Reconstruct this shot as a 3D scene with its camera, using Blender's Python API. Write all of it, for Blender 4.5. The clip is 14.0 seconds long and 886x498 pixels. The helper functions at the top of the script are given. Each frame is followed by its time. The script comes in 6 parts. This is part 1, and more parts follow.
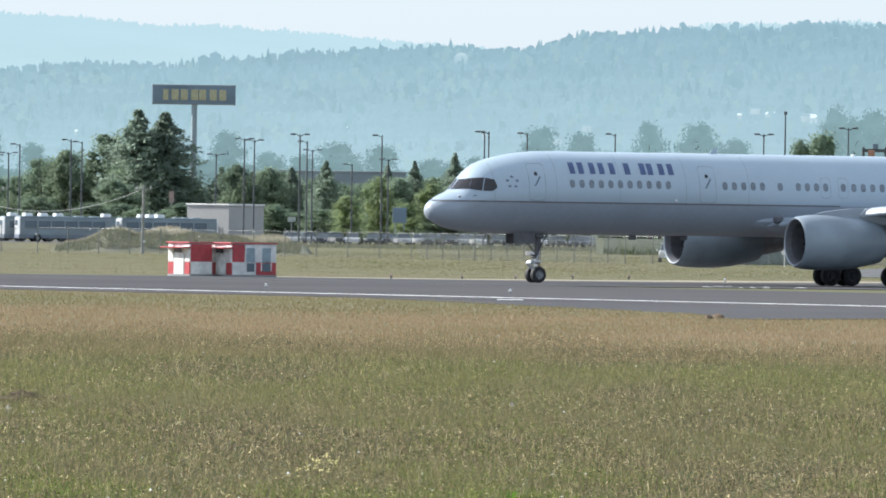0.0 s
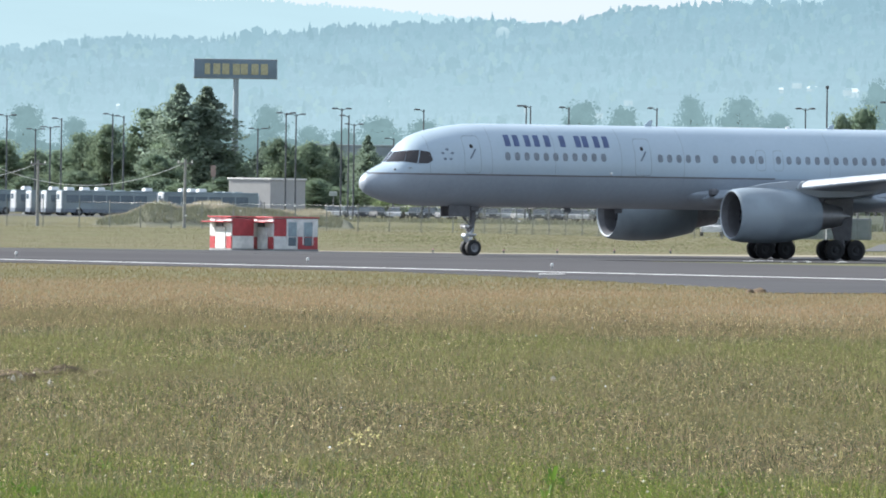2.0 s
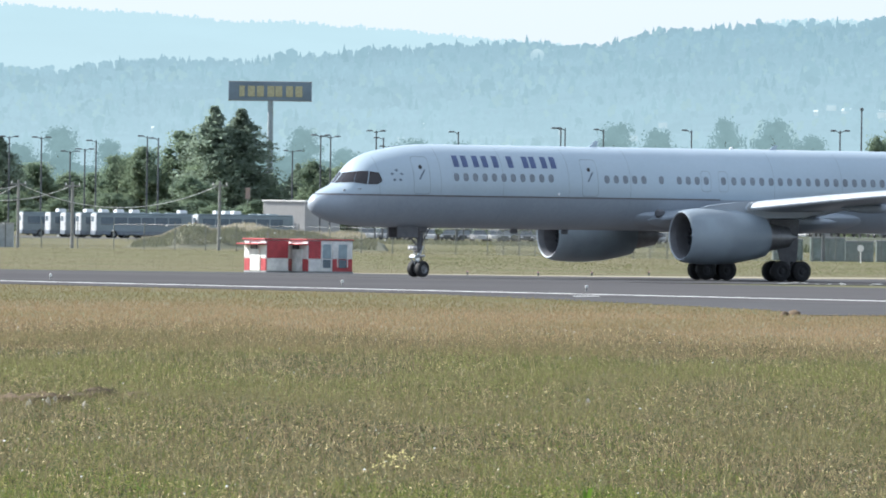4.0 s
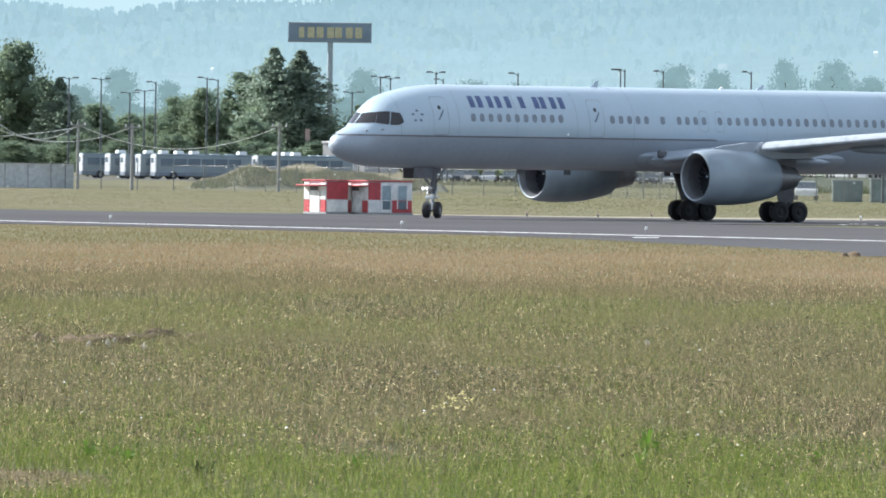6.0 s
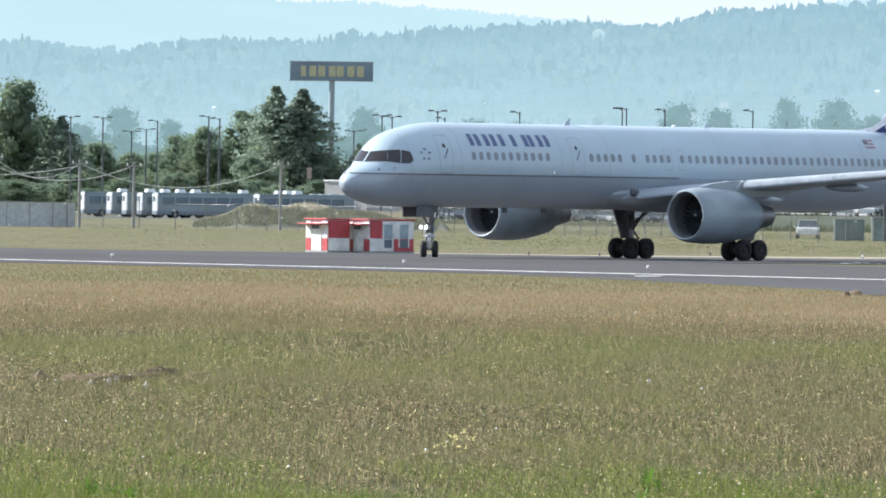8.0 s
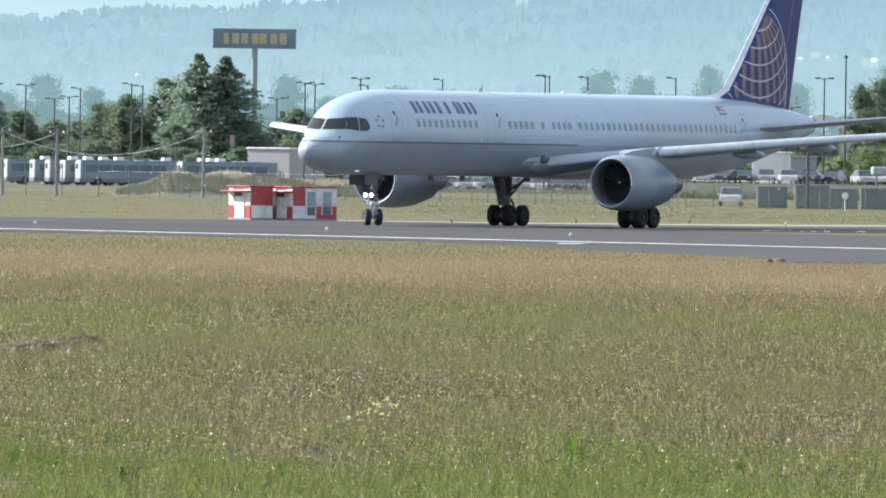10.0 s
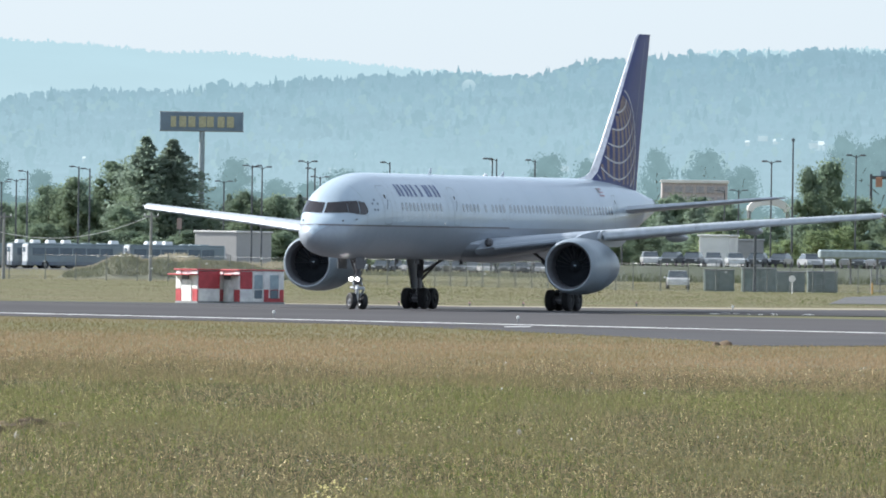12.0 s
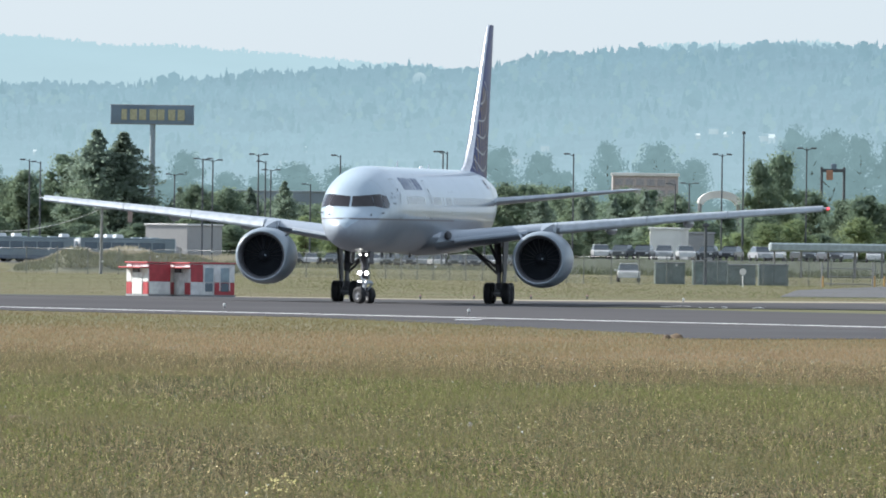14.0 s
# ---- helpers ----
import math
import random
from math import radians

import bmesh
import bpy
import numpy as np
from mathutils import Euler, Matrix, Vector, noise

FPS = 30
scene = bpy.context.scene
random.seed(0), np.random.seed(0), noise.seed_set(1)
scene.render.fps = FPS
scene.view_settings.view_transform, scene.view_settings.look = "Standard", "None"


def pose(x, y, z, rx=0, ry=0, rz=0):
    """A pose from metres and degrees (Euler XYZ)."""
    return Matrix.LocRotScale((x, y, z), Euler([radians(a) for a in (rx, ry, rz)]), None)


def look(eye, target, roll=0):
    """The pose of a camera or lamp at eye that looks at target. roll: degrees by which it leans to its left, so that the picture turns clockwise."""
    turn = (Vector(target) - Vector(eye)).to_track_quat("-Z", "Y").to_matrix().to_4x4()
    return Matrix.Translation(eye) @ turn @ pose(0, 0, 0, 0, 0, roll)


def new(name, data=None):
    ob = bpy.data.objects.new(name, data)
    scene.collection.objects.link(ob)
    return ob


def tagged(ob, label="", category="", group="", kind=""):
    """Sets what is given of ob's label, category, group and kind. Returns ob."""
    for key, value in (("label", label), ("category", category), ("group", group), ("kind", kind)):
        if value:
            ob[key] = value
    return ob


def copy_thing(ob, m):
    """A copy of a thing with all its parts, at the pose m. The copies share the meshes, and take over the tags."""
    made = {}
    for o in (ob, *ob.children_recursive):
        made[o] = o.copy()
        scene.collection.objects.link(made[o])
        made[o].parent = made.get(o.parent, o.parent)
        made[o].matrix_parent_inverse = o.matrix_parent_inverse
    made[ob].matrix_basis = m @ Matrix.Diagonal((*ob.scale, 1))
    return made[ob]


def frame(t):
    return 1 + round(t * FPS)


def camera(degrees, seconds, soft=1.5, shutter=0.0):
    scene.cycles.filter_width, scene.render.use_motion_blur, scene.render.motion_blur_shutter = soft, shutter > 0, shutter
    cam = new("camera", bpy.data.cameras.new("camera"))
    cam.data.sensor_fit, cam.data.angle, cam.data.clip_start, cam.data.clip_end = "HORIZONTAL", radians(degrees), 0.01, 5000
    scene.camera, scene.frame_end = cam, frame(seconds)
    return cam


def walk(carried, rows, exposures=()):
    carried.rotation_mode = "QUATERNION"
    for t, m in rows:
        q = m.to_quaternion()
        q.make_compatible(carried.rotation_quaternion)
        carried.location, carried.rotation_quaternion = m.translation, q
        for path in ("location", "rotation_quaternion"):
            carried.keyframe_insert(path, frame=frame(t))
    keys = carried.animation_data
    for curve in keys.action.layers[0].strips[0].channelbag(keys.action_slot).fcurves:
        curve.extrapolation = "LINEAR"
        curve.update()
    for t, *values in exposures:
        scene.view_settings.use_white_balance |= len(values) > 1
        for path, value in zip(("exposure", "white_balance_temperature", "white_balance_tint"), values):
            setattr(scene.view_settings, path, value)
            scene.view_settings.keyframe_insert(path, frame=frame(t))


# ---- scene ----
# camera: a long lens on a stand, panning slightly
EYE = Vector((0.0, 0.0, 2.9))
cam = camera(3.496, 14.0, soft=1.85)
AIM = (
    (0.0, 0.125, -0.105), (0.5, -0.017, -0.206), (1.0, -0.099, -0.244), (1.5, -0.085, -0.268),
    (2.0, -0.038, -0.209), (2.5, -0.073, -0.118), (2.7, -0.060, -0.086), (3.4, -0.100, -0.075),
    (4.1, -0.190, -0.135), (4.8, -0.277, -0.220), (5.0, -0.293, -0.254), (5.5, -0.378, -0.330),
    (6.0, -0.408, -0.358), (6.5, -0.456, -0.321), (7.0, -0.443, -0.270), (7.2, -0.444, -0.239),
    (7.9, -0.425, -0.205), (8.6, -0.360, -0.225), (9.3, -0.276, -0.271), (9.5, -0.207, -0.304),
    (10.0, -0.111, -0.330), (10.5, -0.091, -0.280), (11.0, 0.003, -0.182), (11.5, 0.076, -0.061),
    (12.0, 0.093, 0.001), (12.5, 0.095, 0.035), (13.0, 0.106, 0.032), (13.5, 0.202, 0.006), (14.0, 0.288, -0.024),
)
walk(cam, [(t, look(EYE, EYE + Vector((math.tan(radians(a)), 1, math.tan(radians(b)))), 0.805)) for t, a, b in AIM],
     exposures=[(t, e, 5930, 10) for t, e in ((0.0, 1.10), (1.0, 1.21), (1.5, 1.25), (2.5, 1.15), (5.0, 1.25), (7.0, 1.27), (9.5, 1.24), (11.0, 1.22), (12.5, 1.00), (14.0, 0.96))])

# daylight: low sun from the side, slightly behind the subject
SUN_ELEV, SUN_AZ = 31.0, -66.0
sun_dir = Vector((math.sin(radians(SUN_AZ)) * math.cos(radians(SUN_ELEV)), math.cos(radians(SUN_AZ)) * math.cos(radians(SUN_ELEV)), math.sin(radians(SUN_ELEV))))
world = bpy.data.worlds.new("sky")
scene.world = world
world.use_nodes = True
wn = world.node_tree.nodes
sky = wn.new("ShaderNodeTexSky")
sky.sky_type, sky.sun_disc = "NISHITA", False
sky.sun_elevation, sky.sun_rotation = radians(SUN_ELEV), radians(SUN_AZ % 360)
sky.air_density, sky.dust_density, sky.ozone_density = 1.0, 0.6, 4.0
wn["Background"].inputs["Strength"].default_value = 0.091
haze = wn.new("ShaderNodeMix")
haze.data_type = "RGBA"
haze.inputs["Factor"].default_value = 0.75
haze.inputs["B"].default_value = (4.2, 4.55, 4.80, 1)
world.node_tree.links.new(sky.outputs[0], haze.inputs["A"])
world.node_tree.links.new(haze.outputs["Result"], wn["Background"].inputs["Color"])
sun = new("sun", bpy.data.lights.new("sun", "SUN"))
sun.data.energy, sun.data.angle, sun.data.color = 4.15, radians(0.6), (1.0, 0.93, 0.82)
sun.matrix_world = look(sun_dir * 50, (0, 0, 0))


# ---- materials ----
def mat(name, color, rough=0.6, metal=0.0, vary=0.15, scale=3.0, fine=30.0, bump=0.0, coat=0.0, second=None, random=0.0, translucent=0.0, glow=None, gloss=0.5):
    """Principled surface with two scales of variation; second: a colour that large patches drift to."""
    m = bpy.data.materials.new(name)
    m.use_nodes = True
    nt = m.node_tree
    N, L = nt.nodes, nt.links
    b = N["Principled BSDF"]
    b.inputs["Roughness"].default_value, b.inputs["Metallic"].default_value = rough, metal
    b.inputs["Coat Weight"].default_value = coat
    b.inputs["Specular IOR Level"].default_value = gloss
    co = N.new("ShaderNodeNewGeometry")
    n1, n2 = N.new("ShaderNodeTexNoise"), N.new("ShaderNodeTexNoise")
    tc = N.new("ShaderNodeTexCoord")
    for n, s, d in ((n1, scale, 4.0), (n2, fine, 2.0)):
        n.inputs["Scale"].default_value, n.inputs["Detail"].default_value = s, d
        L.new(tc.outputs["Object"], n.inputs["Vector"])
    base = N.new("ShaderNodeMix")
    base.data_type = "RGBA"
    base.inputs["A"].default_value = (*color, 1)
    base.inputs["B"].default_value = (*(second or [c * 0.8 for c in color]), 1)
    ramp = N.new("ShaderNodeMapRange")
    ramp.inputs["From Min"].default_value, ramp.inputs["From Max"].default_value = 0.38, 0.62
    L.new(n1.outputs["Fac"], ramp.inputs["Value"])
    L.new(ramp.outputs["Result"], base.inputs["Factor"])
    hsv = N.new("ShaderNodeHueSaturation")
    L.new(base.outputs["Result"], hsv.inputs["Color"])
    val = N.new("ShaderNodeMapRange")
    val.inputs["To Min"].default_value, val.inputs["To Max"].default_value = 1 - vary, 1 + vary
    L.new(n2.outputs["Fac"], val.inputs["Value"])
    last = val.outputs["Result"]
    if random:
        info = N.new("ShaderNodeObjectInfo")
        mul = N.new("ShaderNodeMapRange")
        mul.inputs["To Min"].default_value, mul.inputs["To Max"].default_value = 1 - random, 1 + random
        L.new(info.outputs["Random"], mul.inputs["Value"])
        mm = N.new("ShaderNodeMath")
        mm.operation = "MULTIPLY"
        L.new(mul.outputs["Result"], mm.inputs[0])
        L.new(last, mm.inputs[1])
        last = mm.outputs[0]
    L.new(last, hsv.inputs["Value"])
    L.new(hsv.outputs["Color"], b.inputs["Base Color"])
    if bump:
        bp = N.new("ShaderNodeBump")
        bp.inputs["Strength"].default_value, bp.inputs["Distance"].default_value = bump, 0.05
        L.new(n2.outputs["Fac"], bp.inputs["Height"])
        L.new(bp.outputs["Normal"], b.inputs["Normal"])
    if translucent:
        tr, mix = N.new("ShaderNodeBsdfTranslucent"), N.new("ShaderNodeMixShader")
        L.new(hsv.outputs["Color"], tr.inputs["Color"])
        mix.inputs[0].default_value = translucent
        L.new(b.outputs[0], mix.inputs[1])
        L.new(tr.outputs[0], mix.inputs[2])
        L.new(mix.outputs[0], N["Material Output"].inputs["Surface"])
    if glow:
        b.inputs["Emission Color"].default_value = (*glow[0], 1)
        b.inputs["Emission Strength"].default_value = glow[1]
    return m


def blades(name, tones, patch, patch_scale, translucent=0.35, clump=0.0):
    """Grass: each blade takes a tone of its own, large patches drift to another tone."""
    m = bpy.data.materials.new(name)
    m.use_nodes = True
    N, L = m.node_tree.nodes, m.node_tree.links
    b = N["Principled BSDF"]
    b.inputs["Roughness"].default_value = 0.6
    b.inputs["Specular IOR Level"].default_value = 0.2
    geo_in = N.new("ShaderNodeNewGeometry")
    cr = N.new("ShaderNodeValToRGB")
    L.new(geo_in.outputs["Random Per Island"], cr.inputs[0])
    els = cr.color_ramp.elements
    while len(els) < len(tones):
        els.new(0.5)
    for i, c in enumerate(tones):
        els[i].position, els[i].color = i / (len(tones) - 1), (*c, 1)
    nz = N.new("ShaderNodeTexNoise")
    nz.inputs["Scale"].default_value, nz.inputs["Detail"].default_value = 1.0, 5.0
    mp = N.new("ShaderNodeMapping")
    mp.inputs["Scale"].default_value = patch_scale
    L.new(geo_in.outputs["Position"], mp.inputs["Vector"])
    L.new(mp.outputs[0], nz.inputs["Vector"])
    rg = N.new("ShaderNodeMapRange")
    rg.inputs["From Min"].default_value, rg.inputs["From Max"].default_value = 0.46, 0.74
    L.new(nz.outputs["Fac"], rg.inputs["Value"])
    mx = N.new("ShaderNodeMix")
    mx.data_type = "RGBA"
    L.new(rg.outputs["Result"], mx.inputs["Factor"])
    L.new(cr.outputs["Color"], mx.inputs["A"])
    mx.inputs["B"].default_value = (*patch, 1)
    tint = mx.outputs["Result"]
    if clump:
        # tufts of lighter and darker growth
        tuft, stretch = N.new("ShaderNodeTexNoise"), N.new("ShaderNodeMapping")
        tuft.inputs["Scale"].default_value, tuft.inputs["Detail"].default_value = 1.0, 3.0
        stretch.inputs["Scale"].default_value = (26.0, 1.4, 6.0)
        L.new(geo_in.outputs["Position"], stretch.inputs["Vector"])
        L.new(stretch.outputs[0], tuft.inputs["Vector"])
        span, hsv = N.new("ShaderNodeMapRange"), N.new("ShaderNodeHueSaturation")
        span.inputs["From Min"].default_value, span.inputs["From Max"].default_value = 0.32, 0.68
        span.inputs["To Min"].default_value, span.inputs["To Max"].default_value = 1 - clump, 1 + clump
        L.new(tuft.outputs["Fac"], span.inputs["Value"])
        L.new(span.outputs["Result"], hsv.inputs["Value"])
        L.new(tint, hsv.inputs["Color"])
        tint = hsv.outputs["Color"]
    L.new(tint, b.inputs["Base Color"])
    tr, mix = N.new("ShaderNodeBsdfTranslucent"), N.new("ShaderNodeMixShader")
    L.new(tint, tr.inputs["Color"])
    mix.inputs[0].default_value = translucent
    L.new(b.outputs[0], mix.inputs[1])
    L.new(tr.outputs[0], mix.inputs[2])
    L.new(mix.outputs[0], N["Material Output"].inputs["Surface"])
    return m


# a clear lacquer lies over the hull paints
WHITE = mat("white_paint", (0.395, 0.478, 0.548), 0.34, vary=0.05, scale=0.5, fine=6, coat=0.5, second=(0.375, 0.46, 0.53))
GREY = mat("grey_paint", (0.31, 0.350, 0.400), 0.42, vary=0.08, scale=0.4, fine=5, coat=0.3, second=(0.285, 0.325, 0.372))
HANDLE = mat("emblem_grey", (0.13, 0.165, 0.215), 0.5, coat=0.3)
JOINT = mat("panel_joint", (0.30, 0.36, 0.41), 0.5, coat=0.4)
SEAM = mat("seam", (0.29, 0.345, 0.385), 0.5, coat=0.75)
NAMEPAINT = mat("name_blue", (0.070, 0.105, 0.235), 0.5, vary=0.1, coat=0.2)
HUB = mat("dark_hub", (0.045, 0.045, 0.05), 0.6, 0.2, vary=0.2, fine=8)
BAND = mat("dark_band", (0.17, 0.16, 0.17), 0.4)
NAVY = mat("navy_paint", (0.026, 0.036, 0.16), 0.45, vary=0.1, scale=0.6, coat=0.05, gloss=0.3)
GOLD = mat("gold_paint", (0.25, 0.185, 0.17), 0.5, vary=0.12, gloss=0.3)
CREAM = mat("cream_line", (0.56, 0.55, 0.56), 0.5, gloss=0.3)
FLAGRED = mat("flag_red", (0.45, 0.05, 0.06), 0.5)
METAL = mat("bright_metal", (0.72, 0.72, 0.74), 0.28, 1.0, vary=0.08, fine=12)
GEARPAINT = mat("gear_grey", (0.13, 0.13, 0.14), 0.5, 0.2, vary=0.2, fine=8)
DULL = mat("dull_metal", (0.30, 0.30, 0.31), 0.45, 0.8, vary=0.15, fine=10)
EDGE_PAINT = mat("light_grey_edge", (0.46, 0.50, 0.54), 0.45, 0.1, vary=0.06, fine=6)
NACELLE = mat("nacelle_grey", (0.265, 0.315, 0.360), 0.4, vary=0.06, scale=0.8, coat=0.12)
OLDRED = mat("faded_flag_red", (0.36, 0.20, 0.22), 0.5)
DARK = mat("dark_duct", (0.115, 0.118, 0.130), 0.5)
FAN = mat("fan_metal", (0.040, 0.045, 0.054), 0.8, gloss=0.05)
RUBBER = mat("tyre_rubber", (0.022, 0.022, 0.024), 0.75, vary=0.2, fine=20)
GLASS = mat("window_glass", (0.034, 0.030, 0.033), 0.08, vary=0.05)
PANE = mat("cabin_pane", (0.17, 0.20, 0.235), 0.25, vary=0.2, fine=8, coat=0.75)
LAMP = mat("landing_lamp", (1, 1, 1), 0.2, glow=((1.0, 0.93, 0.8), 7.0))
REDLAMP = mat("red_lamp", (0.7, 0.04, 0.05), 0.2, glow=((1.0, 0.05, 0.07), 2.2))
STROBE = mat("white_marker_lamp", (0.9, 0.9, 0.9), 0.3)


# ---- mesh tools ----
class Geo:
    """Collects faces, then links them as one mesh."""

    def __init__(self):
        self.v, self.f, self.m = [], [], []

    def add(self, vs, fs, mi=0):
        o = len(self.v)
        self.v += [tuple(p) for p in vs]
        self.f += [tuple(i + o for i in q) for q in fs]
        self.m += [mi] * len(fs)
        return self

    def box(self, c, s, mi=0, bev=0.02, rz=0.0, top=1.0):
        """A box with bevelled edges; top scales its upper face."""
        h = [a / 2 for a in s]
        bev = min(bev, min(h) * 0.9)
        vs, key = [], {}
        for sx in (-1, 1):
            for sy in (-1, 1):
                for sz in (-1, 1):
                    k = top if sz > 0 else 1.0
                    for ax in range(3):
                        p = [sx * (h[0] - bev * (ax != 0)) * k, sy * (h[1] - bev * (ax != 1)) * k, sz * (h[2] - bev * (ax != 2))]
                        key[sx, sy, sz, ax] = len(vs)
                        vs.append(p)
        fs = []
        for ax in range(3):
            u, w = [a for a in range(3) if a != ax]
            for sg in (-1, 1):
                q = []
                for a, b in ((-1, -1), (1, -1), (1, 1), (-1, 1)):
                    t = [0, 0, 0]
                    t[ax], t[u], t[w] = sg, a, b
                    q.append(key[t[0], t[1], t[2], ax])
                fs.append(q if (sg > 0) == (ax != 1) else q[::-1])
        for ax in range(3):
            u, w = [a for a in range(3) if a != ax]
            for a in (-1, 1):
                for b in (-1, 1):
                    lo, hi = [0, 0, 0], [0, 0, 0]
                    lo[ax], lo[u], lo[w] = -1, a, b
                    hi[ax], hi[u], hi[w] = 1, a, b
                    fs.append([key[(*lo, u)], key[(*hi, u)], key[(*hi, w)], key[(*lo, w)]])
        for sx in (-1, 1):
            for sy in (-1, 1):
                for sz in (-1, 1):
                    fs.append([key[sx, sy, sz, 0], key[sx, sy, sz, 1], key[sx, sy, sz, 2]])
        r = Matrix.Rotation(rz, 3, "Z")
        return self.add([Vector(c) + r @ Vector(p) for p in vs], fs, mi)

    def tube(self, p0, p1, r0, r1=None, n=8, mi=0, cap=True):
        p0, p1 = Vector(p0), Vector(p1)
        r1 = r0 if r1 is None else r1
        q = (p1 - p0).to_track_quat("Z", "Y")
        ring = [q @ Vector((math.cos(a), math.sin(a), 0)) for a in (2 * math.pi * i / n for i in range(n))]
        vs = [p0 + d * r0 for d in ring] + [p1 + d * r1 for d in ring]
        fs = [(i, (i + 1) % n, n + (i + 1) % n, n + i) for i in range(n)]
        if cap:
            fs += [tuple(range(n))[::-1], tuple(range(n, 2 * n))]
        return self.add(vs, fs, mi)

    def lathe(self, prof, c=(0, 0, 0), axis="x", n=32, mi=0, sx=1.0):
        """prof: (along, radius) pairs turned about an axis through c; mi: one index or one for each ring of faces."""
        vs = []
        for a, r in prof:
            for i in range(n):
                t = 2 * math.pi * i / n
                u, w = r * math.cos(t), r * math.sin(t)
                vs.append({"x": (c[0] + a, c[1] + u, c[2] + w), "y": (c[0] + u, c[1] + a, c[2] + w), "z": (c[0] + u, c[1] + w, c[2] + a)}[axis])
        for k in range(len(prof) - 1):
            fs = [(k * n + i, k * n + (i + 1) % n, (k + 1) * n + (i + 1) % n, (k + 1) * n + i) for i in range(n)]
            if k == 0:
                self.add(vs, fs, mi if isinstance(mi, int) else mi[0])
                o = len(self.v) - len(vs)
            else:
                self.f += [tuple(i + o for i in q) for q in fs]
                self.m += [mi if isinstance(mi, int) else mi[k]] * len(fs)
        return self

    def mesh(self, name, mats, smooth=True):
        me = bpy.data.meshes.new(name)
        me.from_pydata(self.v, [], self.f)
        for m in mats if isinstance(mats, (list, tuple)) else [mats]:
            me.materials.append(m)
        me.polygons.foreach_set("material_index", self.m)
        me.update()
        bm = bmesh.new()
        bm.from_mesh(me)
        bmesh.ops.recalc_face_normals(bm, faces=bm.faces)
        bm.to_mesh(me)
        bm.free()
        if smooth:
            me.polygons.foreach_set("use_smooth", [True] * len(me.polygons))
            me.set_sharp_from_angle(angle=radians(35))
        return me


def part(name, g, mats, parent, label="", m=None, smooth=True):
    """Links a Geo (or a mesh) as one mesh object under a thing or a part."""
    ob = new(name, g.mesh(name, mats, smooth) if isinstance(g, Geo) else g)
    ob.parent = parent
    if m is not None:
        ob.matrix_basis = m
    return tagged(ob, label=label)


def thing(name, label, category, m=None, group="", kind=""):
    ob = new(name)
    ob.empty_display_size = 0.2
    if m is not None:
        ob.matrix_basis = m
    return tagged(ob, label, category, group, kind)


def single(name, g, mats, label, category, m=None, group="", kind="", smooth=True):
    ob = new(name, g.mesh(name, mats, smooth) if isinstance(g, Geo) else g)
    if m is not None:
        ob.matrix_basis = m
    return tagged(ob, label, category, group, kind)


# ---- ground ----
SOIL = mat("field_soil", (0.165, 0.145, 0.088), 0.95, vary=0.3, scale=0.03, fine=0.8, second=(0.135, 0.135, 0.068), gloss=0.1)
ASPHALT = mat("runway_asphalt", (0.072, 0.068, 0.070), 0.85, vary=0.16, scale=0.03, fine=0.35, second=(0.086, 0.081, 0.082), gloss=0.08)
TAXIWAY = mat("taxiway_asphalt", (0.074, 0.072, 0.074), 0.85, vary=0.15, scale=0.05, fine=0.5, second=(0.084, 0.081, 0.083), gloss=0.08)
CONCRETE = mat("pale_asphalt", (0.13, 0.13, 0.132), 0.85, vary=0.15, scale=0.05, fine=0.5, second=(0.11, 0.11, 0.112), gloss=0.1)
LINE = mat("line_paint", (0.72, 0.72, 0.70), 0.7, vary=0.2, scale=0.3, fine=2)
GRAVEL = mat("pale_verge", (0.30, 0.26, 0.19), 0.95, vary=0.25, scale=0.08, fine=1.2, second=(0.24, 0.21, 0.13))


def sheet(name, pts, z, material, label, category, thick=0.03):
    """A flat slab with a true edge."""
    n = len(pts)
    g = Geo().add([(x, y, z) for x, y in pts] + [(x, y, z - thick) for x, y in pts],
                  [tuple(range(n))] + [(i, i + n, (i + 1) % n + n, (i + 1) % n) for i in range(n)])
    return single(name, g, material, label, category, kind="structure", smooth=False)


single("ground", Geo().add([(-2500, -300, 0), (2500, -300, 0), (2500, 4990, 0), (-2500, 4990, 0)], [(0, 1, 2, 3)]), SOIL,
       "flat airfield ground under dry grass", "ground", kind="structure")
ALONG = Vector((0.490, -0.871))
ACROSS = Vector((0.871, 0.490))
EDGE = Vector((-17.3, 611.6))


def rw(s, w):
    p = EDGE + ALONG * s + ACROSS * w
    return (p.x, p.y)


sheet("runway", [rw(-420, -17.0), rw(260, -17.0), rw(260, 50), rw(-420, 50)], 0.03, ASPHALT, "dark asphalt runway with a worn surface", "runway")
sheet("taxiway_1", [(-22, 721), (-12, 728), (-6.6, 731), (2, 729), (10, 735), (16, 741), (25.4, 764), (60, 830), (90, 800), (40, 690), (4, 672), (-14, 700)], 0.036,
      TAXIWAY, "grey asphalt taxiway joining the runway", "taxiway")
sheet("taxiway_2", [rw(58, -16.0), (4.1, 511), (7.4, 490), (9.2, 479), (9.7, 463), (10.1, 453), (11.7, 454.5), (16.6, 466), (24, 480), (33, 494), rw(130, -16.0), rw(100, -12.0), rw(70, -12.0)], 0.024, TAXIWAY, "grey asphalt taxiway stub beside the runway edge", "taxiway")
sheet("service_road", [(24.0, 850), (31, 861), (75, 930), (120, 1350), (40, 1119), (29, 985)], 0.03, CONCRETE, "grey airfield service road behind dry grass", "road")
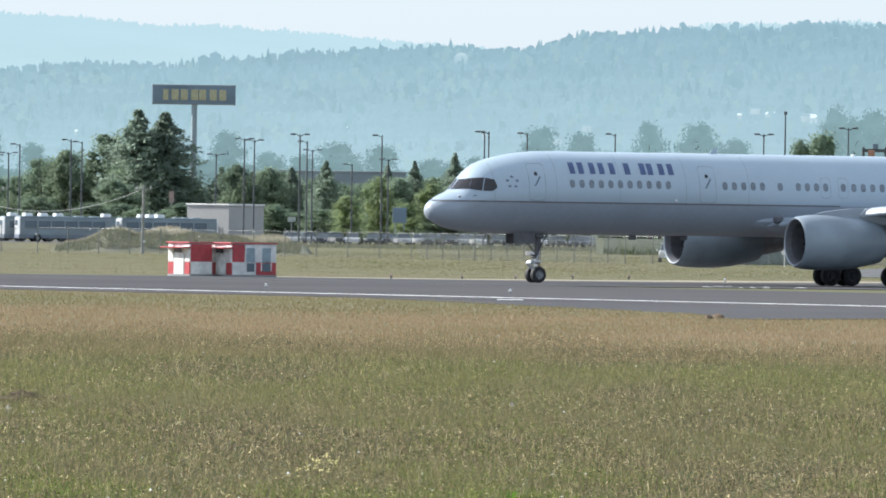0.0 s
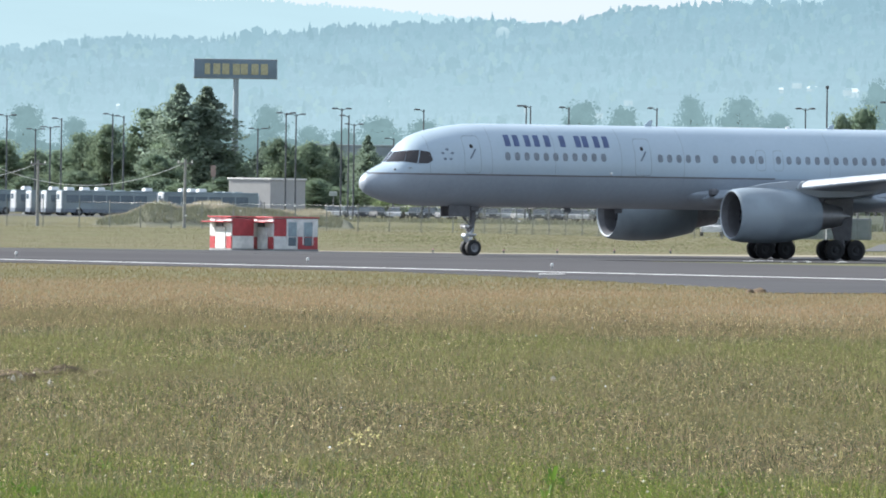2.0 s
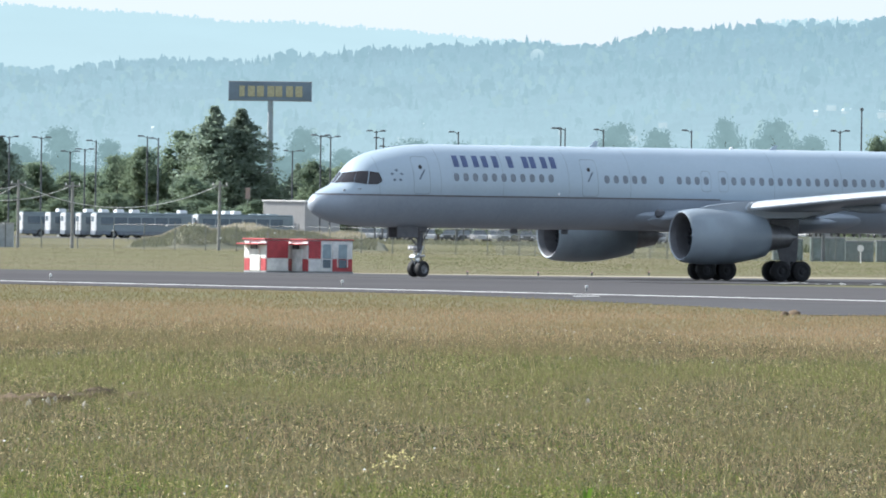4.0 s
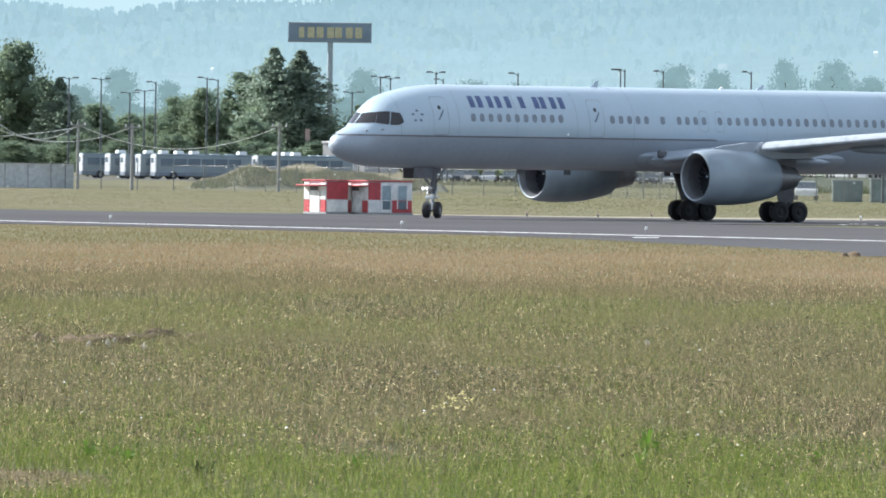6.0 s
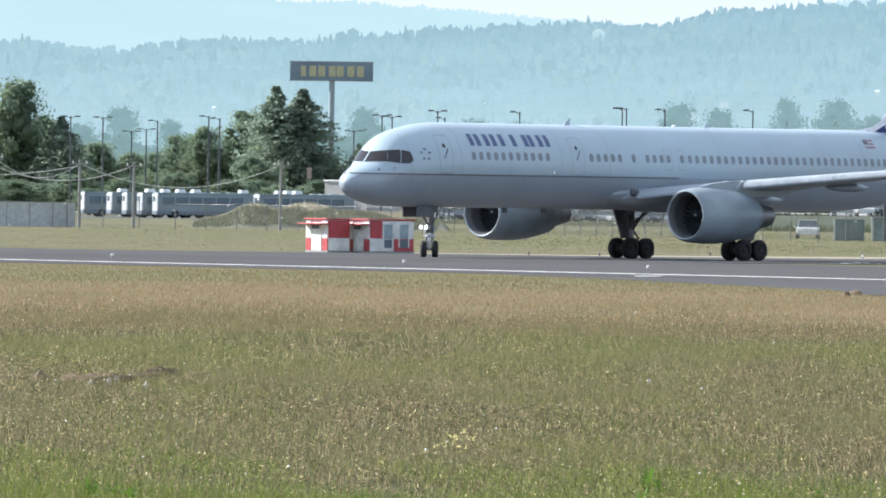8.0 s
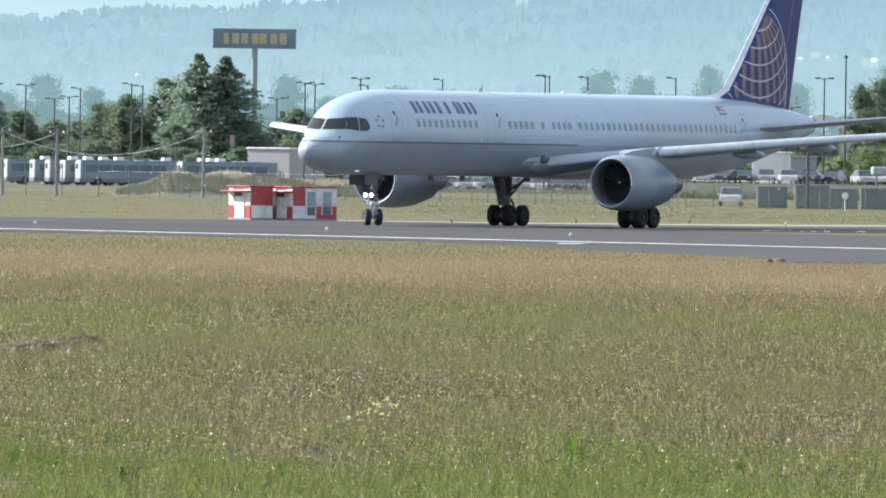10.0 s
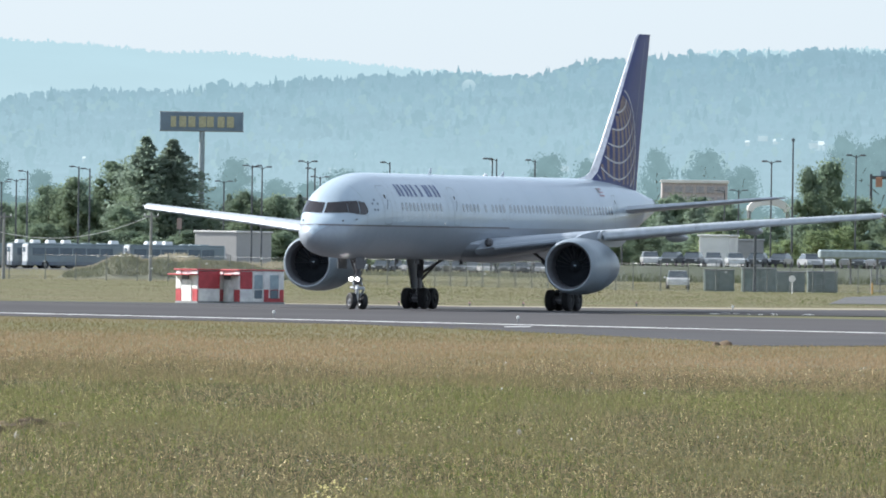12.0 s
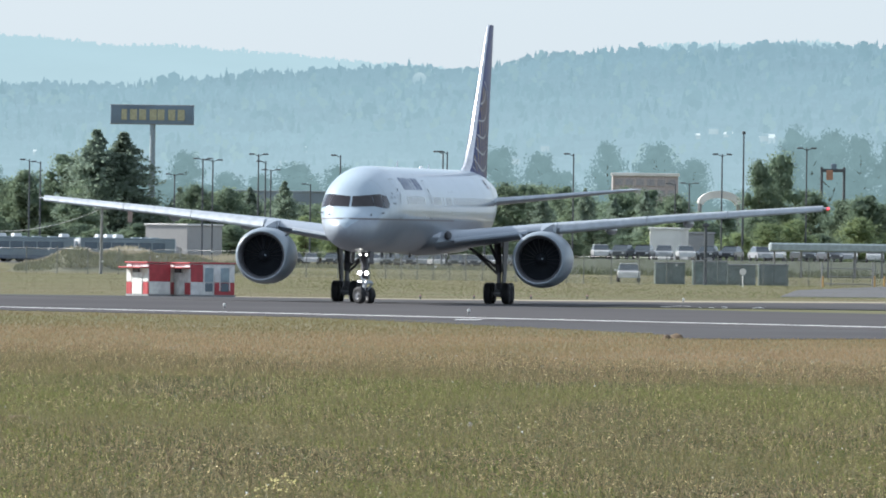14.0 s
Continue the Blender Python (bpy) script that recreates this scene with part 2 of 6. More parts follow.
sheet("verge", [(-7, 733), (2, 731), (10, 737), (16, 743), (25.4, 767), (60, 835), (62, 850), (26, 790), (10, 757), (2, 747), (-7, 744)], 0.016, GRAVEL, "pale dry gravel verge along the taxiway", "verge")
sheet("edge_line", [rw(-420, -8.15), rw(260, -8.15), rw(260, -6.75), rw(-420, -6.75)], 0.042, LINE, "white painted runway edge stripe", "marking", 0.006)
sheet("taxi_line", [(3.2, 541), (4.2, 543.5), (4.25, 547), (3.25, 544.6)], 0.042, LINE, "short white painted dash beside the edge stripe", "marking", 0.006)
# Meadow soil and thatch, darkened: shade between the blades is put into it.
THATCH = mat("shadow_gap_thatch", (0.085, 0.082, 0.036), 0.95, vary=0.4, scale=0.3, fine=6, second=(0.06, 0.068, 0.026), gloss=0.1)
sheet("meadow_floor", [(-24, 95), (24, 95), (24, 310), (17, 322), (11, 328), (6, 340), (1, 338), (-4, 350), (-9, 352), (-15, 362), (-24, 368)], 0.006, THATCH, "thatch and soil under the tall meadow grass, darkened for shadow gaps", "ground", 0.02)
sheet("parking_lot", [(-84, 1635), (-26, 1635), (-6, 1765), (-95, 1765)], 0.02, CONCRETE, "grey asphalt bus parking lot", "parking lot")
rng = random.Random(5)
for i in range(16):
    x, y = rng.uniform(13.6, 18.6), rng.uniform(676, 692)
    w = rng.uniform(0.1, 0.35)
    sheet("paint_mark", [(x, y), (x + w, y + 0.4), (x + w, y + 2.6), (x, y + 2.0)], 0.047, LINE, "worn white paint mark on the taxiway", "marking", 0.006)


def grass(name, count, ymin, ymax, height, width, material, label, seed, seedheads=0.0, power=1.0, bounds=None, clear=None):
    """Upright blades, one triangle each, some with a seed head; strewn over a strip of the field."""
    r = np.random.default_rng(seed)
    y = ymin + (ymax - ymin) * r.random(count) ** power
    x = (r.random(count) - 0.5) * 2 * (y * 0.0415 + 0.6) - y * 0.0015
    if bounds is not None:
        keep = bounds(x, y)
        x, y = x[keep], y[keep]
    n = len(x)
    clump = 0.75 + 0.5 * np.sin(x * 1.7 + 3 * np.sin(y * 0.21)) * np.sin(y * 0.33 + x * 0.4)
    h = height * (0.45 + 0.75 * r.random(n)) * (0.8 + 0.35 * clump)
    if clear is not None:
        h = np.minimum(h, np.maximum(clear(x, y), 0.004))
    a = r.random(n) * math.pi
    w = width * (0.6 + 0.8 * r.random(n))
    lean = (r.random((n, 2)) - 0.5) * 0.9 * h[:, None]
    dx, dy = np.cos(a) * w / 2, np.sin(a) * w / 2
    z0 = np.zeros(n)
    tri = np.stack([np.stack([x - dx, y - dy, z0], 1), np.stack([x + dx, y + dy, z0], 1), np.stack([x + lean[:, 0], y + lean[:, 1], h], 1)], 1)
    parts = [tri.reshape(-1, 3)]
    if seedheads:
        # loose seed heads and leaf tips, turned every way
        m = int(n * seedheads)
        k = r.integers(0, n, m)
        k = k[r.random(m) < np.clip((300 - y[k]) / 110, 0.3, 1)]
        m = len(k)
        c = np.stack([x[k] + r.normal(size=m) * 0.1, y[k] + r.normal(size=m) * 0.3, h[k] * (0.35 + 0.9 * r.random(m))], 1)
        d = r.normal(size=(m, 2, 3))
        d /= np.linalg.norm(d, axis=2)[:, :, None]
        s = (0.005 + 0.013 * r.random((m, 1)) ** 1.5) * (y[k][:, None] / 170) ** 0.25
        parts.append(np.stack([c - d[:, 0] * s * 1.6, c + d[:, 0] * s * 1.6, c + d[:, 1] * s], 1).reshape(-1, 3))
    v = np.concatenate(parts).astype(np.float32)
    me = bpy.data.meshes.new(name)
    nt = len(v) // 3
    me.vertices.add(len(v))
    me.vertices.foreach_set("co", v.ravel())
    me.loops.add(len(v))
    me.loops.foreach_set("vertex_index", np.arange(len(v), dtype=np.int32))
    me.polygons.add(nt)
    me.polygons.foreach_set("loop_start", np.arange(0, len(v), 3, dtype=np.int32))
    me.materials.append(material)
    me.update(calc_edges=True)
    return single(name, me, material, label, "grass", kind="stuff")


def short_side(x, y):
    """Camera side of the runway and its stub."""
    d = (x + 17.3) * 0.871 + (y - 611.6) * 0.490
    return (d < -17.2 - 0.9 * np.sin(x * 3.1)) & ~((x > np.interp(y, (453, 463, 479, 490, 511, 545), (10.0, 9.7, 9.2, 7.4, 4.1, 0.8))) & (y > 453 + 1.95 * np.maximum(x - 10.6, 0)))


def far_side(x, y):
    d = (x + 17.3) * 0.871 + (y - 611.6) * 0.490
    return (d > 52) & ~((x > -20) & (y < 748 + 2.2 * np.maximum(x - 10, 0)))


def lush(x, y):
    """The greener middle of the far field, thinning out to both sides."""
    n = np.sin(y * 0.021 + 0.11 * x) + 0.6 * np.sin(y * 0.055 + 1.3)
    return far_side(x, y) & (np.random.default_rng(41).random(len(x)) < np.clip((x + 16) / 14, 0.12, 1) * np.clip((y - 800) / 60, 0, 1) * np.clip(0.72 + 0.3 * n, 0.15, 1))


def mown(x, y):
    """Grass is cut shorter towards the pavement."""
    d = -((x + 17.3) * 0.871 + (y - 611.6) * 0.490 + 10) / 0.49
    return np.minimum(d * 0.0022, 0.16)


def bare(x, y):
    """All but a gravelly bare patch."""
    return ((x + 5.0) / 1.3) ** 2 + ((y - 126.5) / 5.5) ** 2 > 1


def fresh(x, y):
    """Green patches, thicker towards the camera."""
    n = np.sin(x * 1.1 + 0.4) + np.sin(y * 0.35 + x * 0.5) + 0.6 * np.sin(x * 2.9 + y * 0.2)
    return (np.random.default_rng(19).random(len(x)) < np.clip(np.maximum(0.7 + 0.3 * n - (y - 140) / 32, 0.10 + 0.1 * n), 0, 1)) & bare(x, y)


def thinning(x, y):
    """The tall grass gives way to the mown strip."""
    edge = 350 - 1.2 * x + 9 * np.sin(x * 0.6) + 6 * np.sin(x * 1.9 + 1)
    return (np.random.default_rng(17).random(len(x)) < np.clip((edge + 30 - y) / 60, 0, 1) * np.clip(0.3 + (y - 128) / 40, 0.3, 1)) & bare(x, y)


def tan_band(x, y):
    """The driest strip, between the meadow and the olive verge."""
    return short_side(x, y) & (np.random.default_rng(29).random(len(x)) < np.clip((492 + 12 * np.sin(x * 0.5) - y) / 60, 0, 1))


def olive_verge(x, y):
    return short_side(x, y) & (np.random.default_rng(31).random(len(x)) < np.clip((y - 425 - 12 * np.sin(x * 0.5)) / 60, 0.12, 1))


def mid_green(x, y):
    """A greener swathe through the meadow."""
    n = np.sin(x * 0.9 + 1.4) + np.sin(y * 0.09 + x * 0.35) + 0.5 * np.sin(x * 2.7 - y * 0.1)
    return np.random.default_rng(37).random(len(x)) < np.clip(0.62 + 0.30 * n, 0, 1) * np.clip(1.3 - np.abs(y - 266) / 42, 0, 1)


VERGE = blades("verge_blades", ((0.25, 0.195, 0.10), (0.215, 0.18, 0.085), (0.28, 0.22, 0.12), (0.165, 0.155, 0.065)), (0.19, 0.17, 0.07), (0.10, 0.02, 1.0))
SOFTGREEN = blades("soft_green_blades", ((0.110, 0.135, 0.038), (0.215, 0.238, 0.070), (0.35, 0.345, 0.130)), (0.185, 0.213, 0.060), (0.3, 0.05, 1.0), clump=0.3)
MEADOW = blades("meadow_blades", ((0.024, 0.032, 0.016), (0.264, 0.220, 0.104), (0.053, 0.054, 0.027), (0.435, 0.322, 0.183), (0.147, 0.093, 0.079), (0.041, 0.054, 0.023), (0.118, 0.138, 0.050), (1.0, 0.80, 0.46)), (0.214, 0.192, 0.087), (0.16, 0.03, 1.0), clump=0.55)
GREEN = blades("green_blades", ((0.050, 0.090, 0.014), (0.155, 0.210, 0.038), (0.38, 0.37, 0.11)), (0.140, 0.195, 0.028), (0.3, 0.1, 1.0), clump=0.42)
DRY = blades("dry_blades", ((0.35, 0.245, 0.145), (0.30, 0.205, 0.118), (0.42, 0.305, 0.185), (0.265, 0.195, 0.10)), (0.27, 0.205, 0.105), (0.10, 0.02, 1.0), clump=0.25)
FIELD = blades("field_blades", ((0.185, 0.155, 0.100), (0.165, 0.147, 0.088), (0.200, 0.168, 0.115)), (0.125, 0.135, 0.065), (0.05, 0.012, 1.0), 0.6)
LUSH = blades("lush_field_blades", ((0.120, 0.145, 0.055), (0.145, 0.165, 0.065), (0.165, 0.165, 0.080)), (0.165, 0.150, 0.085), (0.06, 0.014, 1.0), 0.6)
grass("green_grass", 200000, 112, 215, 0.17, 0.006, GREEN, "fresh green grass at the meadow edge", 9, 0.4, bounds=fresh)
grass("mid_grass", 170000, 215, 340, 0.14, 0.008, SOFTGREEN, "greener swathe of meadow grass", 10, 0.8, bounds=mid_green)
grass("meadow_grass", 460000, 116, 430, 0.15, 0.006, MEADOW, "tall seeding meadow grass, olive green and straw brown", 1, 1.3, bounds=thinning)
grass("dry_grass", 175000, 305, 500, 0.07, 0.02, DRY, "short dry tan grass beside the meadow", 2, 0.0, bounds=tan_band, clear=mown)
grass("verge_grass", 110000, 380, 640, 0.07, 0.03, VERGE, "short olive and tan grass along the runway", 8, 0.0, bounds=olive_verge, clear=mown)
grass("far_grass", 150000, 690, 1330, 0.02, 0.05, FIELD, "dry olive grass behind the runway", 3, 0.0, bounds=far_side)
grass("lush_grass", 110000, 800, 1760, 0.05, 0.06, LUSH, "greener grass in the field behind the runway", 12, 0.0, bounds=lush)

# bare earth, clods and stones in the meadow
STONE = mat("pale_stone", (0.42, 0.39, 0.34), 0.9, vary=0.2, fine=20)
EARTHY = mat("brown_gravel", (0.15, 0.115, 0.065), 0.95, vary=0.45, scale=2.0, fine=14, second=(0.10, 0.085, 0.045), bump=0.5, gloss=0.1)
EARTH = mat("dark_earth", (0.165, 0.125, 0.088), 0.95, vary=0.3, fine=15, gloss=0.1)


def lump(seed, sx, sy, sz):
    """A rough lump with a flat foot."""
    r = random.Random(seed)
    g = Geo()
    n, rows = 9, ((0.0, 1.0), (0.35, 0.95), (0.7, 0.66), (0.95, 0.25))
    for a, q in rows:
        for i in range(n):
            t = 2 * math.pi * i / n
            k = q * r.uniform(0.75, 1.2)
            g.v.append((sx * k * math.cos(t), sy * k * math.sin(t), sz * a * r.uniform(0.85, 1.1) - 0.01))
    g.v.append((0, 0, sz))
    m = len(rows)
    g.f = [(j * n + i, j * n + (i + 1) % n, (j + 1) * n + (i + 1) % n, (j + 1) * n + i) for j in range(m - 1) for i in range(n)] + [((m - 1) * n + i, (m - 1) * n + (i + 1) % n, m * n) for i in range(n)]
    g.m = [0] * len(g.f)
    return g


rng = random.Random(33)
clod = lump(1, 0.13, 0.3, 0.15).mesh("earth_clod", EARTH)
for i in range(18):
    x = -8.6 + 3.6 * rng.random() ** (1.3 if i % 2 else 0.8)
    single("earth_clod", clod, None, "dark weedy earth clod in the meadow grass", "clod", pose(x, 226 + 1.6 * (x + 6.6) + rng.uniform(-3, 3), 0, 0, 0, rng.uniform(0, 360)) @ Matrix.Diagonal((rng.uniform(0.5, 1.2), 1, rng.uniform(0.3, 0.75), 1)), "earth clods")
for x, y, k, h in ((-7.75, 222, 0.9, 1.1), (-7.2, 220, 1.0, 1.1), (-6.85, 219, 1.15, 1.2), (-6.6, 221, 0.7, 1.05), (-6.1, 229, 0.8, 1.1)):
    single("earth_clod", clod, None, "brown weedy earth heap among pale stones", "clod", pose(x, y, 0, 0, 0, x * 70) @ Matrix.Diagonal((k, 1.2, h, 1)), "earth clods")
for i in range(2):
    single("earth_clod", clod, None, "dark weedy earth clod beside the taxiway stub", "clod", pose(9.3 + 0.35 * i, 453 + (i * 37 % 5), 0, 0, 0, i * 50) @ Matrix.Diagonal((1.1, 1, 1.0 + 0.2 * (i % 3), 1)), "earth clods")
rock = lump(2, 0.06, 0.06, 0.13).mesh("stone", STONE)
for x, y in ((-6.55, 217.5), (-6.75, 215), (-6.5, 219.5), (-5.9, 214), (-7.3, 190), (1.6, 226)):
    single("stone", rock, None, "small pale stone in the grass", "stone", pose(x, y, 0, 0, 0, x * 90), "meadow stones")
sheet("bare_patch", [(-5.0 + 1.25 * math.cos(a), 126.5 + 5.3 * math.sin(a)) for a in (2 * math.pi * i / 24 for i in range(24))], 0.012, EARTHY, "bare gravelly earth at the meadow edge", "earth", 0.02)
grass("patch_litter", 16000, 119, 134, 0.05, 0.014, MEADOW, "dry litter and pebbles on the bare earth", 23, 1.2, bounds=lambda x, y: ~bare(x, y))
# ---- airliner: x aft from the nose wheel, y to starboard, z up ----
NOSE_X, CHEAT = -5.97, 3.92
TOP = ((-5.97, 3.48), (-5.88, 3.74), (-5.7, 3.92), (-5.31, 4.16), (-5, 4.30), (-4.7, 4.43), (-4.53, 4.58), (-4.21, 4.97), (-3.8, 5.45), (-3.5, 5.68), (-3.28, 5.80), (-2.9, 5.94), (-2.47, 6.06), (-1.53, 6.25), (-0.5, 6.37), (0.6, 6.40), (31, 6.40), (34, 6.30), (38, 5.94), (41, 5.48))
LOW = ((-5.97, 3.36), (-5.88, 3.12), (-5.7, 2.96), (-5.4, 2.80), (-4.9, 2.61), (-4.4, 2.50), (-3.8, 2.43), (-3, 2.39), (-2, 2.37), (24, 2.37), (27.6, 2.38), (29.2, 2.43), (31, 2.58), (33.4, 2.90), (35.1, 3.24), (37.9, 3.86), (41, 4.72))
WIDE = ((-5.97, 0.03), (-5.88, 0.36), (-5.7, 0.58), (-5.4, 0.82), (-5, 1.04), (-4.4, 1.28), (-3.6, 1.49), (-2.8, 1.64), (-1.8, 1.77), (-0.5, 1.85), (1, 1.88), (26, 1.88), (30, 1.68), (34, 1.22), (38, 0.72), (41, 0.24))


def curve(tab, x):
    return float(np.interp(x, [p[0] for p in tab], [p[1] for p in tab]))


def smooth_curve(tab, x):
    return sum(curve(tab, x + d) * k for d, k in ((-0.16, 1), (-0.08, 2), (0, 3), (0.08, 2), (0.16, 1))) / 9 if x > NOSE_X + 0.4 else curve(tab, x)


def section(x):
    t, b, w = (smooth_curve(c, x) for c in (TOP, LOW, WIDE))
    return t, b, w


def side_y(x, z):
    """Half width of the fuselage at station x and height z."""
    t, b, w = section(x)
    c, h = (t + b) / 2, (t - b) / 2
    return w * math.sqrt(max(0.0, 1 - ((z - c) / h) ** 2))


def skin(x, z, side, off=0.006):
    """A point just proud of the fuselage skin; side -1 port, 1 starboard."""
    t, b, w = section(x)
    c, h = (t + b) / 2, (t - b) / 2
    y = side_y(x, z)
    n = Vector((0, y / (w * w), (z - c) / (h * h)))
    n = n.normalized() if n.length > 1e-6 else Vector((0, 0, 1))
    return (x, side * (y + off * n.y), z + off * n.z)


def skin_front(y, z, off=0.012):
    """A point proud of the nose where the skin has that y and z."""
    lo, hi = NOSE_X, -1.5
    for _ in range(40):
        m = (lo + hi) / 2
        t, b, w = section(m)
        c, h = (t + b) / 2, (t - b) / 2
        if (y / w) ** 2 + ((z - c) / h) ** 2 > 1:
            lo = m
        else:
            hi = m
    return (lo - off * 0.75, y, z + off * 0.6)


def patch(pts, side, off, mi=0, g=None):
    """A panel on the skin through an outline of (x, z) points, bent to the curve of the body."""
    g = g or Geo()
    fine = []
    for a, b in zip(pts, pts[1:] + pts[:1]):
        k = max(1, math.ceil(math.hypot(b[0] - a[0], b[1] - a[1]) / 0.12))
        fine += [(a[0] + (b[0] - a[0]) * i / k, a[1] + (b[1] - a[1]) * i / k) for i in range(k)]
    cx, cz = sum(p[0] for p in fine) / len(fine), sum(p[1] for p in fine) / len(fine)
    n = len(fine)
    span = max(math.hypot(p[0] - cx, p[1] - cz) for p in fine)
    steps = [1 - i / max(2, math.ceil(span / 0.12)) for i in range(max(2, math.ceil(span / 0.12)))]
    vs = [skin(cx + (p[0] - cx) * k, cz + (p[1] - cz) * k, side, off) for k in steps for p in fine] + [skin(cx, cz, side, off)]
    m = len(steps)
    fs = [(r * n + i, r * n + (i + 1) % n, (r + 1) * n + (i + 1) % n, (r + 1) * n + i) for r in range(m - 1) for i in range(n)]
    fs += [((m - 1) * n + i, (m - 1) * n + (i + 1) % n, m * n) for i in range(n)]
    return g.add(vs, fs, mi)


def rounded(x0, x1, z0, z1, r, k=3):
    out = []
    for cx, cz, a0 in ((x1 - r, z1 - r, 0), (x0 + r, z1 - r, 90), (x0 + r, z0 + r, 180), (x1 - r, z0 + r, 270)):
        for i in range(k + 1):
            a = radians(a0 + 90 * i / k)
            out.append((cx + r * math.cos(a), cz + r * math.sin(a)))
    return out


def outline(pts, side, off, wd, g=None, mi=0):
    """A narrow seam along a closed outline on the skin."""
    g = g or Geo()
    fine = []
    for a, b in zip(pts, pts[1:] + pts[:1]):
        k = max(1, int(math.hypot(b[0] - a[0], b[1] - a[1]) / 0.2))
        fine += [(a[0] + (b[0] - a[0]) * i / k, a[1] + (b[1] - a[1]) * i / k) for i in range(k)]
    cx, cz = sum(p[0] for p in fine) / len(fine), sum(p[1] for p in fine) / len(fine)
    n = len(fine)
    vs = []
    for p in fine:
        d = math.hypot(p[0] - cx, p[1] - cz)
        q = 1 - wd / d
        vs += [skin(p[0], p[1], side, off), skin(cx + (p[0] - cx) * q, cz + (p[1] - cz) * q, side, off)]
    return g.add(vs, [(2 * i, 2 * ((i + 1) % n), 2 * ((i + 1) % n) + 1, 2 * i + 1) for i in range(n)], mi)


plane = thing("airliner", "white and grey twin-engine airliner with a navy tail, taxiing", "airplane")


def build_fuselage():
    xs = [NOSE_X, -5.94, -5.88, -5.8, -5.7, -5.57, -5.4, -5.2] + list(np.arange(-5.0, 1.6, 0.1)) + list(np.arange(2.0, 26.0, 1.0)) + list(np.arange(26.0, 41.01, 0.6))
    up, dn = 14, 12
    ring, vs, fs, mi = 2 * (up + dn), [], [], []
    for x in xs:
        t, b, w = section(x)
        c, h = (t + b) / 2, (t - b) / 2
        cz = min(max(CHEAT, b + 0.2 * (t - b)), t - 0.15 * (t - b))
        a0 = math.asin((cz - c) / h)
        ang = [a0 + (math.pi / 2 - a0) * i / up for i in range(up)] + [math.pi / 2]
        ang += [math.pi - a for a in ang[-2::-1]]
        lower = [a0 + (-math.pi / 2 - a0) * i / dn for i in range(1, dn)] + [-math.pi / 2]
        lower += [math.pi - a for a in lower[-2::-1]]
        pts = [(x, w * math.cos(a), c + h * math.sin(a)) for a in ang] + [(x, w * math.cos(a), c + h * math.sin(a)) for a in lower[::-1]]
        vs += pts
    n = len(vs) // len(xs)
    for k in range(len(xs) - 1):
        for i in range(n):
            fs.append((k * n + i, k * n + (i + 1) % n, (k + 1) * n + (i + 1) % n, (k + 1) * n + i))
            mi.append(0 if i < 2 * up else 1)
    fs += [tuple(range(n)), tuple(range((len(xs) - 1) * n, len(xs) * n))]
    mi += [1, 1]
    g = Geo().add(vs, fs)
    g.m = mi
    body = part("fuselage", g, [WHITE, GREY], plane, "white upper and grey lower fuselage")
    tail = Geo().lathe(((0, 0.26), (0.18, 0.20), (0.3, 0.10), (0.3, 0.0)), (41.0, 0, 5.22), "x", 16)
    part("exhaust_tip", tail, DULL, plane, "bare metal tail tip")
    for s in (-1, 1):
        stripe = Geo()
        xs2 = list(np.arange(-5.7, -2.0, 0.1)) + list(np.arange(-2.0, 15.8, 0.4))
        stripe.add([skin(x, CHEAT + d, s, 0.012) for x in xs2 for d in (-0.035, 0.035)], [(2 * i, 2 * i + 1, 2 * i + 3, 2 * i + 2) for i in range(len(xs2) - 1)])
        part("stripe", stripe, BAND, plane, "dark dividing stripe")
    # belly fairing round the wing root
    f = Geo()
    st = np.linspace(0, 1, 15)
    rows = []
    for s in st:
        x = 10.6 + 13.6 * s
        k = max(0.0, math.sin(math.pi * s)) ** 0.55
        rows.append([(x, (1.22 + 0.96 * k) * math.cos(a), 3.12 + (0.42 + 0.46 * k) * math.sin(a) * (1.0 if math.sin(a) < 0 else 0.7)) for a in (2 * math.pi * i / 24 for i in range(24))])
    vs = [p for r in rows for p in r]
    f.add(vs, [(k * 24 + i, k * 24 + (i + 1) % 24, (k + 1) * 24 + (i + 1) % 24, (k + 1) * 24 + i) for k in range(14) for i in range(24)] + [tuple(range(24)), tuple(range(14 * 24, 15 * 24))])
    part("wing_fairing", f, GREY, plane, "grey wing root fairing")
    return body


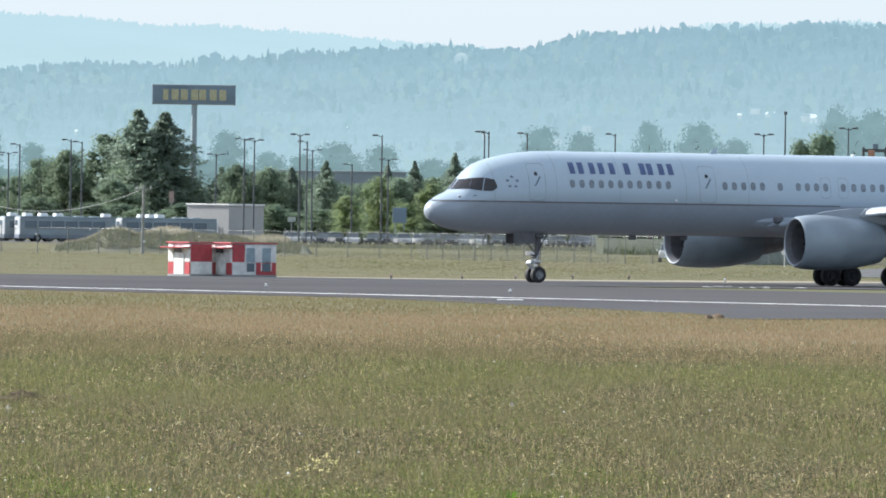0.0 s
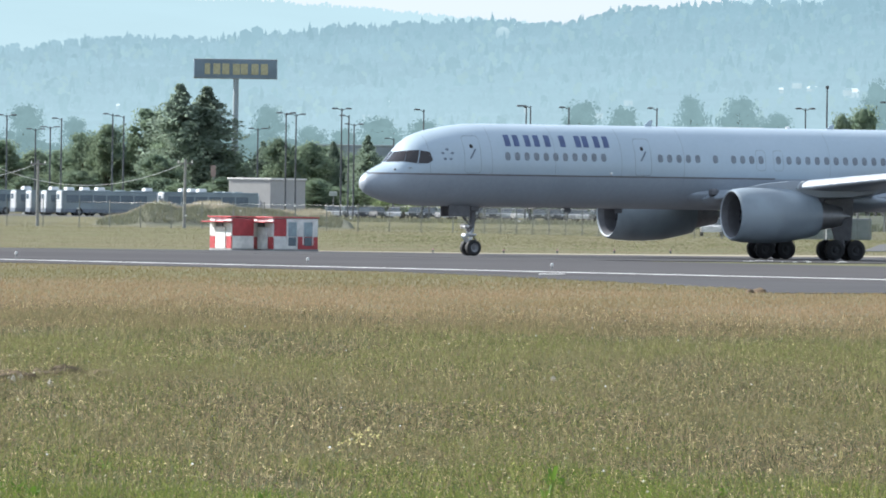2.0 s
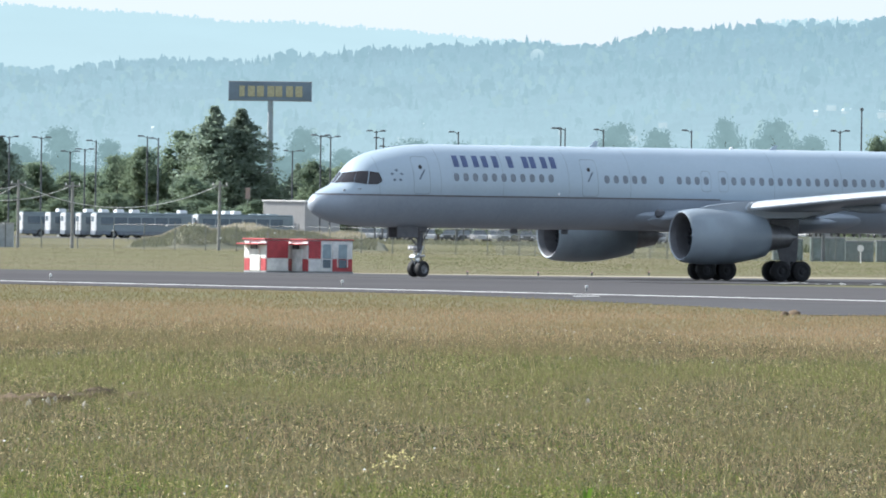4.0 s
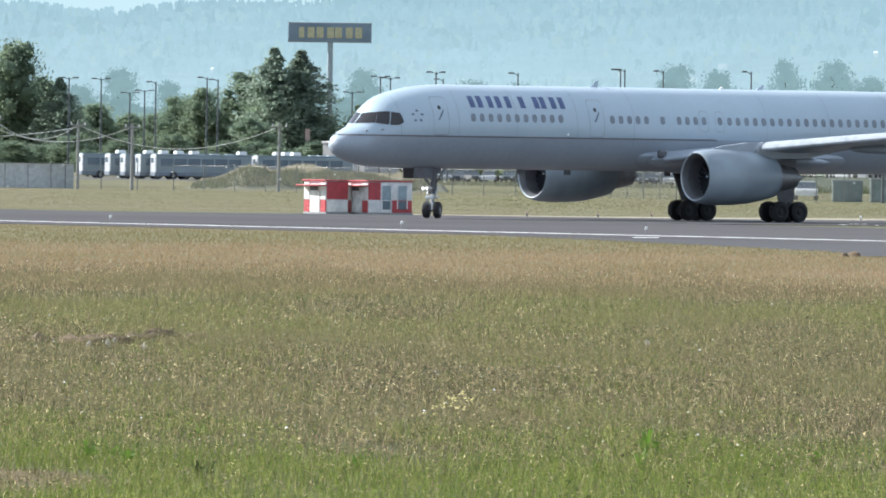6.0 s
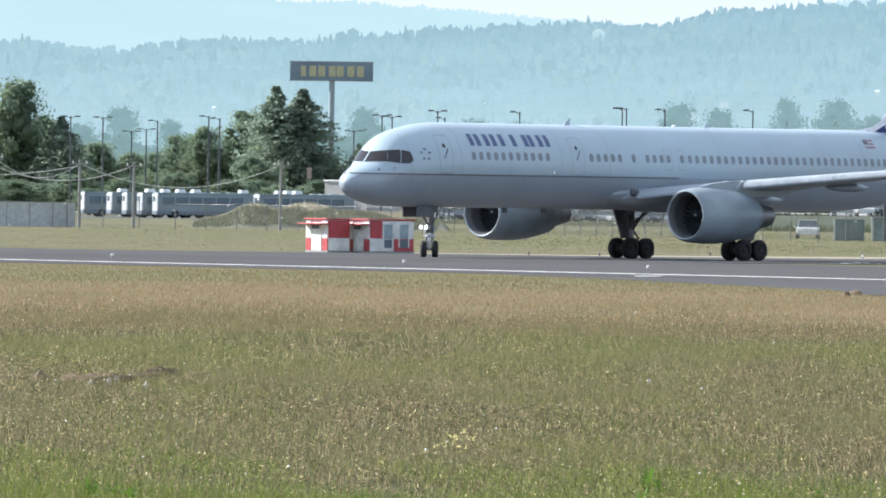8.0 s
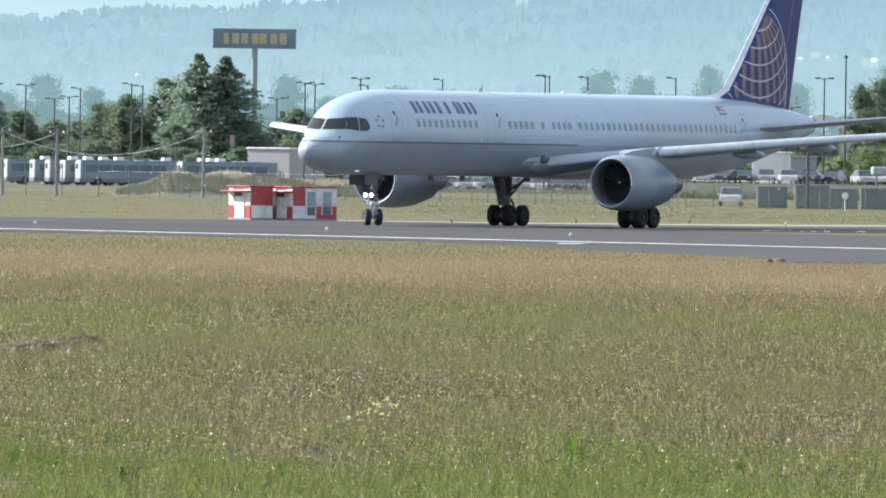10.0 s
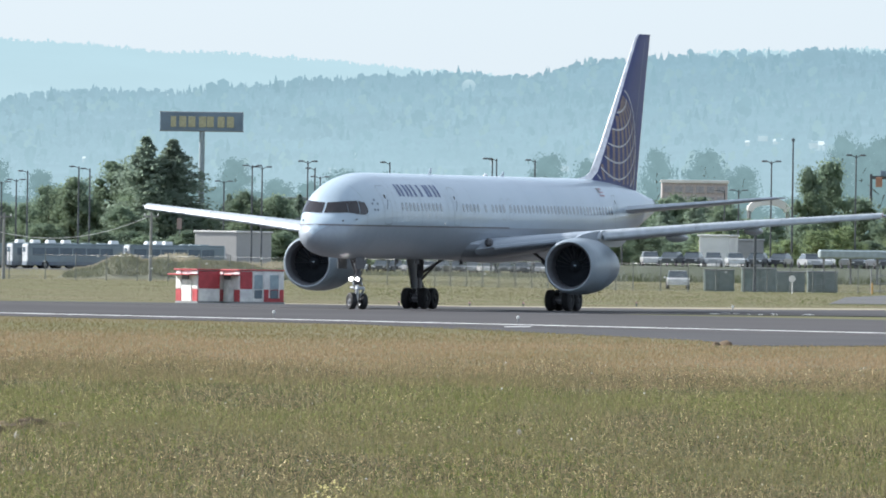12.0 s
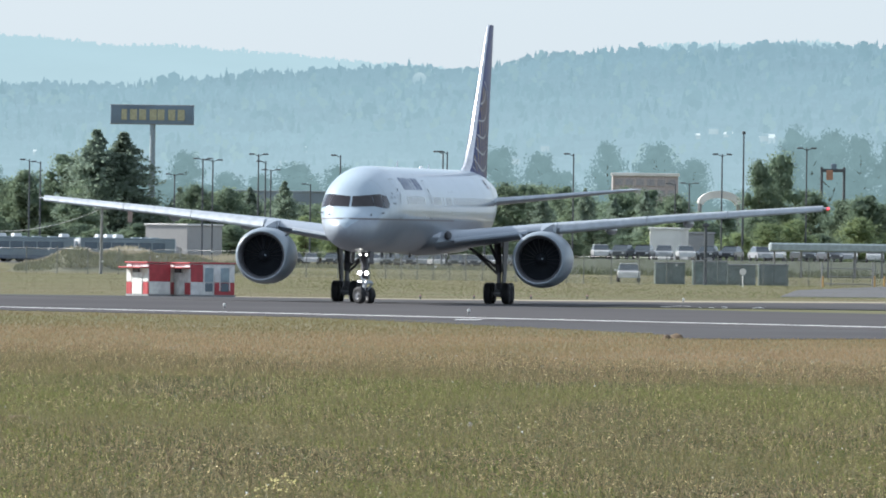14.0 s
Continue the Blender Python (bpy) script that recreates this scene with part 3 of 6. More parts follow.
body = build_fuselage()
for s in (-1, 1):
    # butt joints of the hull panels
    for x in (-3.0, 0.2, 3.6, 7.2, 10.6, 18.6, 22.4, 26.2, 29.2):
        t, b, w = section(x)
        zs = [b + (t - b) * (0.06 + 0.9 * k / 24) for k in range(25)]
        part("panel_joint", Geo().add([skin(x + d, z, s, 0.005) for z in zs for d in (-0.012, 0.012)], [(2 * k, 2 * k + 1, 2 * k + 3, 2 * k + 2) for k in range(24)]), JOINT, plane)
    # cabin windows share one row height
    stations = [1.04 + 0.518 * i for i in range(11)] + [9.30 + 0.51 * i for i in range(5)] + [12.31, 13.30, 13.80, 14.30, 14.80, 15.76] + [16.34 + 0.520 * i for i in range(29)]
    for x in stations:
        part("cabin_window", patch(rounded(x - 0.14, x + 0.14, 4.63, 5.03, 0.12, 2), s, 0.008), PANE, plane)
    for x0, x1, z0, z1 in ((-1.26, -0.38, 3.98, 5.80), (7.92, 8.82, 3.98, 5.78), (31.6, 32.4, 4.05, 5.60)):
        d = part("cabin_door", patch(rounded(x0, x1, z0, z1, 0.16, 2), s, 0.004), WHITE, plane, "white cabin door")
        part("door_seam", outline(rounded(x0, x1, z0, z1, 0.16, 2), s, 0.009, 0.035), SEAM, d)
        c = (x0 + x1) / 2 - 0.03
        part("door_window", patch(rounded(c - 0.09, c + 0.09, 5.18, 5.38, 0.08, 2), s, 0.012), GLASS, d)
        part("door_handle", patch([(c - 0.14, 4.70), (c - 0.06, 4.68), (c + 0.24, 5.14), (c + 0.17, 5.18)], s, 0.012), HANDLE, d, "grey slanting door handle")
    for x in (14.80, 15.76):
        part("exit_hatch", outline(rounded(x - 0.27, x + 0.27, 4.30, 5.31, 0.14, 2), s, 0.007, 0.03), SEAM, plane, "overwing exit outline")
    # name on the side, as plain blocks
    x = 0.98
    for w, bars in ((0.78, 2), (0.80, 2), (0.24, 1), (0.76, 1), (0.70, 2), (0.80, 2)):
        for k in range(bars):
            bx = x + (w - 0.30) * (k if bars > 1 else 0.5)
            part("name_bar", patch([(bx, 5.31), (bx + 0.30, 5.31), (bx + 0.30, 5.86), (bx, 5.86)], s, 0.009), NAMEPAINT, plane, "navy painted bar")
        x += w + 0.31
    for i in range(5):
        a = radians(90 + 72 * i)
        part("emblem_mark", patch([(-2.1 + 0.25 * math.cos(a) + 0.10 * math.cos(b), 4.86 + 0.25 * math.sin(a) + 0.07 * math.sin(b)) for b in (0, 1.57, 3.14, 4.71)], s, 0.012), HANDLE, plane, "small grey mark")
    fl = Geo()
    for i in range(5):
        patch([(29.65, 5.53 + 0.08 * i), (30.45, 5.53 + 0.08 * i), (30.45, 5.61 + 0.08 * i), (29.65, 5.61 + 0.08 * i)], s, 0.009, i % 2, fl)
    patch([(29.65, 5.72), (30.0, 5.72), (30.0, 5.93), (29.65, 5.93)], s, 0.013, 2, fl)
    part("flag", fl, [OLDRED, WHITE, BAND], plane, "small red, white and blue flag")
    # flight deck glazing
    fg = Geo()
    for i in range(9):
        for j in range(7):
            k = j / 6
            y = 0.05 + (1.03 - 0.20 * k) * i / 8
            fg.v.append(skin_front(s * y, 4.47 + 0.03 * i / 8 + (0.49 + 0.04 * i / 8) * k))
    fg.f = [(7 * i + j, 7 * i + j + 1, 7 * i + j + 8, 7 * i + j + 7) for i in range(8) for j in range(6)]
    fg.m = [0] * len(fg.f)
    part("windscreen", fg, GLASS, plane, "dark flight deck windscreen pane")
    part("cockpit_window", patch([(-4.17, 4.50), (-3.63, 4.42), (-3.43, 5.06), (-3.89, 5.04)], s, 0.012), GLASS, plane, "dark flight deck side pane")
    part("cockpit_window", patch([(-3.585, 4.42), (-3.12, 4.42), (-2.88, 4.56), (-2.88, 4.68), (-2.97, 4.98), (-3.39, 5.05)], s, 0.012), GLASS, plane, "dark flight deck rear pane")
    part("sensor", Geo().lathe(((0, 0.06), (0.04, 0.05), (0.05, 0.0)), (0, 0, 0), "y", 10), DARK, plane, m=pose(-4.6, s * side_y(-4.6, 4.12), 4.12, 0, 0, 0 if s > 0 else 180))
    part("side_lamp", Geo().lathe(((0, 0.07), (0.05, 0.05), (0.07, 0.0)), (0, 0, 0), "y", 10), STROBE, plane, m=pose(6.64, s * side_y(6.64, 4.07), 4.07, 0, 0, 0 if s > 0 else 180))
    part("ram_inlet", Geo().box((12.1, s * 2.1, 3.22), (0.5, 0.3, 0.4), 0, 0.1), DARK, plane, "dark ram air inlet")
    mast = Geo().tube((0, 0, 0), (-0.25, s * 0.16, 0.0), 0.03, 0.02, 6)
    part("pitot_probe", mast, DULL, plane, m=pose(-3.9, s * side_y(-3.9, 4.2), 4.2))


def wing_mesh(rows, material_split=0.10, n=11):
    """Lofted aerofoil; rows of (y, z, leading edge x, chord, thickness ratio)."""
    g = Geo()
    prof = []
    for i in range(n):
        u = (1 - math.cos(math.pi * i / (n - 1))) / 2
        prof.append((u, 5 * (0.2969 * math.sqrt(u) - 0.126 * u - 0.3516 * u ** 2 + 0.2843 * u ** 3 - 0.1036 * u ** 4)))
    loop = [(u, t) for u, t in prof[::-1]] + [(u, -0.8 * t) for u, t in prof[1:]]
    k = len(loop)
    vs = [(x + c * u, y, z + c * th * t) for y, z, x, c, th in rows for u, t in loop]
    fs, mi = [], []
    for r in range(len(rows) - 1):
        for i in range(k):
            j = (i + 1) % k
            fs.append((r * k + i, r * k + j, (r + 1) * k + j, (r + 1) * k + i))
            mi.append(1 if (loop[i][0] + loop[j][0]) / 2 < material_split else 0)
    fs += [tuple(range(k)), tuple(range((len(rows) - 1) * k, len(rows) * k))]
    mi += [0, 0]
    g.add(vs, fs)
    g.m = mi
    return g


def fan_blade():
    """One twisted blade, standing up from the hub."""
    pts = []
    for r, tw, wd in ((0.30, 0.3, 0.09), (0.65, 0.7, 0.12), (1.0, 1.05, 0.15)):
        d = Vector((math.cos(tw), math.sin(tw), 0)) * wd
        pts += [Vector((0, 0, r)) - d, Vector((0, 0, r)) + d]
    return Geo().add(pts + [p + Vector((0.012, 0.012, 0)) for p in pts], [(0, 1, 3, 2), (2, 3, 5, 4), (6, 8, 9, 7), (8, 10, 11, 9), (0, 2, 8, 6), (2, 4, 10, 8), (1, 7, 9, 3), (3, 9, 11, 5), (4, 5, 11, 10)]).mesh("fan_blade", FAN)


FAN_BLADE = fan_blade()


def wing_z(y):
    return float(np.interp(abs(y), (1.5, 6.8, 12.0, 19.02), (2.88, 3.61, 4.15, 4.76)))


def slat_mesh(s, y0, y1):
    """Drooped slat: a broad face turned forward and up, a hollow back."""
    prof = ((-0.26, -0.22), (-0.33, -0.17), (-0.35, -0.10), (-0.28, 0.04), (-0.16, 0.15), (0.0, 0.22), (0.45, 0.25), (0.15, 0.12), (-0.08, -0.04), (-0.18, -0.17))
    vs = []
    for y in (y0, (y0 + y1) / 2, y1):
        k = float(np.interp(y, (6.3, 10, 18.8), (1.05, 0.95, 0.62)))
        vs += [(11.9 + 0.529 * (y - 1.9) + k * a, s * y, wing_z(y) + k * b) for a, b in prof]
    n = len(prof)
    return Geo().add(vs, [(r * n + i, r * n + (i + 1) % n, (r + 1) * n + (i + 1) % n, (r + 1) * n + i) for r in range(2) for i in range(n)] + [tuple(range(n)), tuple(range(2 * n, 3 * n))])


for s in (-1, 1):
    rows = [(s * y, wing_z(y), 11.9 + 0.529 * (y - 1.9), c, th) for y, c, th in ((1.5, 8.4, 0.13), (4.0, 7.1, 0.122), (6.8, 5.75, 0.112), (11.0, 4.35, 0.105), (15.0, 3.05, 0.10), (18.6, 1.95, 0.095), (19.02, 1.55, 0.06))]
    wg = wing_mesh(rows)
    wg.m = [a if max(abs(wg.v[i][1]) for i in q) > 7 else 0 for a, q in zip(wg.m, wg.f)]
    wing = part("wing", wg, [GREY, EDGE_PAINT], plane, "grey swept wing with a light leading edge")
    q = [(s * y, wing_z(y) - 0.06, 11.9 + 0.529 * (y - 1.9) - 0.18, 0.9, 0.34) for y in (2.4, 4.0, 5.6)]
    part("slat", wing_mesh(q, 0.6, 7), GREY, wing, "grey inner leading edge slat")
    for y0, y1 in ((6.35, 6.92), (7.1, 10.93), (10.95, 14.53), (14.55, 18.8)):
        part("slat", slat_mesh(s, y0, y1), EDGE_PAINT, wing, "light grey drooped leading edge slat")
    for y, ln in ((3.6, 3.6), (8.8, 3.4), (12.4, 2.9)):
        te = np.interp(y, (1.5, 6.8, 19.02), (20.1, 20.3, 22.55))
        fair = Geo()
        pr = ((-ln * 0.62, 0.02), (-ln * 0.5, 0.13), (-ln * 0.25, 0.21), (0, 0.21), (ln * 0.2, 0.13), (ln * 0.32, 0.02))
        fair.lathe(pr, (te - 0.25, s * y, wing_z(y) - 0.24), "x", 14)
        part("flap_fairing", fair, GREY, wing, "grey canoe-shaped flap track fairing")
    part("wingtip_lamp", Geo().lathe(((-0.02, 0.02), (0.06, 0.045), (0.2, 0.05), (0.42, 0.035), (0.5, 0.0)), (20.95, s * 19.03, wing_z(19.0) + 0.0), "x", 10), REDLAMP if s < 0 else STROBE, wing, "glowing red wingtip lamp" if s < 0 else "clear wingtip lamp")
    # horizontal tail
    st = [(s * y, 4.88 + (y - 0.9) * 0.108, 33.6 + 0.68 * (y - 0.9), c, th) for y, c, th in ((0.6, 4.5, 0.10), (4.0, 3.2, 0.095), (7.2, 1.9, 0.09), (7.6, 1.5, 0.06))]
    part("tailplane", wing_mesh(st, 0.06), [GREY, EDGE_PAINT], plane, "grey horizontal tailplane")
    # engine
    ex, ey, ez = 10.75, s * 6.6, 2.15
    cowl = Geo().lathe(((0.30, 0.98), (0.12, 1.04), (0.02, 1.10), (-0.02, 1.15), (0.02, 1.19), (0.14, 1.25), (0.5, 1.31), (1.2, 1.345), (2.1, 1.34), (3.0, 1.27), (3.9, 1.10), (4.5, 0.96), (4.5, 0.92), (3.6, 0.98), (3.0, 0.9)), (ex, ey, ez), "x", 40, mi=[2, 2, 1, 0, 0, 0, 0, 0, 0, 0, 0, 0, 2, 2])
    eng = part("engine_nacelle", cowl, [NACELLE, EDGE_PAINT, DARK], plane, "grey engine nacelle with a light lip")
    duct = Geo().lathe(((0.30, 0.98), (0.7, 1.0), (1.15, 1.02), (1.2, 0.3)), (ex, ey, ez), "x", 32)
    part("inlet_duct", duct, DARK, eng, "dark inlet duct")
    for i in range(22):
        part("fan_blade", FAN_BLADE, None, eng, m=pose(ex + 1.0, ey, ez, 360 * i / 22, 0, 0))
    sp = Geo().lathe(((0, 0.0), (0.06, 0.09), (0.25, 0.22), (0.5, 0.31)), (ex + 0.55, ey, ez), "x", 20)
    sp.box((ex + 0.62, ey - 0.09, ez + 0.03), (0.06, 0.12, 0.07), 1, 0.02)
    part("spinner", sp, [FAN, WHITE], eng, "dark spinner with a white swirl mark")
    core = Geo().lathe(((3.0, 0.80), (4.5, 0.74), (5.3, 0.60), (5.9, 0.48), (5.9, 0.42), (5.2, 0.40)), (ex, ey, ez), "x", 28)
    part("core_nozzle", core, DULL, eng, "dull metal exhaust nozzle")
    plug = Geo().lathe(((4.9, 0.34), (5.9, 0.28), (6.5, 0.03), (6.5, 0.0)), (ex, ey, ez), "x", 20)
    part("exhaust_plug", plug, DULL, eng)
    py = Geo()
    pr = ((ex + 0.9, ez + 1.33, 0.02), (ex + 1.6, ez + 1.50, 0.12), (ex + 3.0, ez + 1.66, 0.2), (ex + 4.6, ez + 1.7, 0.24), (ex + 6.6, ez + 1.35, 0.2), (ex + 8.0, ez + 1.25, 0.03))
    lo = ((ez + 1.28), (ez + 1.2), (ez + 1.1), (ez + 0.9), (ez + 0.95), (ez + 1.2))
    vs = [(x, ey + q * w, z) for (x, zt, w), zl in zip(pr, lo) for q, z in ((-1, zt), (1, zt), (1, zl), (-1, zl))]
    py.add(vs, [(4 * k + i, 4 * k + (i + 1) % 4, 4 * k + 4 + (i + 1) % 4, 4 * k + 4 + i) for k in range(5) for i in range(4)] + [(0, 1, 2, 3), (20, 21, 22, 23)])
    part("pylon", py, GREY, eng, "grey engine pylon")
    strake = Geo().add([(ex + 0.9, ey - s * 0.95, ez + 0.95), (ex + 2.0, ey - s * 0.93, ez + 0.94), (ex + 2.0, ey - s * 1.22, ez + 1.24), (ex + 1.4, ey - s * 1.15, ez + 1.16), (ex + 0.9, ey - s * 0.97, ez + 0.97), (ex + 2.0, ey - s * 0.95, ez + 0.98), (ex + 2.0, ey - s * 1.2, ez + 1.27)], [(0, 1, 2, 3), (4, 3, 2, 6, 5)])
    part("strake", strake, NACELLE, eng)

# fin
FIN = ((5.6, 31.1, 38.8), (6.35, 31.2, 38.92), (6.75, 32.25, 39.0), (8.0, 33.5, 39.25), (10.0, 35.3, 39.68), (12.0, 37.1, 40.15), (13.35, 38.33, 40.5), (13.58, 38.73, 40.56))


def fin_half(x, z):
    """Half thickness of the fin at a point of its side."""
    le, te = np.interp(z, [r[0] for r in FIN], [r[1] for r in FIN]), np.interp(z, [r[0] for r in FIN], [r[2] for r in FIN])
    u = min(1, max(0, (x - le) / (te - le)))
    return (te - le) * 0.105 * 5 * (0.2969 * math.sqrt(u) - 0.126 * u - 0.3516 * u ** 2 + 0.2843 * u ** 3 - 0.1036 * u ** 4) * 0.98


def build_fin():
    us = [(1 - math.cos(math.pi * i / 14)) / 2 for i in range(15)]
    loop = [(u, 1) for u in us[::-1]] + [(u, -1) for u in us[1:]]
    k = len(loop)
    vs, fs, mi = [], [], []
    for z, le, te in FIN:
        for u, sg in loop:
            x = le + (te - le) * u
            vs.append((x, sg * fin_half(x, z), z))
    for r in range(len(FIN) - 1):
        for i in range(k):
            j = (i + 1) % k
            fs.append((r * k + i, r * k + j, (r + 1) * k + j, (r + 1) * k + i))
            mi.append(1 if (loop[i][0] + loop[j][0]) / 2 < 0.035 or (loop[i][0] + loop[j][0]) / 2 > 0.99 else 0)
    fs.append(tuple(range((len(FIN) - 1) * k, len(FIN) * k)))
    mi.append(0)
    g = Geo().add(vs, fs)
    g.m = mi
    fin = part("fin", g, [NAVY, METAL], plane, "navy tail fin with a bright leading edge")
    dorsal = Geo().add([(30.2, 0, 6.38), (31.6, 0.06, 6.39), (32.6, 0.12, 6.35), (32.5, 0.02, 6.95), (31.7, 0.0, 6.57), (31.6, -0.06, 6.39), (32.6, -0.12, 6.35), (32.5, -0.02, 6.95)],
                       [(0, 1, 4), (1, 2, 3, 4), (0, 4, 5), (5, 4, 7, 6), (3, 7, 4)])
    part("dorsal_fillet", dorsal, METAL, fin)
    cx, cz, rx, rz = 35.25, 7.2, 3.08, 3.85
    tip, dip = math.cos(radians(25)), math.sin(radians(25))

    def ribbon(pts, wd, off, g, sg):
        run = []
        for a, b in zip(pts, pts[1:]):
            x, z = a
            le, te = np.interp(z, [r[0] for r in FIN], [r[1] for r in FIN]), np.interp(z, [r[0] for r in FIN], [r[2] for r in FIN])
            ok = curve(TOP, x) + 0.03 < z < 13.4 and le + 0.05 * (te - le) + wd / 2 < x < te - 0.12
            if not ok:
                run = []
                continue
            d = Vector((b[0] - a[0], b[1] - a[1])).normalized()
            nx, nz = -d.y * wd / 2, d.x * wd / 2
            pair = [(x + nx, z + nz), (x - nx, z - nz)]
            if run:
                q = [run[0], run[1], pair[1], pair[0]]
                g.add([(px, sg * (fin_half(px, pz) + off), pz) for px, pz in q], [(0, 1, 2, 3)])
            run = pair

    ts = [radians(a) for a in range(-100, 101, 4)]

    def painted(name, pts, wd, off, material, label):
        for sg in (-1, 1):
            g = Geo()
            ribbon(pts, wd, off, g, sg)
            if g.f:
                part(name, g, material, fin, label)

    for lon in range(-62, 84, 16):
        k, q = math.sin(radians(lon)), math.cos(radians(lon))
        painted("tan_meridian", [(cx + rx * k * math.cos(a), cz + rz * (math.sin(a) * tip - math.cos(a) * q * dip)) for a in (radians(b) for b in range(-40, 80, 3))], 0.27 * q + 0.06, 0.007, GOLD, "tan painted band of a plain globe")
    for lat in (0, 13, 25, 37, 50, 65):
        zc, rr = cz + rz * tip * math.sin(radians(lat)), math.cos(radians(lat))
        painted("cream_parallel", [(cx + rx * rr * math.cos(a), zc + rz * dip * rr * math.sin(a)) for a in (radians(b) for b in range(-180, 1, 3))], 0.085, 0.012, CREAM, "cream painted curved line")
    painted("cream_rim", [(cx + rx * math.cos(a), cz + rz * math.sin(a)) for a in (radians(b) for b in range(-40, 90, 3))], 0.085, 0.012, CREAM, "cream painted rim line")
    rud = Geo()
    pts = [(np.interp(z, [r[0] for r in FIN], [r[2] for r in FIN]) - 1.45 + 0.08 * (z - 6.9), z) for z in np.linspace(6.9, 13.2, 12)]
    for (x0, z0), (x1, z1) in zip(pts, pts[1:]):
        for sg in (-1, 1):
            rud.add([(x, sg * (fin_half(x, z) + 0.004), z) for x, z in ((x0 - 0.02, z0), (x0 + 0.02, z0), (x1 + 0.02, z1), (x1 - 0.02, z1))], [(0, 1, 2, 3)])
    part("rudder_seam", rud, SEAM, fin)


build_fin()
for x, hgt in ((9.5, 0.34), (19.5, 0.26)):
    part("blade_antenna", Geo().add([(x - 0.25, -0.02, 6.36), (x + 0.2, -0.02, 6.36), (x + 0.3, -0.01, 6.36 + hgt), (x + 0.12, -0.01, 6.36 + hgt), (x - 0.25, 0.02, 6.36), (x + 0.2, 0.02, 6.36), (x + 0.3, 0.01, 6.36 + hgt), (x + 0.12, 0.01, 6.36 + hgt)], [(0, 1, 2, 3), (4, 5, 6, 7), (0, 3, 7, 4), (1, 2, 6, 5), (2, 3, 7, 6)]), WHITE, plane, "white blade antenna")
for x in (5.2, 8.0, 14.0):
    part("belly_antenna", Geo().box((x, 0, 2.33), (0.4, 0.06, 0.36), 0, 0.02, top=1.0), DARK, plane)
part("beacon", Geo().lathe(((0, 0.1), (0.08, 0.09), (0.12, 0.0)), (17.2, 0, 6.39), "z", 12), STROBE, plane)


# landing gear
def wheel_mesh(r, w, hub):
    g = Geo()
    g.lathe(((-w * 0.5, r * 0.55), (-w * 0.5, r * 0.82), (-w * 0.36, r * 0.97), (-w * 0.12, r), (w * 0.12, r), (w * 0.36, r * 0.97), (w * 0.5, r * 0.82), (w * 0.5, r * 0.55)), (0, 0, 0), "y", 24)
    for sg in (-1, 1):
        g.lathe(((sg * w * 0.46, r * 0.56), (sg * w * 0.36, r * 0.5), (sg * w * 0.3, r * 0.3), (sg * w * 0.48, r * 0.2), (sg * w * 0.5, 0.0)), (0, 0, 0), "y", 24, 1)
        for i in range(8):
            a = 2 * math.pi * i / 8
            g.tube((math.cos(a) * r * 0.4, sg * w * 0.3, math.sin(a) * r * 0.4), (math.cos(a) * r * 0.4, sg * w * 0.4, math.sin(a) * r * 0.4), r * 0.07, None, 6, 1)
    return g.mesh("wheel", [RUBBER, hub])


wheels = []
nose_leg = Geo()
nose_leg.tube((0.15, 0, 2.6), (0.02, 0, 1.15), 0.16, 0.14, 12).tube((0.02, 0, 1.2), (0, 0, 0.75), 0.09, 0.09, 12, 1)
nose_leg.box((0.1, 0, 2.3), (0.5, 0.5, 0.3), 0, 0.05).tube((-0.1, -0.2, 1.25), (-0.1, 0.2, 1.25), 0.08, None, 10)
nose_leg.tube((0.1, 0, 1.35), (-1.0, 0.0, 2.45), 0.05, 0.05, 8).tube((0.05, -0.1, 1.5), (0.5, -0.35, 2.5), 0.035, None, 8).tube((0.05, 0.1, 1.5), (0.5, 0.35, 2.5), 0.035, None, 8)
nose_leg.box((-0.05, 0, 1.42), (0.3, 0.5, 0.18), 0, 0.04)
leg = part("nose_gear_leg", nose_leg, [GEARPAINT, METAL], plane, "grey nose gear leg with a bright strut")
for s in (-1, 1):
    part("gear_door", Geo().box((-0.85, s * 0.44, 2.2), (1.15, 0.05, 0.62), 0, 0.02), GEARPAINT, leg, "dark grey nose gear door")
    part("landing_lamp", Geo().lathe(((0.13, 0.0), (0.13, 0.088), (-0.10, 0.098), (-0.10, 0.112), (0.02, 0.112), (0.16, 0.06), (0.16, 0.0)), (-0.34, s * 0.16, 1.42), "x", 18, [0, 1, 1, 1, 1, 1]), [LAMP, METAL], leg, "lit white landing lamp")
    part("taxi_lamp", Geo().lathe(((0.06, 0.0), (0.06, 0.045), (-0.08, 0.05), (-0.08, 0.06), (0.0, 0.06), (0.09, 0.03), (0.09, 0.0)), (-0.35, s * 0.14, 2.26), "x", 14, [0, 1, 1, 1, 1, 1]), [LAMP, METAL], leg, "lit taxi lamp")
fork = Geo().tube((0, 0, 0.95), (0, 0, 0.38), 0.075, 0.085, 12, 1).tube((0, -0.34, 0.39), (0, 0.34, 0.39), 0.06, None, 12, 0)
fork.tube((0.08, 0, 1.0), (0.34, 0, 0.72), 0.035, None, 8).tube((0.34, 0, 0.72), (0.06, 0, 0.45), 0.035, None, 8).box((-0.02, 0, 1.0), (0.3, 0.42, 0.14), 0, 0.03)
fork.tube((-0.16, -0.26, 1.02), (0.16, -0.26, 1.02), 0.05, None, 8, 1).tube((-0.16, 0.26, 1.02), (0.16, 0.26, 1.02), 0.05, None, 8, 1)
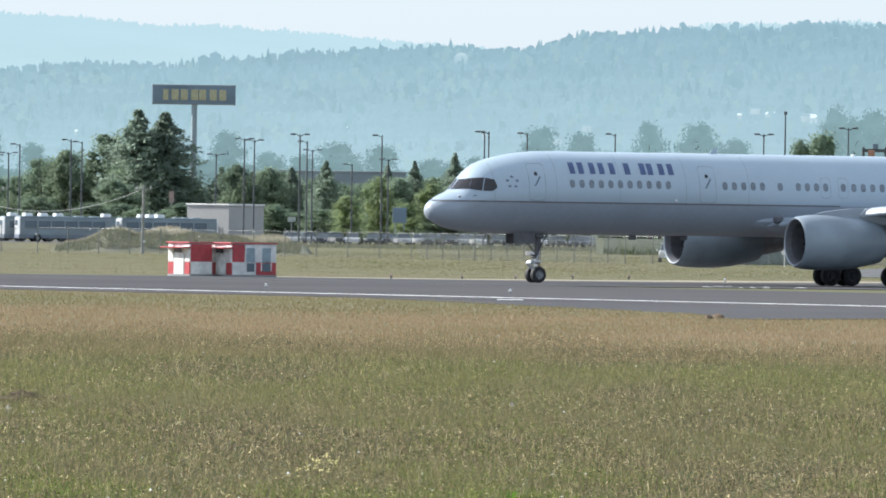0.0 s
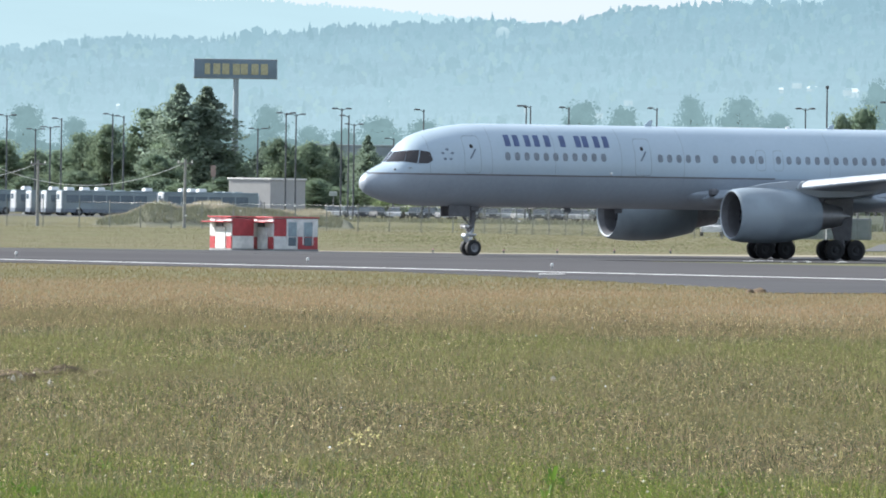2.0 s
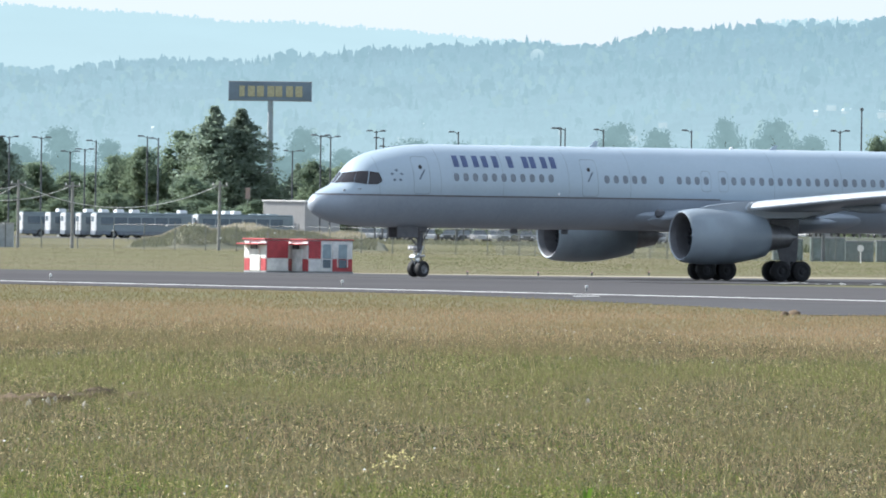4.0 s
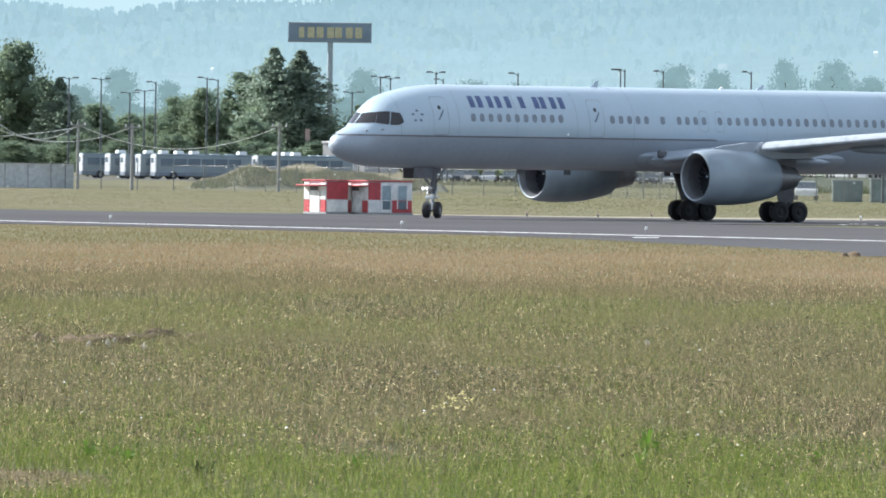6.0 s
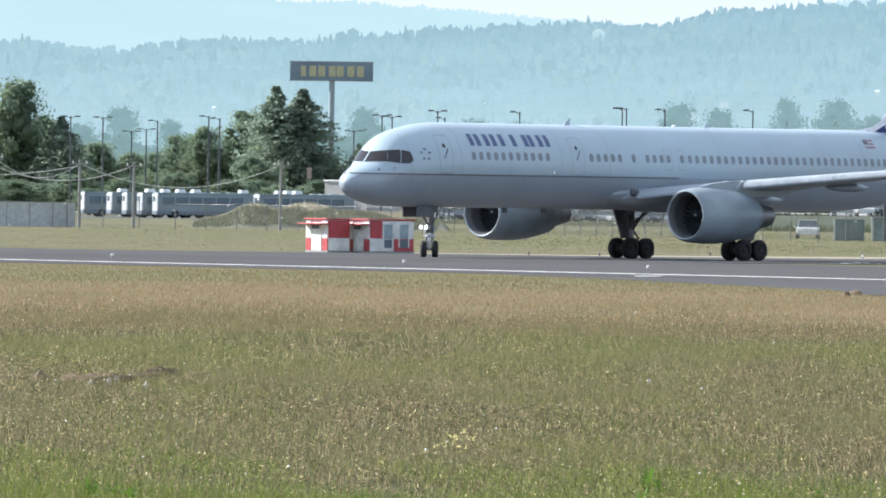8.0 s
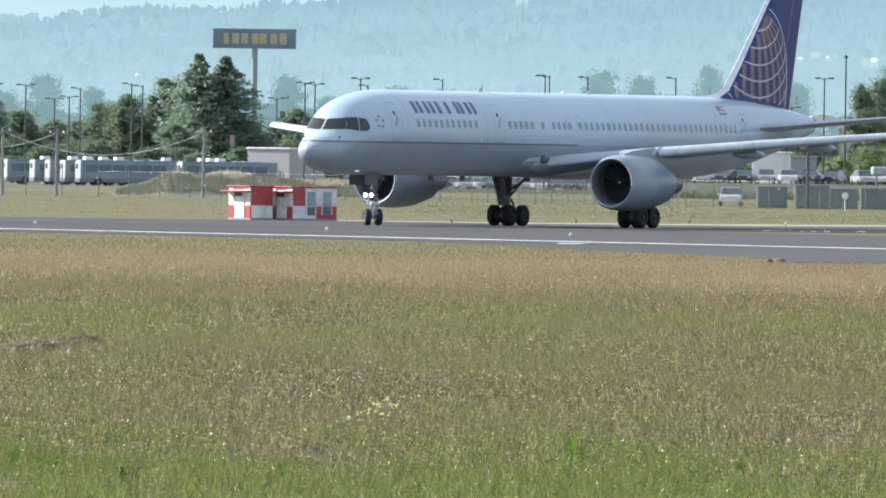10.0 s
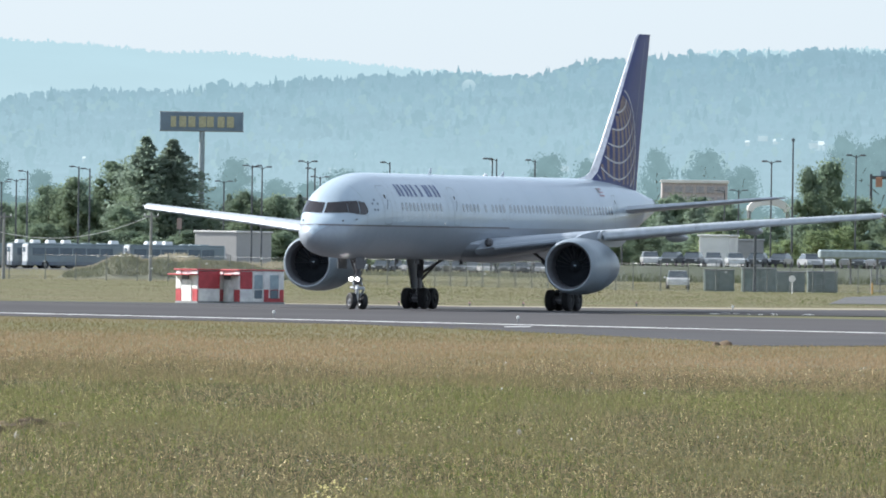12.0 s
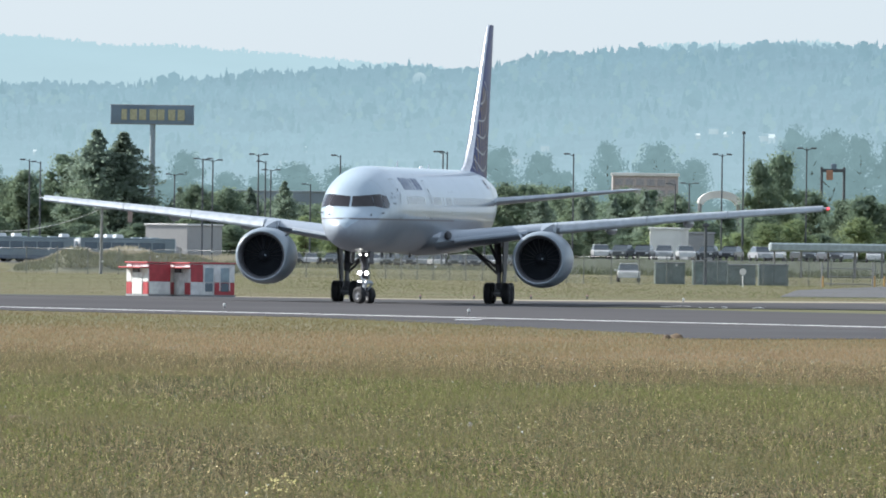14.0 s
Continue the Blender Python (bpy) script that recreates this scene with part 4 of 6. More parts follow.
tow = Geo().box((-0.26, 0, 1.0), (0.34, 0.46, 0.16), 0, 0.04, 0, 0.75).tube((-0.42, -0.16, 0.96), (-0.1, -0.12, 0.62), 0.045, None, 8).tube((-0.42, 0.16, 0.96), (-0.1, 0.12, 0.62), 0.045, None, 8)
for d in (-0.2, 0.2):
    tow.tube((-0.08, d, 1.12), (0.1, d, 1.5), 0.05, 0.04, 8)
nose_axle = part("nose_axle", fork, [GEARPAINT, METAL], plane, "steered nose gear axle with torque link")
part("steering_unit", tow, EDGE_PAINT, nose_axle, "light grey steering cylinders and tow fitting")
nw = wheel_mesh(0.395, 0.30, DULL)
for s in (-1, 1):
    wheels.append((part("wheel", nw, None, nose_axle, "black tyre on a grey hub"), (0, s * 0.27, 0.395), 0.395))
mw = wheel_mesh(0.51, 0.37, HUB)
for s in (-1, 1):
    g = Geo().tube((18.1, s * 3.55, 3.2), (18.28, s * 3.66, 1.5), 0.17, 0.16, 14).tube((18.28, s * 3.66, 1.6), (18.29, s * 3.66, 0.55), 0.11, 0.11, 14, 1)
    g.tube((18.25, s * 3.6, 1.7), (18.6, s * 1.8, 2.9), 0.07, None, 8).tube((18.28, s * 3.6, 1.4), (18.1, s * 2.6, 2.35), 0.06, None, 8).tube((18.28, s * 3.66, 1.8), (16.8, s * 3.3, 3.1), 0.07, None, 8)
    g.tube((18.45, s * 3.66, 1.35), (18.8, s * 3.66, 1.0), 0.05, None, 8).tube((18.8, s * 3.66, 1.0), (18.45, s * 3.66, 0.65), 0.05, None, 8)
    g.tube((17.66, s * 3.66, 0.52), (18.92, s * 3.66, 0.52), 0.2, None, 12, 0).tube((18.29, s * 3.66, 0.4), (18.29, s * 3.66, 1.0), 0.24, 0.17, 12, 0)
    for dx in (-0.57, 0.57):
        g.tube((18.29 + dx, s * 3.66 - 0.5, 0.51), (18.29 + dx, s * 3.66 + 0.5, 0.51), 0.08, None, 12, 1)
        for dy in (-1, 1):
            g.tube((18.29 + dx, s * 3.66 + dy * 0.2, 0.51), (18.29 + dx, s * 3.66 + dy * 0.32, 0.51), 0.22, None, 16, 0)
    gear = part("main_gear", g, [GEARPAINT, DULL], plane, "grey main gear leg with a four-wheel truck")
    shape = ((17.15, 3.0), (17.28, 2.40), (17.66, 1.45), (17.82, 0.98), (18.70, 0.98), (18.74, 1.6), (18.76, 3.0))
    k = len(shape)
    door = Geo().add([(x, s * y + 0.10 * s * (z - 2) * 0.5, z) for y in (3.92, 3.99) for x, z in shape], [tuple(range(k)), tuple(range(k, 2 * k))] + [(i, (i + 1) % k, k + (i + 1) % k, k + i) for i in range(k)])
    part("gear_door", door, GEARPAINT, gear, "grey main gear door")
    for dx in (-0.57, 0.57):
        for dy in (-0.43, 0.43):
            wheels.append((part("wheel", mw, None, gear, "black tyre on a grey hub"), (18.29 + dx, s * 3.66 + dy, 0.51), 0.51))


# ---- distance: hills with haze put into their colour ----
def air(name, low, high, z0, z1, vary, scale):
    """Far land as plain emission: the light of the air is put into its colour, paler towards its foot."""
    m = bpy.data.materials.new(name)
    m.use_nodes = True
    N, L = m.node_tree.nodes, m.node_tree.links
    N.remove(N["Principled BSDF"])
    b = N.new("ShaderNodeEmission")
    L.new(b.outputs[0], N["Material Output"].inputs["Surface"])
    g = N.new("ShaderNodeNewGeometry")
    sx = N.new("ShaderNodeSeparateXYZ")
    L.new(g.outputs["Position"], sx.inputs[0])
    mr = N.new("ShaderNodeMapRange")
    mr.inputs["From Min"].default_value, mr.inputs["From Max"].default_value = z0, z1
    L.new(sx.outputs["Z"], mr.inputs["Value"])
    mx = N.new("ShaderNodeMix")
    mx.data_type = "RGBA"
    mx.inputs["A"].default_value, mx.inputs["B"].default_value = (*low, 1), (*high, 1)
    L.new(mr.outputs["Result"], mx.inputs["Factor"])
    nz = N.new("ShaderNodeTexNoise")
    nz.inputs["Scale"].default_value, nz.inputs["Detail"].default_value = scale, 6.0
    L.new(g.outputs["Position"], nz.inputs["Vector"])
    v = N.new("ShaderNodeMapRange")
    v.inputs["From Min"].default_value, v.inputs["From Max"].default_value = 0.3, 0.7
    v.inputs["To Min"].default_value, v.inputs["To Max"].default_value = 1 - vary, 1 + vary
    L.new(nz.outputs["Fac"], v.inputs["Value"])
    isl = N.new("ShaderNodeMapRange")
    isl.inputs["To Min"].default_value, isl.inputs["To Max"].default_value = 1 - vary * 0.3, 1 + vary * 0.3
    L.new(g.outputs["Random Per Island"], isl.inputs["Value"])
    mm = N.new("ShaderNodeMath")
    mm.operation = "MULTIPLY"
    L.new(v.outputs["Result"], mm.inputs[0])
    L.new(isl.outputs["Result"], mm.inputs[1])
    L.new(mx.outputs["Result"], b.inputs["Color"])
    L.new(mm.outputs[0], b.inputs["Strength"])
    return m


# These surfaces glow by themselves; blue and pale haze is in the colours.
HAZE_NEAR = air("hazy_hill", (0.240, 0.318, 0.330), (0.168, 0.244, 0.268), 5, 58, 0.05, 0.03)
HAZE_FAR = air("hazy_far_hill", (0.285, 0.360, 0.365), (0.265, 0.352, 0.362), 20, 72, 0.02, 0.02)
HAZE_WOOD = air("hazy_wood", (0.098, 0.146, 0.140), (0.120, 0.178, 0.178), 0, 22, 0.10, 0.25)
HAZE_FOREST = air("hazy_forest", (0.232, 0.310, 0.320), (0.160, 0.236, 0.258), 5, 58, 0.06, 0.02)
RIDGE = ((-200, 46), (-122, 44), (-84, 47.5), (-72, 46), (-49, 49), (-29, 51), (-9, 53), (5, 53.5), (21, 53), (38, 55), (55, 57), (78, 59.5), (112, 61.5), (140, 61.5), (200, 63))
FAR_RIDGE = ((-220, 73), (-137, 71), (-118, 69.5), (-90, 67.3), (-58, 66.6), (-25, 64.5), (-2.5, 63), (12.5, 61.6), (60, 60), (91, 69.3), (105, 70.6), (127, 69.8), (144, 71.9), (170, 69.5), (220, 68))


def hill(name, ridge, y0, y1, nx, ny, rough, material, label):
    g, xs = Geo(), np.linspace(-215, 215, nx)
    for j in range(ny):
        s = j / (ny - 1)
        for x in xs:
            z = curve(ridge, x) * (s ** 0.75) + rough * s * noise.noise(Vector((x * 0.05, s * 6, 1.7)))
            g.v.append((float(x), y0 + (y1 - y0) * s, z - 0.2))
    g.f = [(j * nx + i, j * nx + i + 1, (j + 1) * nx + i + 1, (j + 1) * nx + i) for j in range(ny - 1) for i in range(nx - 1)]
    g.m = [0] * len(g.f)
    return single(name, g, material, label, "hill", kind="structure")


hill("backdrop_hill", RIDGE, 3350, 4300, 130, 16, 2.5, HAZE_NEAR, "wooded hill, blue haze in its colour")
hill("backdrop_far_hill", FAR_RIDGE, 4500, 4850, 90, 6, 1.0, HAZE_FAR, "far ridge, pale haze in its colour")


# twelve corners and twenty faces of a rough ball
PHI = (1 + 5 ** 0.5) / 2
ICO = np.array([(-1, PHI, 0), (1, PHI, 0), (-1, -PHI, 0), (1, -PHI, 0), (0, -1, PHI), (0, 1, PHI), (0, -1, -PHI), (0, 1, -PHI), (PHI, 0, -1), (PHI, 0, 1), (-PHI, 0, -1), (-PHI, 0, 1)]) / 1.902
ICO_F = ((0, 11, 5), (0, 5, 1), (0, 1, 7), (0, 7, 10), (0, 10, 11), (1, 5, 9), (5, 11, 4), (11, 10, 2), (10, 7, 6), (7, 1, 8), (3, 9, 4), (3, 4, 2), (3, 2, 6), (3, 6, 8), (3, 8, 9), (4, 9, 5), (2, 4, 11), (6, 2, 10), (8, 6, 7), (9, 8, 1))


def hillside(ridge, x, s, rough):
    return curve(ridge, x) * (s ** 0.75) + rough * s * noise.noise(Vector((x * 0.05, s * 6, 1.7)))


def hill_wood(name, count, ridge, y0, y1, hmin, hmax, material, label, seed, rough, low=0.02, ridge_share=0.1, firs=0.6, groves=True):
    """Trees of a far hillside: ragged tiered firs and lumpy round crowns, standing in groves."""
    r = random.Random(seed)
    g = Geo()
    for i in range(count):
        s = 0.97 + 0.03 * r.random() if r.random() < ridge_share else low + (0.99 - low) * r.random() ** 0.8
        x = r.uniform(-205, 205)
        if groves and noise.noise(Vector((x * 0.06, s * 7, 4.4 + seed))) < r.uniform(-0.35, 0.2):
            continue
        y, z = y0 + (y1 - y0) * s, hillside(ridge, x, s, rough) - 0.5
        h = r.uniform(hmin, hmax) * (1.3 if r.random() < 0.1 else 1.0) * (0.75 + 0.5 * max(0.0, noise.noise(Vector((x * 0.11, s * 9, 8.1)))))
        if r.random() < firs:
            w, n, tiers = h * r.uniform(0.17, 0.27), 7, 5
            for k in range(tiers):
                z0, z1 = z + h * (0.05 + 0.78 * k / tiers), z + h * min(1.0, 0.42 + 0.66 * (k + 1) / tiers * 0.9)
                e = w * (1 - k / tiers) ** 0.85 + 0.04 * h
                a0 = r.uniform(0, 6.28)
                ring = [(x + e * r.uniform(0.6, 1.15) * math.cos(a0 + 2 * math.pi * q / n), y + e * math.sin(a0 + 2 * math.pi * q / n), z0 - h * r.uniform(-0.02, 0.06)) for q in range(n)]
                g.add(ring + [(x + r.uniform(-0.04, 0.04) * h, y, z1)], [(q, (q + 1) % n, n) for q in range(n)])
        else:
            for k in range(5):
                e = h * r.uniform(0.16, 0.27)
                c = (x + h * r.uniform(-0.22, 0.22), y, z + h * (0.28 + 0.13 * k))
                g.add([(c[0] + p[0] * e * r.uniform(0.8, 1.2), c[1] + p[1] * e, c[2] + p[2] * e * r.uniform(0.8, 1.2)) for p in ICO], ICO_F)
    me = bpy.data.meshes.new(name)
    me.from_pydata(g.v, [], g.f)
    me.materials.append(material)
    return single(name, me, material, label, "forest", kind="stuff")


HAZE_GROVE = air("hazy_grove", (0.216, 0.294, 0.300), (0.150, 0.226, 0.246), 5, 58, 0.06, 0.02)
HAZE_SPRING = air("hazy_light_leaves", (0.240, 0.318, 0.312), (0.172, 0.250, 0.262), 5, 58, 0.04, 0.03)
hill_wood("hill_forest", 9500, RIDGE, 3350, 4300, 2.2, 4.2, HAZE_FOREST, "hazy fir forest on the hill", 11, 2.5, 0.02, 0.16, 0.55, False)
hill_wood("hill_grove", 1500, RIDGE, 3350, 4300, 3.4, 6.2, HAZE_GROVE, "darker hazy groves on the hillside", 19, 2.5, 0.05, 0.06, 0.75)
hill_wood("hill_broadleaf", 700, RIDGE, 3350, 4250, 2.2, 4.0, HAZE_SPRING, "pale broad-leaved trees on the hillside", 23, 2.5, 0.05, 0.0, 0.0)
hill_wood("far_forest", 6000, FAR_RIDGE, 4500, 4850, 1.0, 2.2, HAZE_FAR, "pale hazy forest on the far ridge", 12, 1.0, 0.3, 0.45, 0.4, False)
HOUSE_HAZE = air("hazy_house", (0.25, 0.315, 0.325), (0.26, 0.325, 0.33), 0, 60, 0.08, 0.3)
rng = random.Random(21)
for x, s in ((-110, 0.2), (-92, 0.26), (-60, 0.22), (-22, 0.3), (-5, 0.24), (18, 0.34), (36, 0.3), (44, 0.36), (60, 0.26), (88, 0.42), (100, 0.38), (121, 0.36), (132, 0.3)):
    y, z, w = 3350 + 950 * s - 12, curve(RIDGE, x) * s ** 0.75 + 1.6, rng.uniform(0.9, 2.2)
    h = thing("hillside_house", "pale hillside house, haze in its colour", "house", pose(x, y, z, 0, 0, rng.uniform(-30, 30)), "hillside houses")
    part("wall", Geo().box((0, 0, -0.4), (w, 1.6, 1.4), 0, 0.05), HOUSE_HAZE, h)
    part("roof", Geo().add([(-w / 2 - 0.2, -0.95, 0.28), (w / 2 + 0.2, -0.95, 0.28), (w / 2 + 0.2, 0.95, 0.28), (-w / 2 - 0.2, 0.95, 0.28), (-w / 2, 0, 0.75), (w / 2, 0, 0.75)], [(0, 1, 5, 4), (2, 3, 4, 5), (0, 4, 3), (1, 2, 5), (0, 3, 2, 1)]), HAZE_NEAR, h)
# Sun glints on far roofs, imitated by a brighter glowing colour.
GLINT = air("roof_sun_glow", (0.42, 0.48, 0.48), (0.46, 0.52, 0.51), 0, 60, 0.06, 0.5)
for x, y, z, w, d in ((92.3, 3746, 32.0, 3.0, 0.55), (101.6, 3725, 31.0, 4.2, 1.0), (-86.8, 3744, 25.0, 0.8, 0.5), (-50.1, 3786, 28.0, 0.7, 0.4), (-16.9, 3726, 26.8, 1.2, 0.35), (84.1, 3744, 31.6, 1.2, 0.5)):
    h = thing("sunlit_house", "hillside house whose white roof glows as if sunlit", "house", pose(x, y, z, 0, 0, 8), "hillside houses")
    part("wall", Geo().box((0, 0, -0.9), (w * 0.92, 1.6, 1.8), 0, 0.05), HOUSE_HAZE, h)
    part("roof", Geo().box((0, 0, d / 2), (w, 1.9, d), 0, 0.06, 0, 0.8), GLINT, h, "pale roof, sunlight imitated by glow")
# The tank glows too: haze and a lighter top are in its colour.
TANK = air("hazy_tank", (0.21, 0.285, 0.30), (0.285, 0.35, 0.352), 49.5, 53, 0.03, 0.3)
tank = thing("water_tank", "pale round water tank on the wooded hill", "water tank", pose(13.6, 4180, 44.1))
part("shell", Geo().lathe([(-2.1 * math.cos(math.pi * k / 14), max(0.0, 2.1 * math.sin(math.pi * k / 14))) for k in range(15)], (0, 0, 5.7), "z", 28), TANK, tank)
part("base_ring", Geo().lathe(((-0.5, 0.8), (3.0, 0.7), (3.9, 1.2)), (0, 0, 0), "z", 24), HAZE_FOREST, tank)

# ---- trees ----
BARK = mat("bark", (0.10, 0.075, 0.05), 0.9, vary=0.25, fine=4)
LEAF = [mat("leaf_" + n, c, 0.9, gloss=0.03, vary=0.25, scale=0.25, fine=1.3, second=d, random=0.14, translucent=0.6) for n, c, d in
        (("broad", (0.215, 0.272, 0.178), (0.192, 0.255, 0.185)), ("fir", (0.255, 0.315, 0.240), (0.235, 0.295, 0.240)), ("bright", (0.270, 0.325, 0.160), (0.230, 0.295, 0.165)))]


def tree(name, kind, seed, material, label, height=10.0, width=5.0, clusters=70, leaves=46, size=0.30):
    """Tapered trunk, limbs and a crown of many small leaf clumps gathered on the limbs."""
    r = random.Random(seed)
    t = thing(name, label, "tree")
    tr = Geo()
    lean = r.uniform(-0.3, 0.3)
    tr.tube((0, 0, -0.3), (lean * 0.5, 0, height * 0.5), 0.26, 0.16, 8).tube((lean * 0.5, 0, height * 0.5), (lean, 0, height * 0.93), 0.16, 0.03, 8)
    cen = []
    for i in range(clusters):
        u = (i + r.random()) / clusters
        a = r.uniform(0, 2 * math.pi)
        if kind == "fir":
            # close boughs drooping outwards, with clumps along each
            z = height * (0.07 + 0.91 * u)
            rad = width / 2 * ((1 - u) ** 0.55 * min(1.0, 0.14 + (1 - u) / 0.26) * r.uniform(0.62, 1.16) + 0.015)
            for q in (0.3, 0.52, 0.74, 0.95):
                cen.append((Vector((lean * z / height + rad * q * math.cos(a), rad * q * math.sin(a), z - 0.10 * rad * q * q + 0.06 * rad * q)), rad))
            c = cen[-1][0]
        else:
            z = height * (0.16 + 0.80 * u)
            rad = width / 2 * (math.sin(math.pi * (0.12 + 0.80 * u)) ** 0.7) * r.uniform(0.15, 1.1)
            c = Vector((lean * z / height + rad * math.cos(a), rad * math.sin(a), z))
            cen.append((c, rad))
        if i % 4 == 0:
            tr.tube((lean * z / height, 0, z - rad * (0.1 if kind == "fir" else 0.55)), c, 0.05, 0.015, 5)
    part("trunk", tr, BARK, t)
    n = len(cen) * leaves
    g = np.random.default_rng(seed)
    spread = np.array((0.30, 0.30, 0.26)) if kind == "fir" else np.array((0.46, 0.46, 0.40))
    c = np.repeat(np.array([p[0] for p in cen]), leaves, 0) + np.clip(g.normal(size=(n, 3)), -1.5, 1.5) * spread * (width / 5) ** 0.5 * np.repeat(np.array([(1.25 - 1.0 * p[0].z / height) if kind == "fir" else 1.0 for p in cen]), leaves)[:, None]
    d1, d2 = g.normal(size=(n, 3)), g.normal(size=(n, 3))
    d1 /= np.linalg.norm(d1, axis=1)[:, None]
    d2 /= np.linalg.norm(d2, axis=1)[:, None]
    s = size * (0.5 + g.random((n, 1)))
    v = np.stack([c - d1 * s, c + d2 * s * 0.7, c + d1 * s, c - d2 * s * 0.7], 1).reshape(-1, 3)
    v[:, 2] = np.maximum(v[:, 2], 0.3)
    faces = [(4 * i, 4 * i + 1, 4 * i + 2, 4 * i + 3) for i in range(n)]
    # the dense inner foliage behind the loose leaves: an uneven clump for each limb
    k0, verts = len(v), [v]
    for c, rad in cen[::4 if kind == "fir" else 2]:
        size_in = (0.092 * width * (1.12 - c.z / height) + 0.05) if kind == "fir" else 0.125 * width * g.uniform(0.6, 1.1)
        q = ICO * (1 + 0.35 * g.normal(size=(12, 1)).clip(-1, 1)) * size_in * np.array((1, 1, 0.75 if kind == "fir" else 0.8))
        q = q + np.array((c.x, c.y, c.z)) * np.array((0.72, 0.72, 1.0))
        q[:, 2] = np.maximum(q[:, 2], 0.2)
        verts.append(q)
        faces += [(k0 + a, k0 + b, k0 + d) for a, b, d in ICO_F]
        k0 += 12
    me = bpy.data.meshes.new("crown")
    me.from_pydata(np.concatenate(verts).tolist(), [], faces)
    me.polygons.foreach_set("use_smooth", [i >= n for i in range(len(faces))])
    me.materials.append(material)
    part("crown", me, None, t)
    return t


def spread(protos, rows, base_w, group):
    """Trees at (x, y, height, width), in turn from a few grown ones."""
    for i, (x, y, h, w) in list(enumerate(rows))[::-1]:
        m = pose(x, y, 0, 0, 0, i * 67) @ Matrix.Diagonal((w / base_w, w / base_w, h / 10.0, 1))
        src = tagged(protos[i % len(protos)], group=group)
        if i >= len(protos):
            copy_thing(src, m)
        else:
            src.matrix_basis = m


BROAD = "broad-leaved tree with a dense dark green crown"
FIR = "dark green fir with a ragged dense crown"
BRIGHT = "sunlit yellow-green bushy young tree"
HAZY = "far tree, pale haze in its colour"
firs = [tree("fir_tree", "fir", 31 + i, LEAF[1], FIR, 10, 5.5, 240, 15, 0.105) for i in range(3)]
broads = [tree("broadleaf_tree", "broad", 41 + i, LEAF[0], BROAD, 10, 6.0, 150, 64, 0.11) for i in range(4)]
brights = [tree("young_tree", "broad", 51 + i, LEAF[2], BRIGHT, 10, 5.0, 100, 64, 0.11) for i in range(2)]
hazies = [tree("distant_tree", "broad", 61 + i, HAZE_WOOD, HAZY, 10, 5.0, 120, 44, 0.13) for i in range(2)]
spread(firs, ((-34.6, 1866, 17.0, 11.0), (-31.6, 1868, 16.7, 11.6), (-62.1, 1846, 12.6, 8.4), (-11.3, 1850, 10.6, 5.4), (0.3, 1852, 10.8, 4.2), (5.3, 1830, 11.8, 4.8), (-24.2, 1860, 9.7, 5.2), (-20.6, 1858, 9.2, 5.0), (22.0, 1850, 9.6, 4.4), (31.0, 1850, 9.2, 4.4), (-15.3, 1864, 9.8, 5.2), (-3.2, 1848, 10.2, 4.8), (35.0, 1846, 10.0, 4.2), (27.0, 1842, 10.2, 4.2)), 4.4, "firs")
spots = [(-22.0, 1852, 9.9, 6.0), (-18.6, 1856, 9.5, 5.6), (-68.3, 1850, 17.0, 9.0), (-71.5, 1852, 13.6, 6.5), (-39.3, 1880, 13.6, 8.2), (50.9, 1900, 14.2, 5.0), (54.0, 1904, 15.2, 6.0), (-44.5, 1876, 11.4, 7.0), (-35.0, 1870, 12.5, 7.5), (-64.5, 1856, 12.5, 6.5), (-57.5, 1858, 9.2, 6.0), (32.4, 1880, 9.8, 6.0), (36.0, 1882, 10.1, 6.0), (39.4, 1884, 9.6, 5.6)]
rng = random.Random(8)
x = -80.0
while x < 84:
    hgt = rng.uniform(6.6, 9.4) + (1.4 if -52 < x < -44 else 0.0) - (1.6 if 41 < x < 57 else 0) + (1.6 if 14 < x < 35 or x > 58 else 0)
    spots.append((x, rng.uniform(1835, 1960), hgt, rng.uniform(5.0, 7.6)))
    x += rng.uniform(1.7, 2.9)
# low bushes under the belt's edge
x = -78.0
while x < 66:
    spots.append((x, rng.uniform(1795, 1830), rng.uniform(3.2, 5.4), rng.uniform(4.5, 6.5)))
    x += rng.uniform(2.6, 4.4)
spread(broads, spots, 6.0, "tree belt")
lights = [(-4.0, 1800, 8.4, 4.6), (2.5, 1800, 7.8, 4.4), (-8.0, 1796, 6.0, 4.2), (34.5, 1690, 5.6, 4.6), (37.5, 1690, 5.0, 4.0), (46.5, 1700, 5.8, 5.0), (50.0, 1702, 6.2, 5.0), (57.5, 1706, 6.6, 5.0), (62.0, 1706, 6.0, 5.0), (43.0, 1702, 4.6, 4.2), (-0.5, 1790, 5.2, 4.0)]
spread(brights, lights, 5.0, "young trees")
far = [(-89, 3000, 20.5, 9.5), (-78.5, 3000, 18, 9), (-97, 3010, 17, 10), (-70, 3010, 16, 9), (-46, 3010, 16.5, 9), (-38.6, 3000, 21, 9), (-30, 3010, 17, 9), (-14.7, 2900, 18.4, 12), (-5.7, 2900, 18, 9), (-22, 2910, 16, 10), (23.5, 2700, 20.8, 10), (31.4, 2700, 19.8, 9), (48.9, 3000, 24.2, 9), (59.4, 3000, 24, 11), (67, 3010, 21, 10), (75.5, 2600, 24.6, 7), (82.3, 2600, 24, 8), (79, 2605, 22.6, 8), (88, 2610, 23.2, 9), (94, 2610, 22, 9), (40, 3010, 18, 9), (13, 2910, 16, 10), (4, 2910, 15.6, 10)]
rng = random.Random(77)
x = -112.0
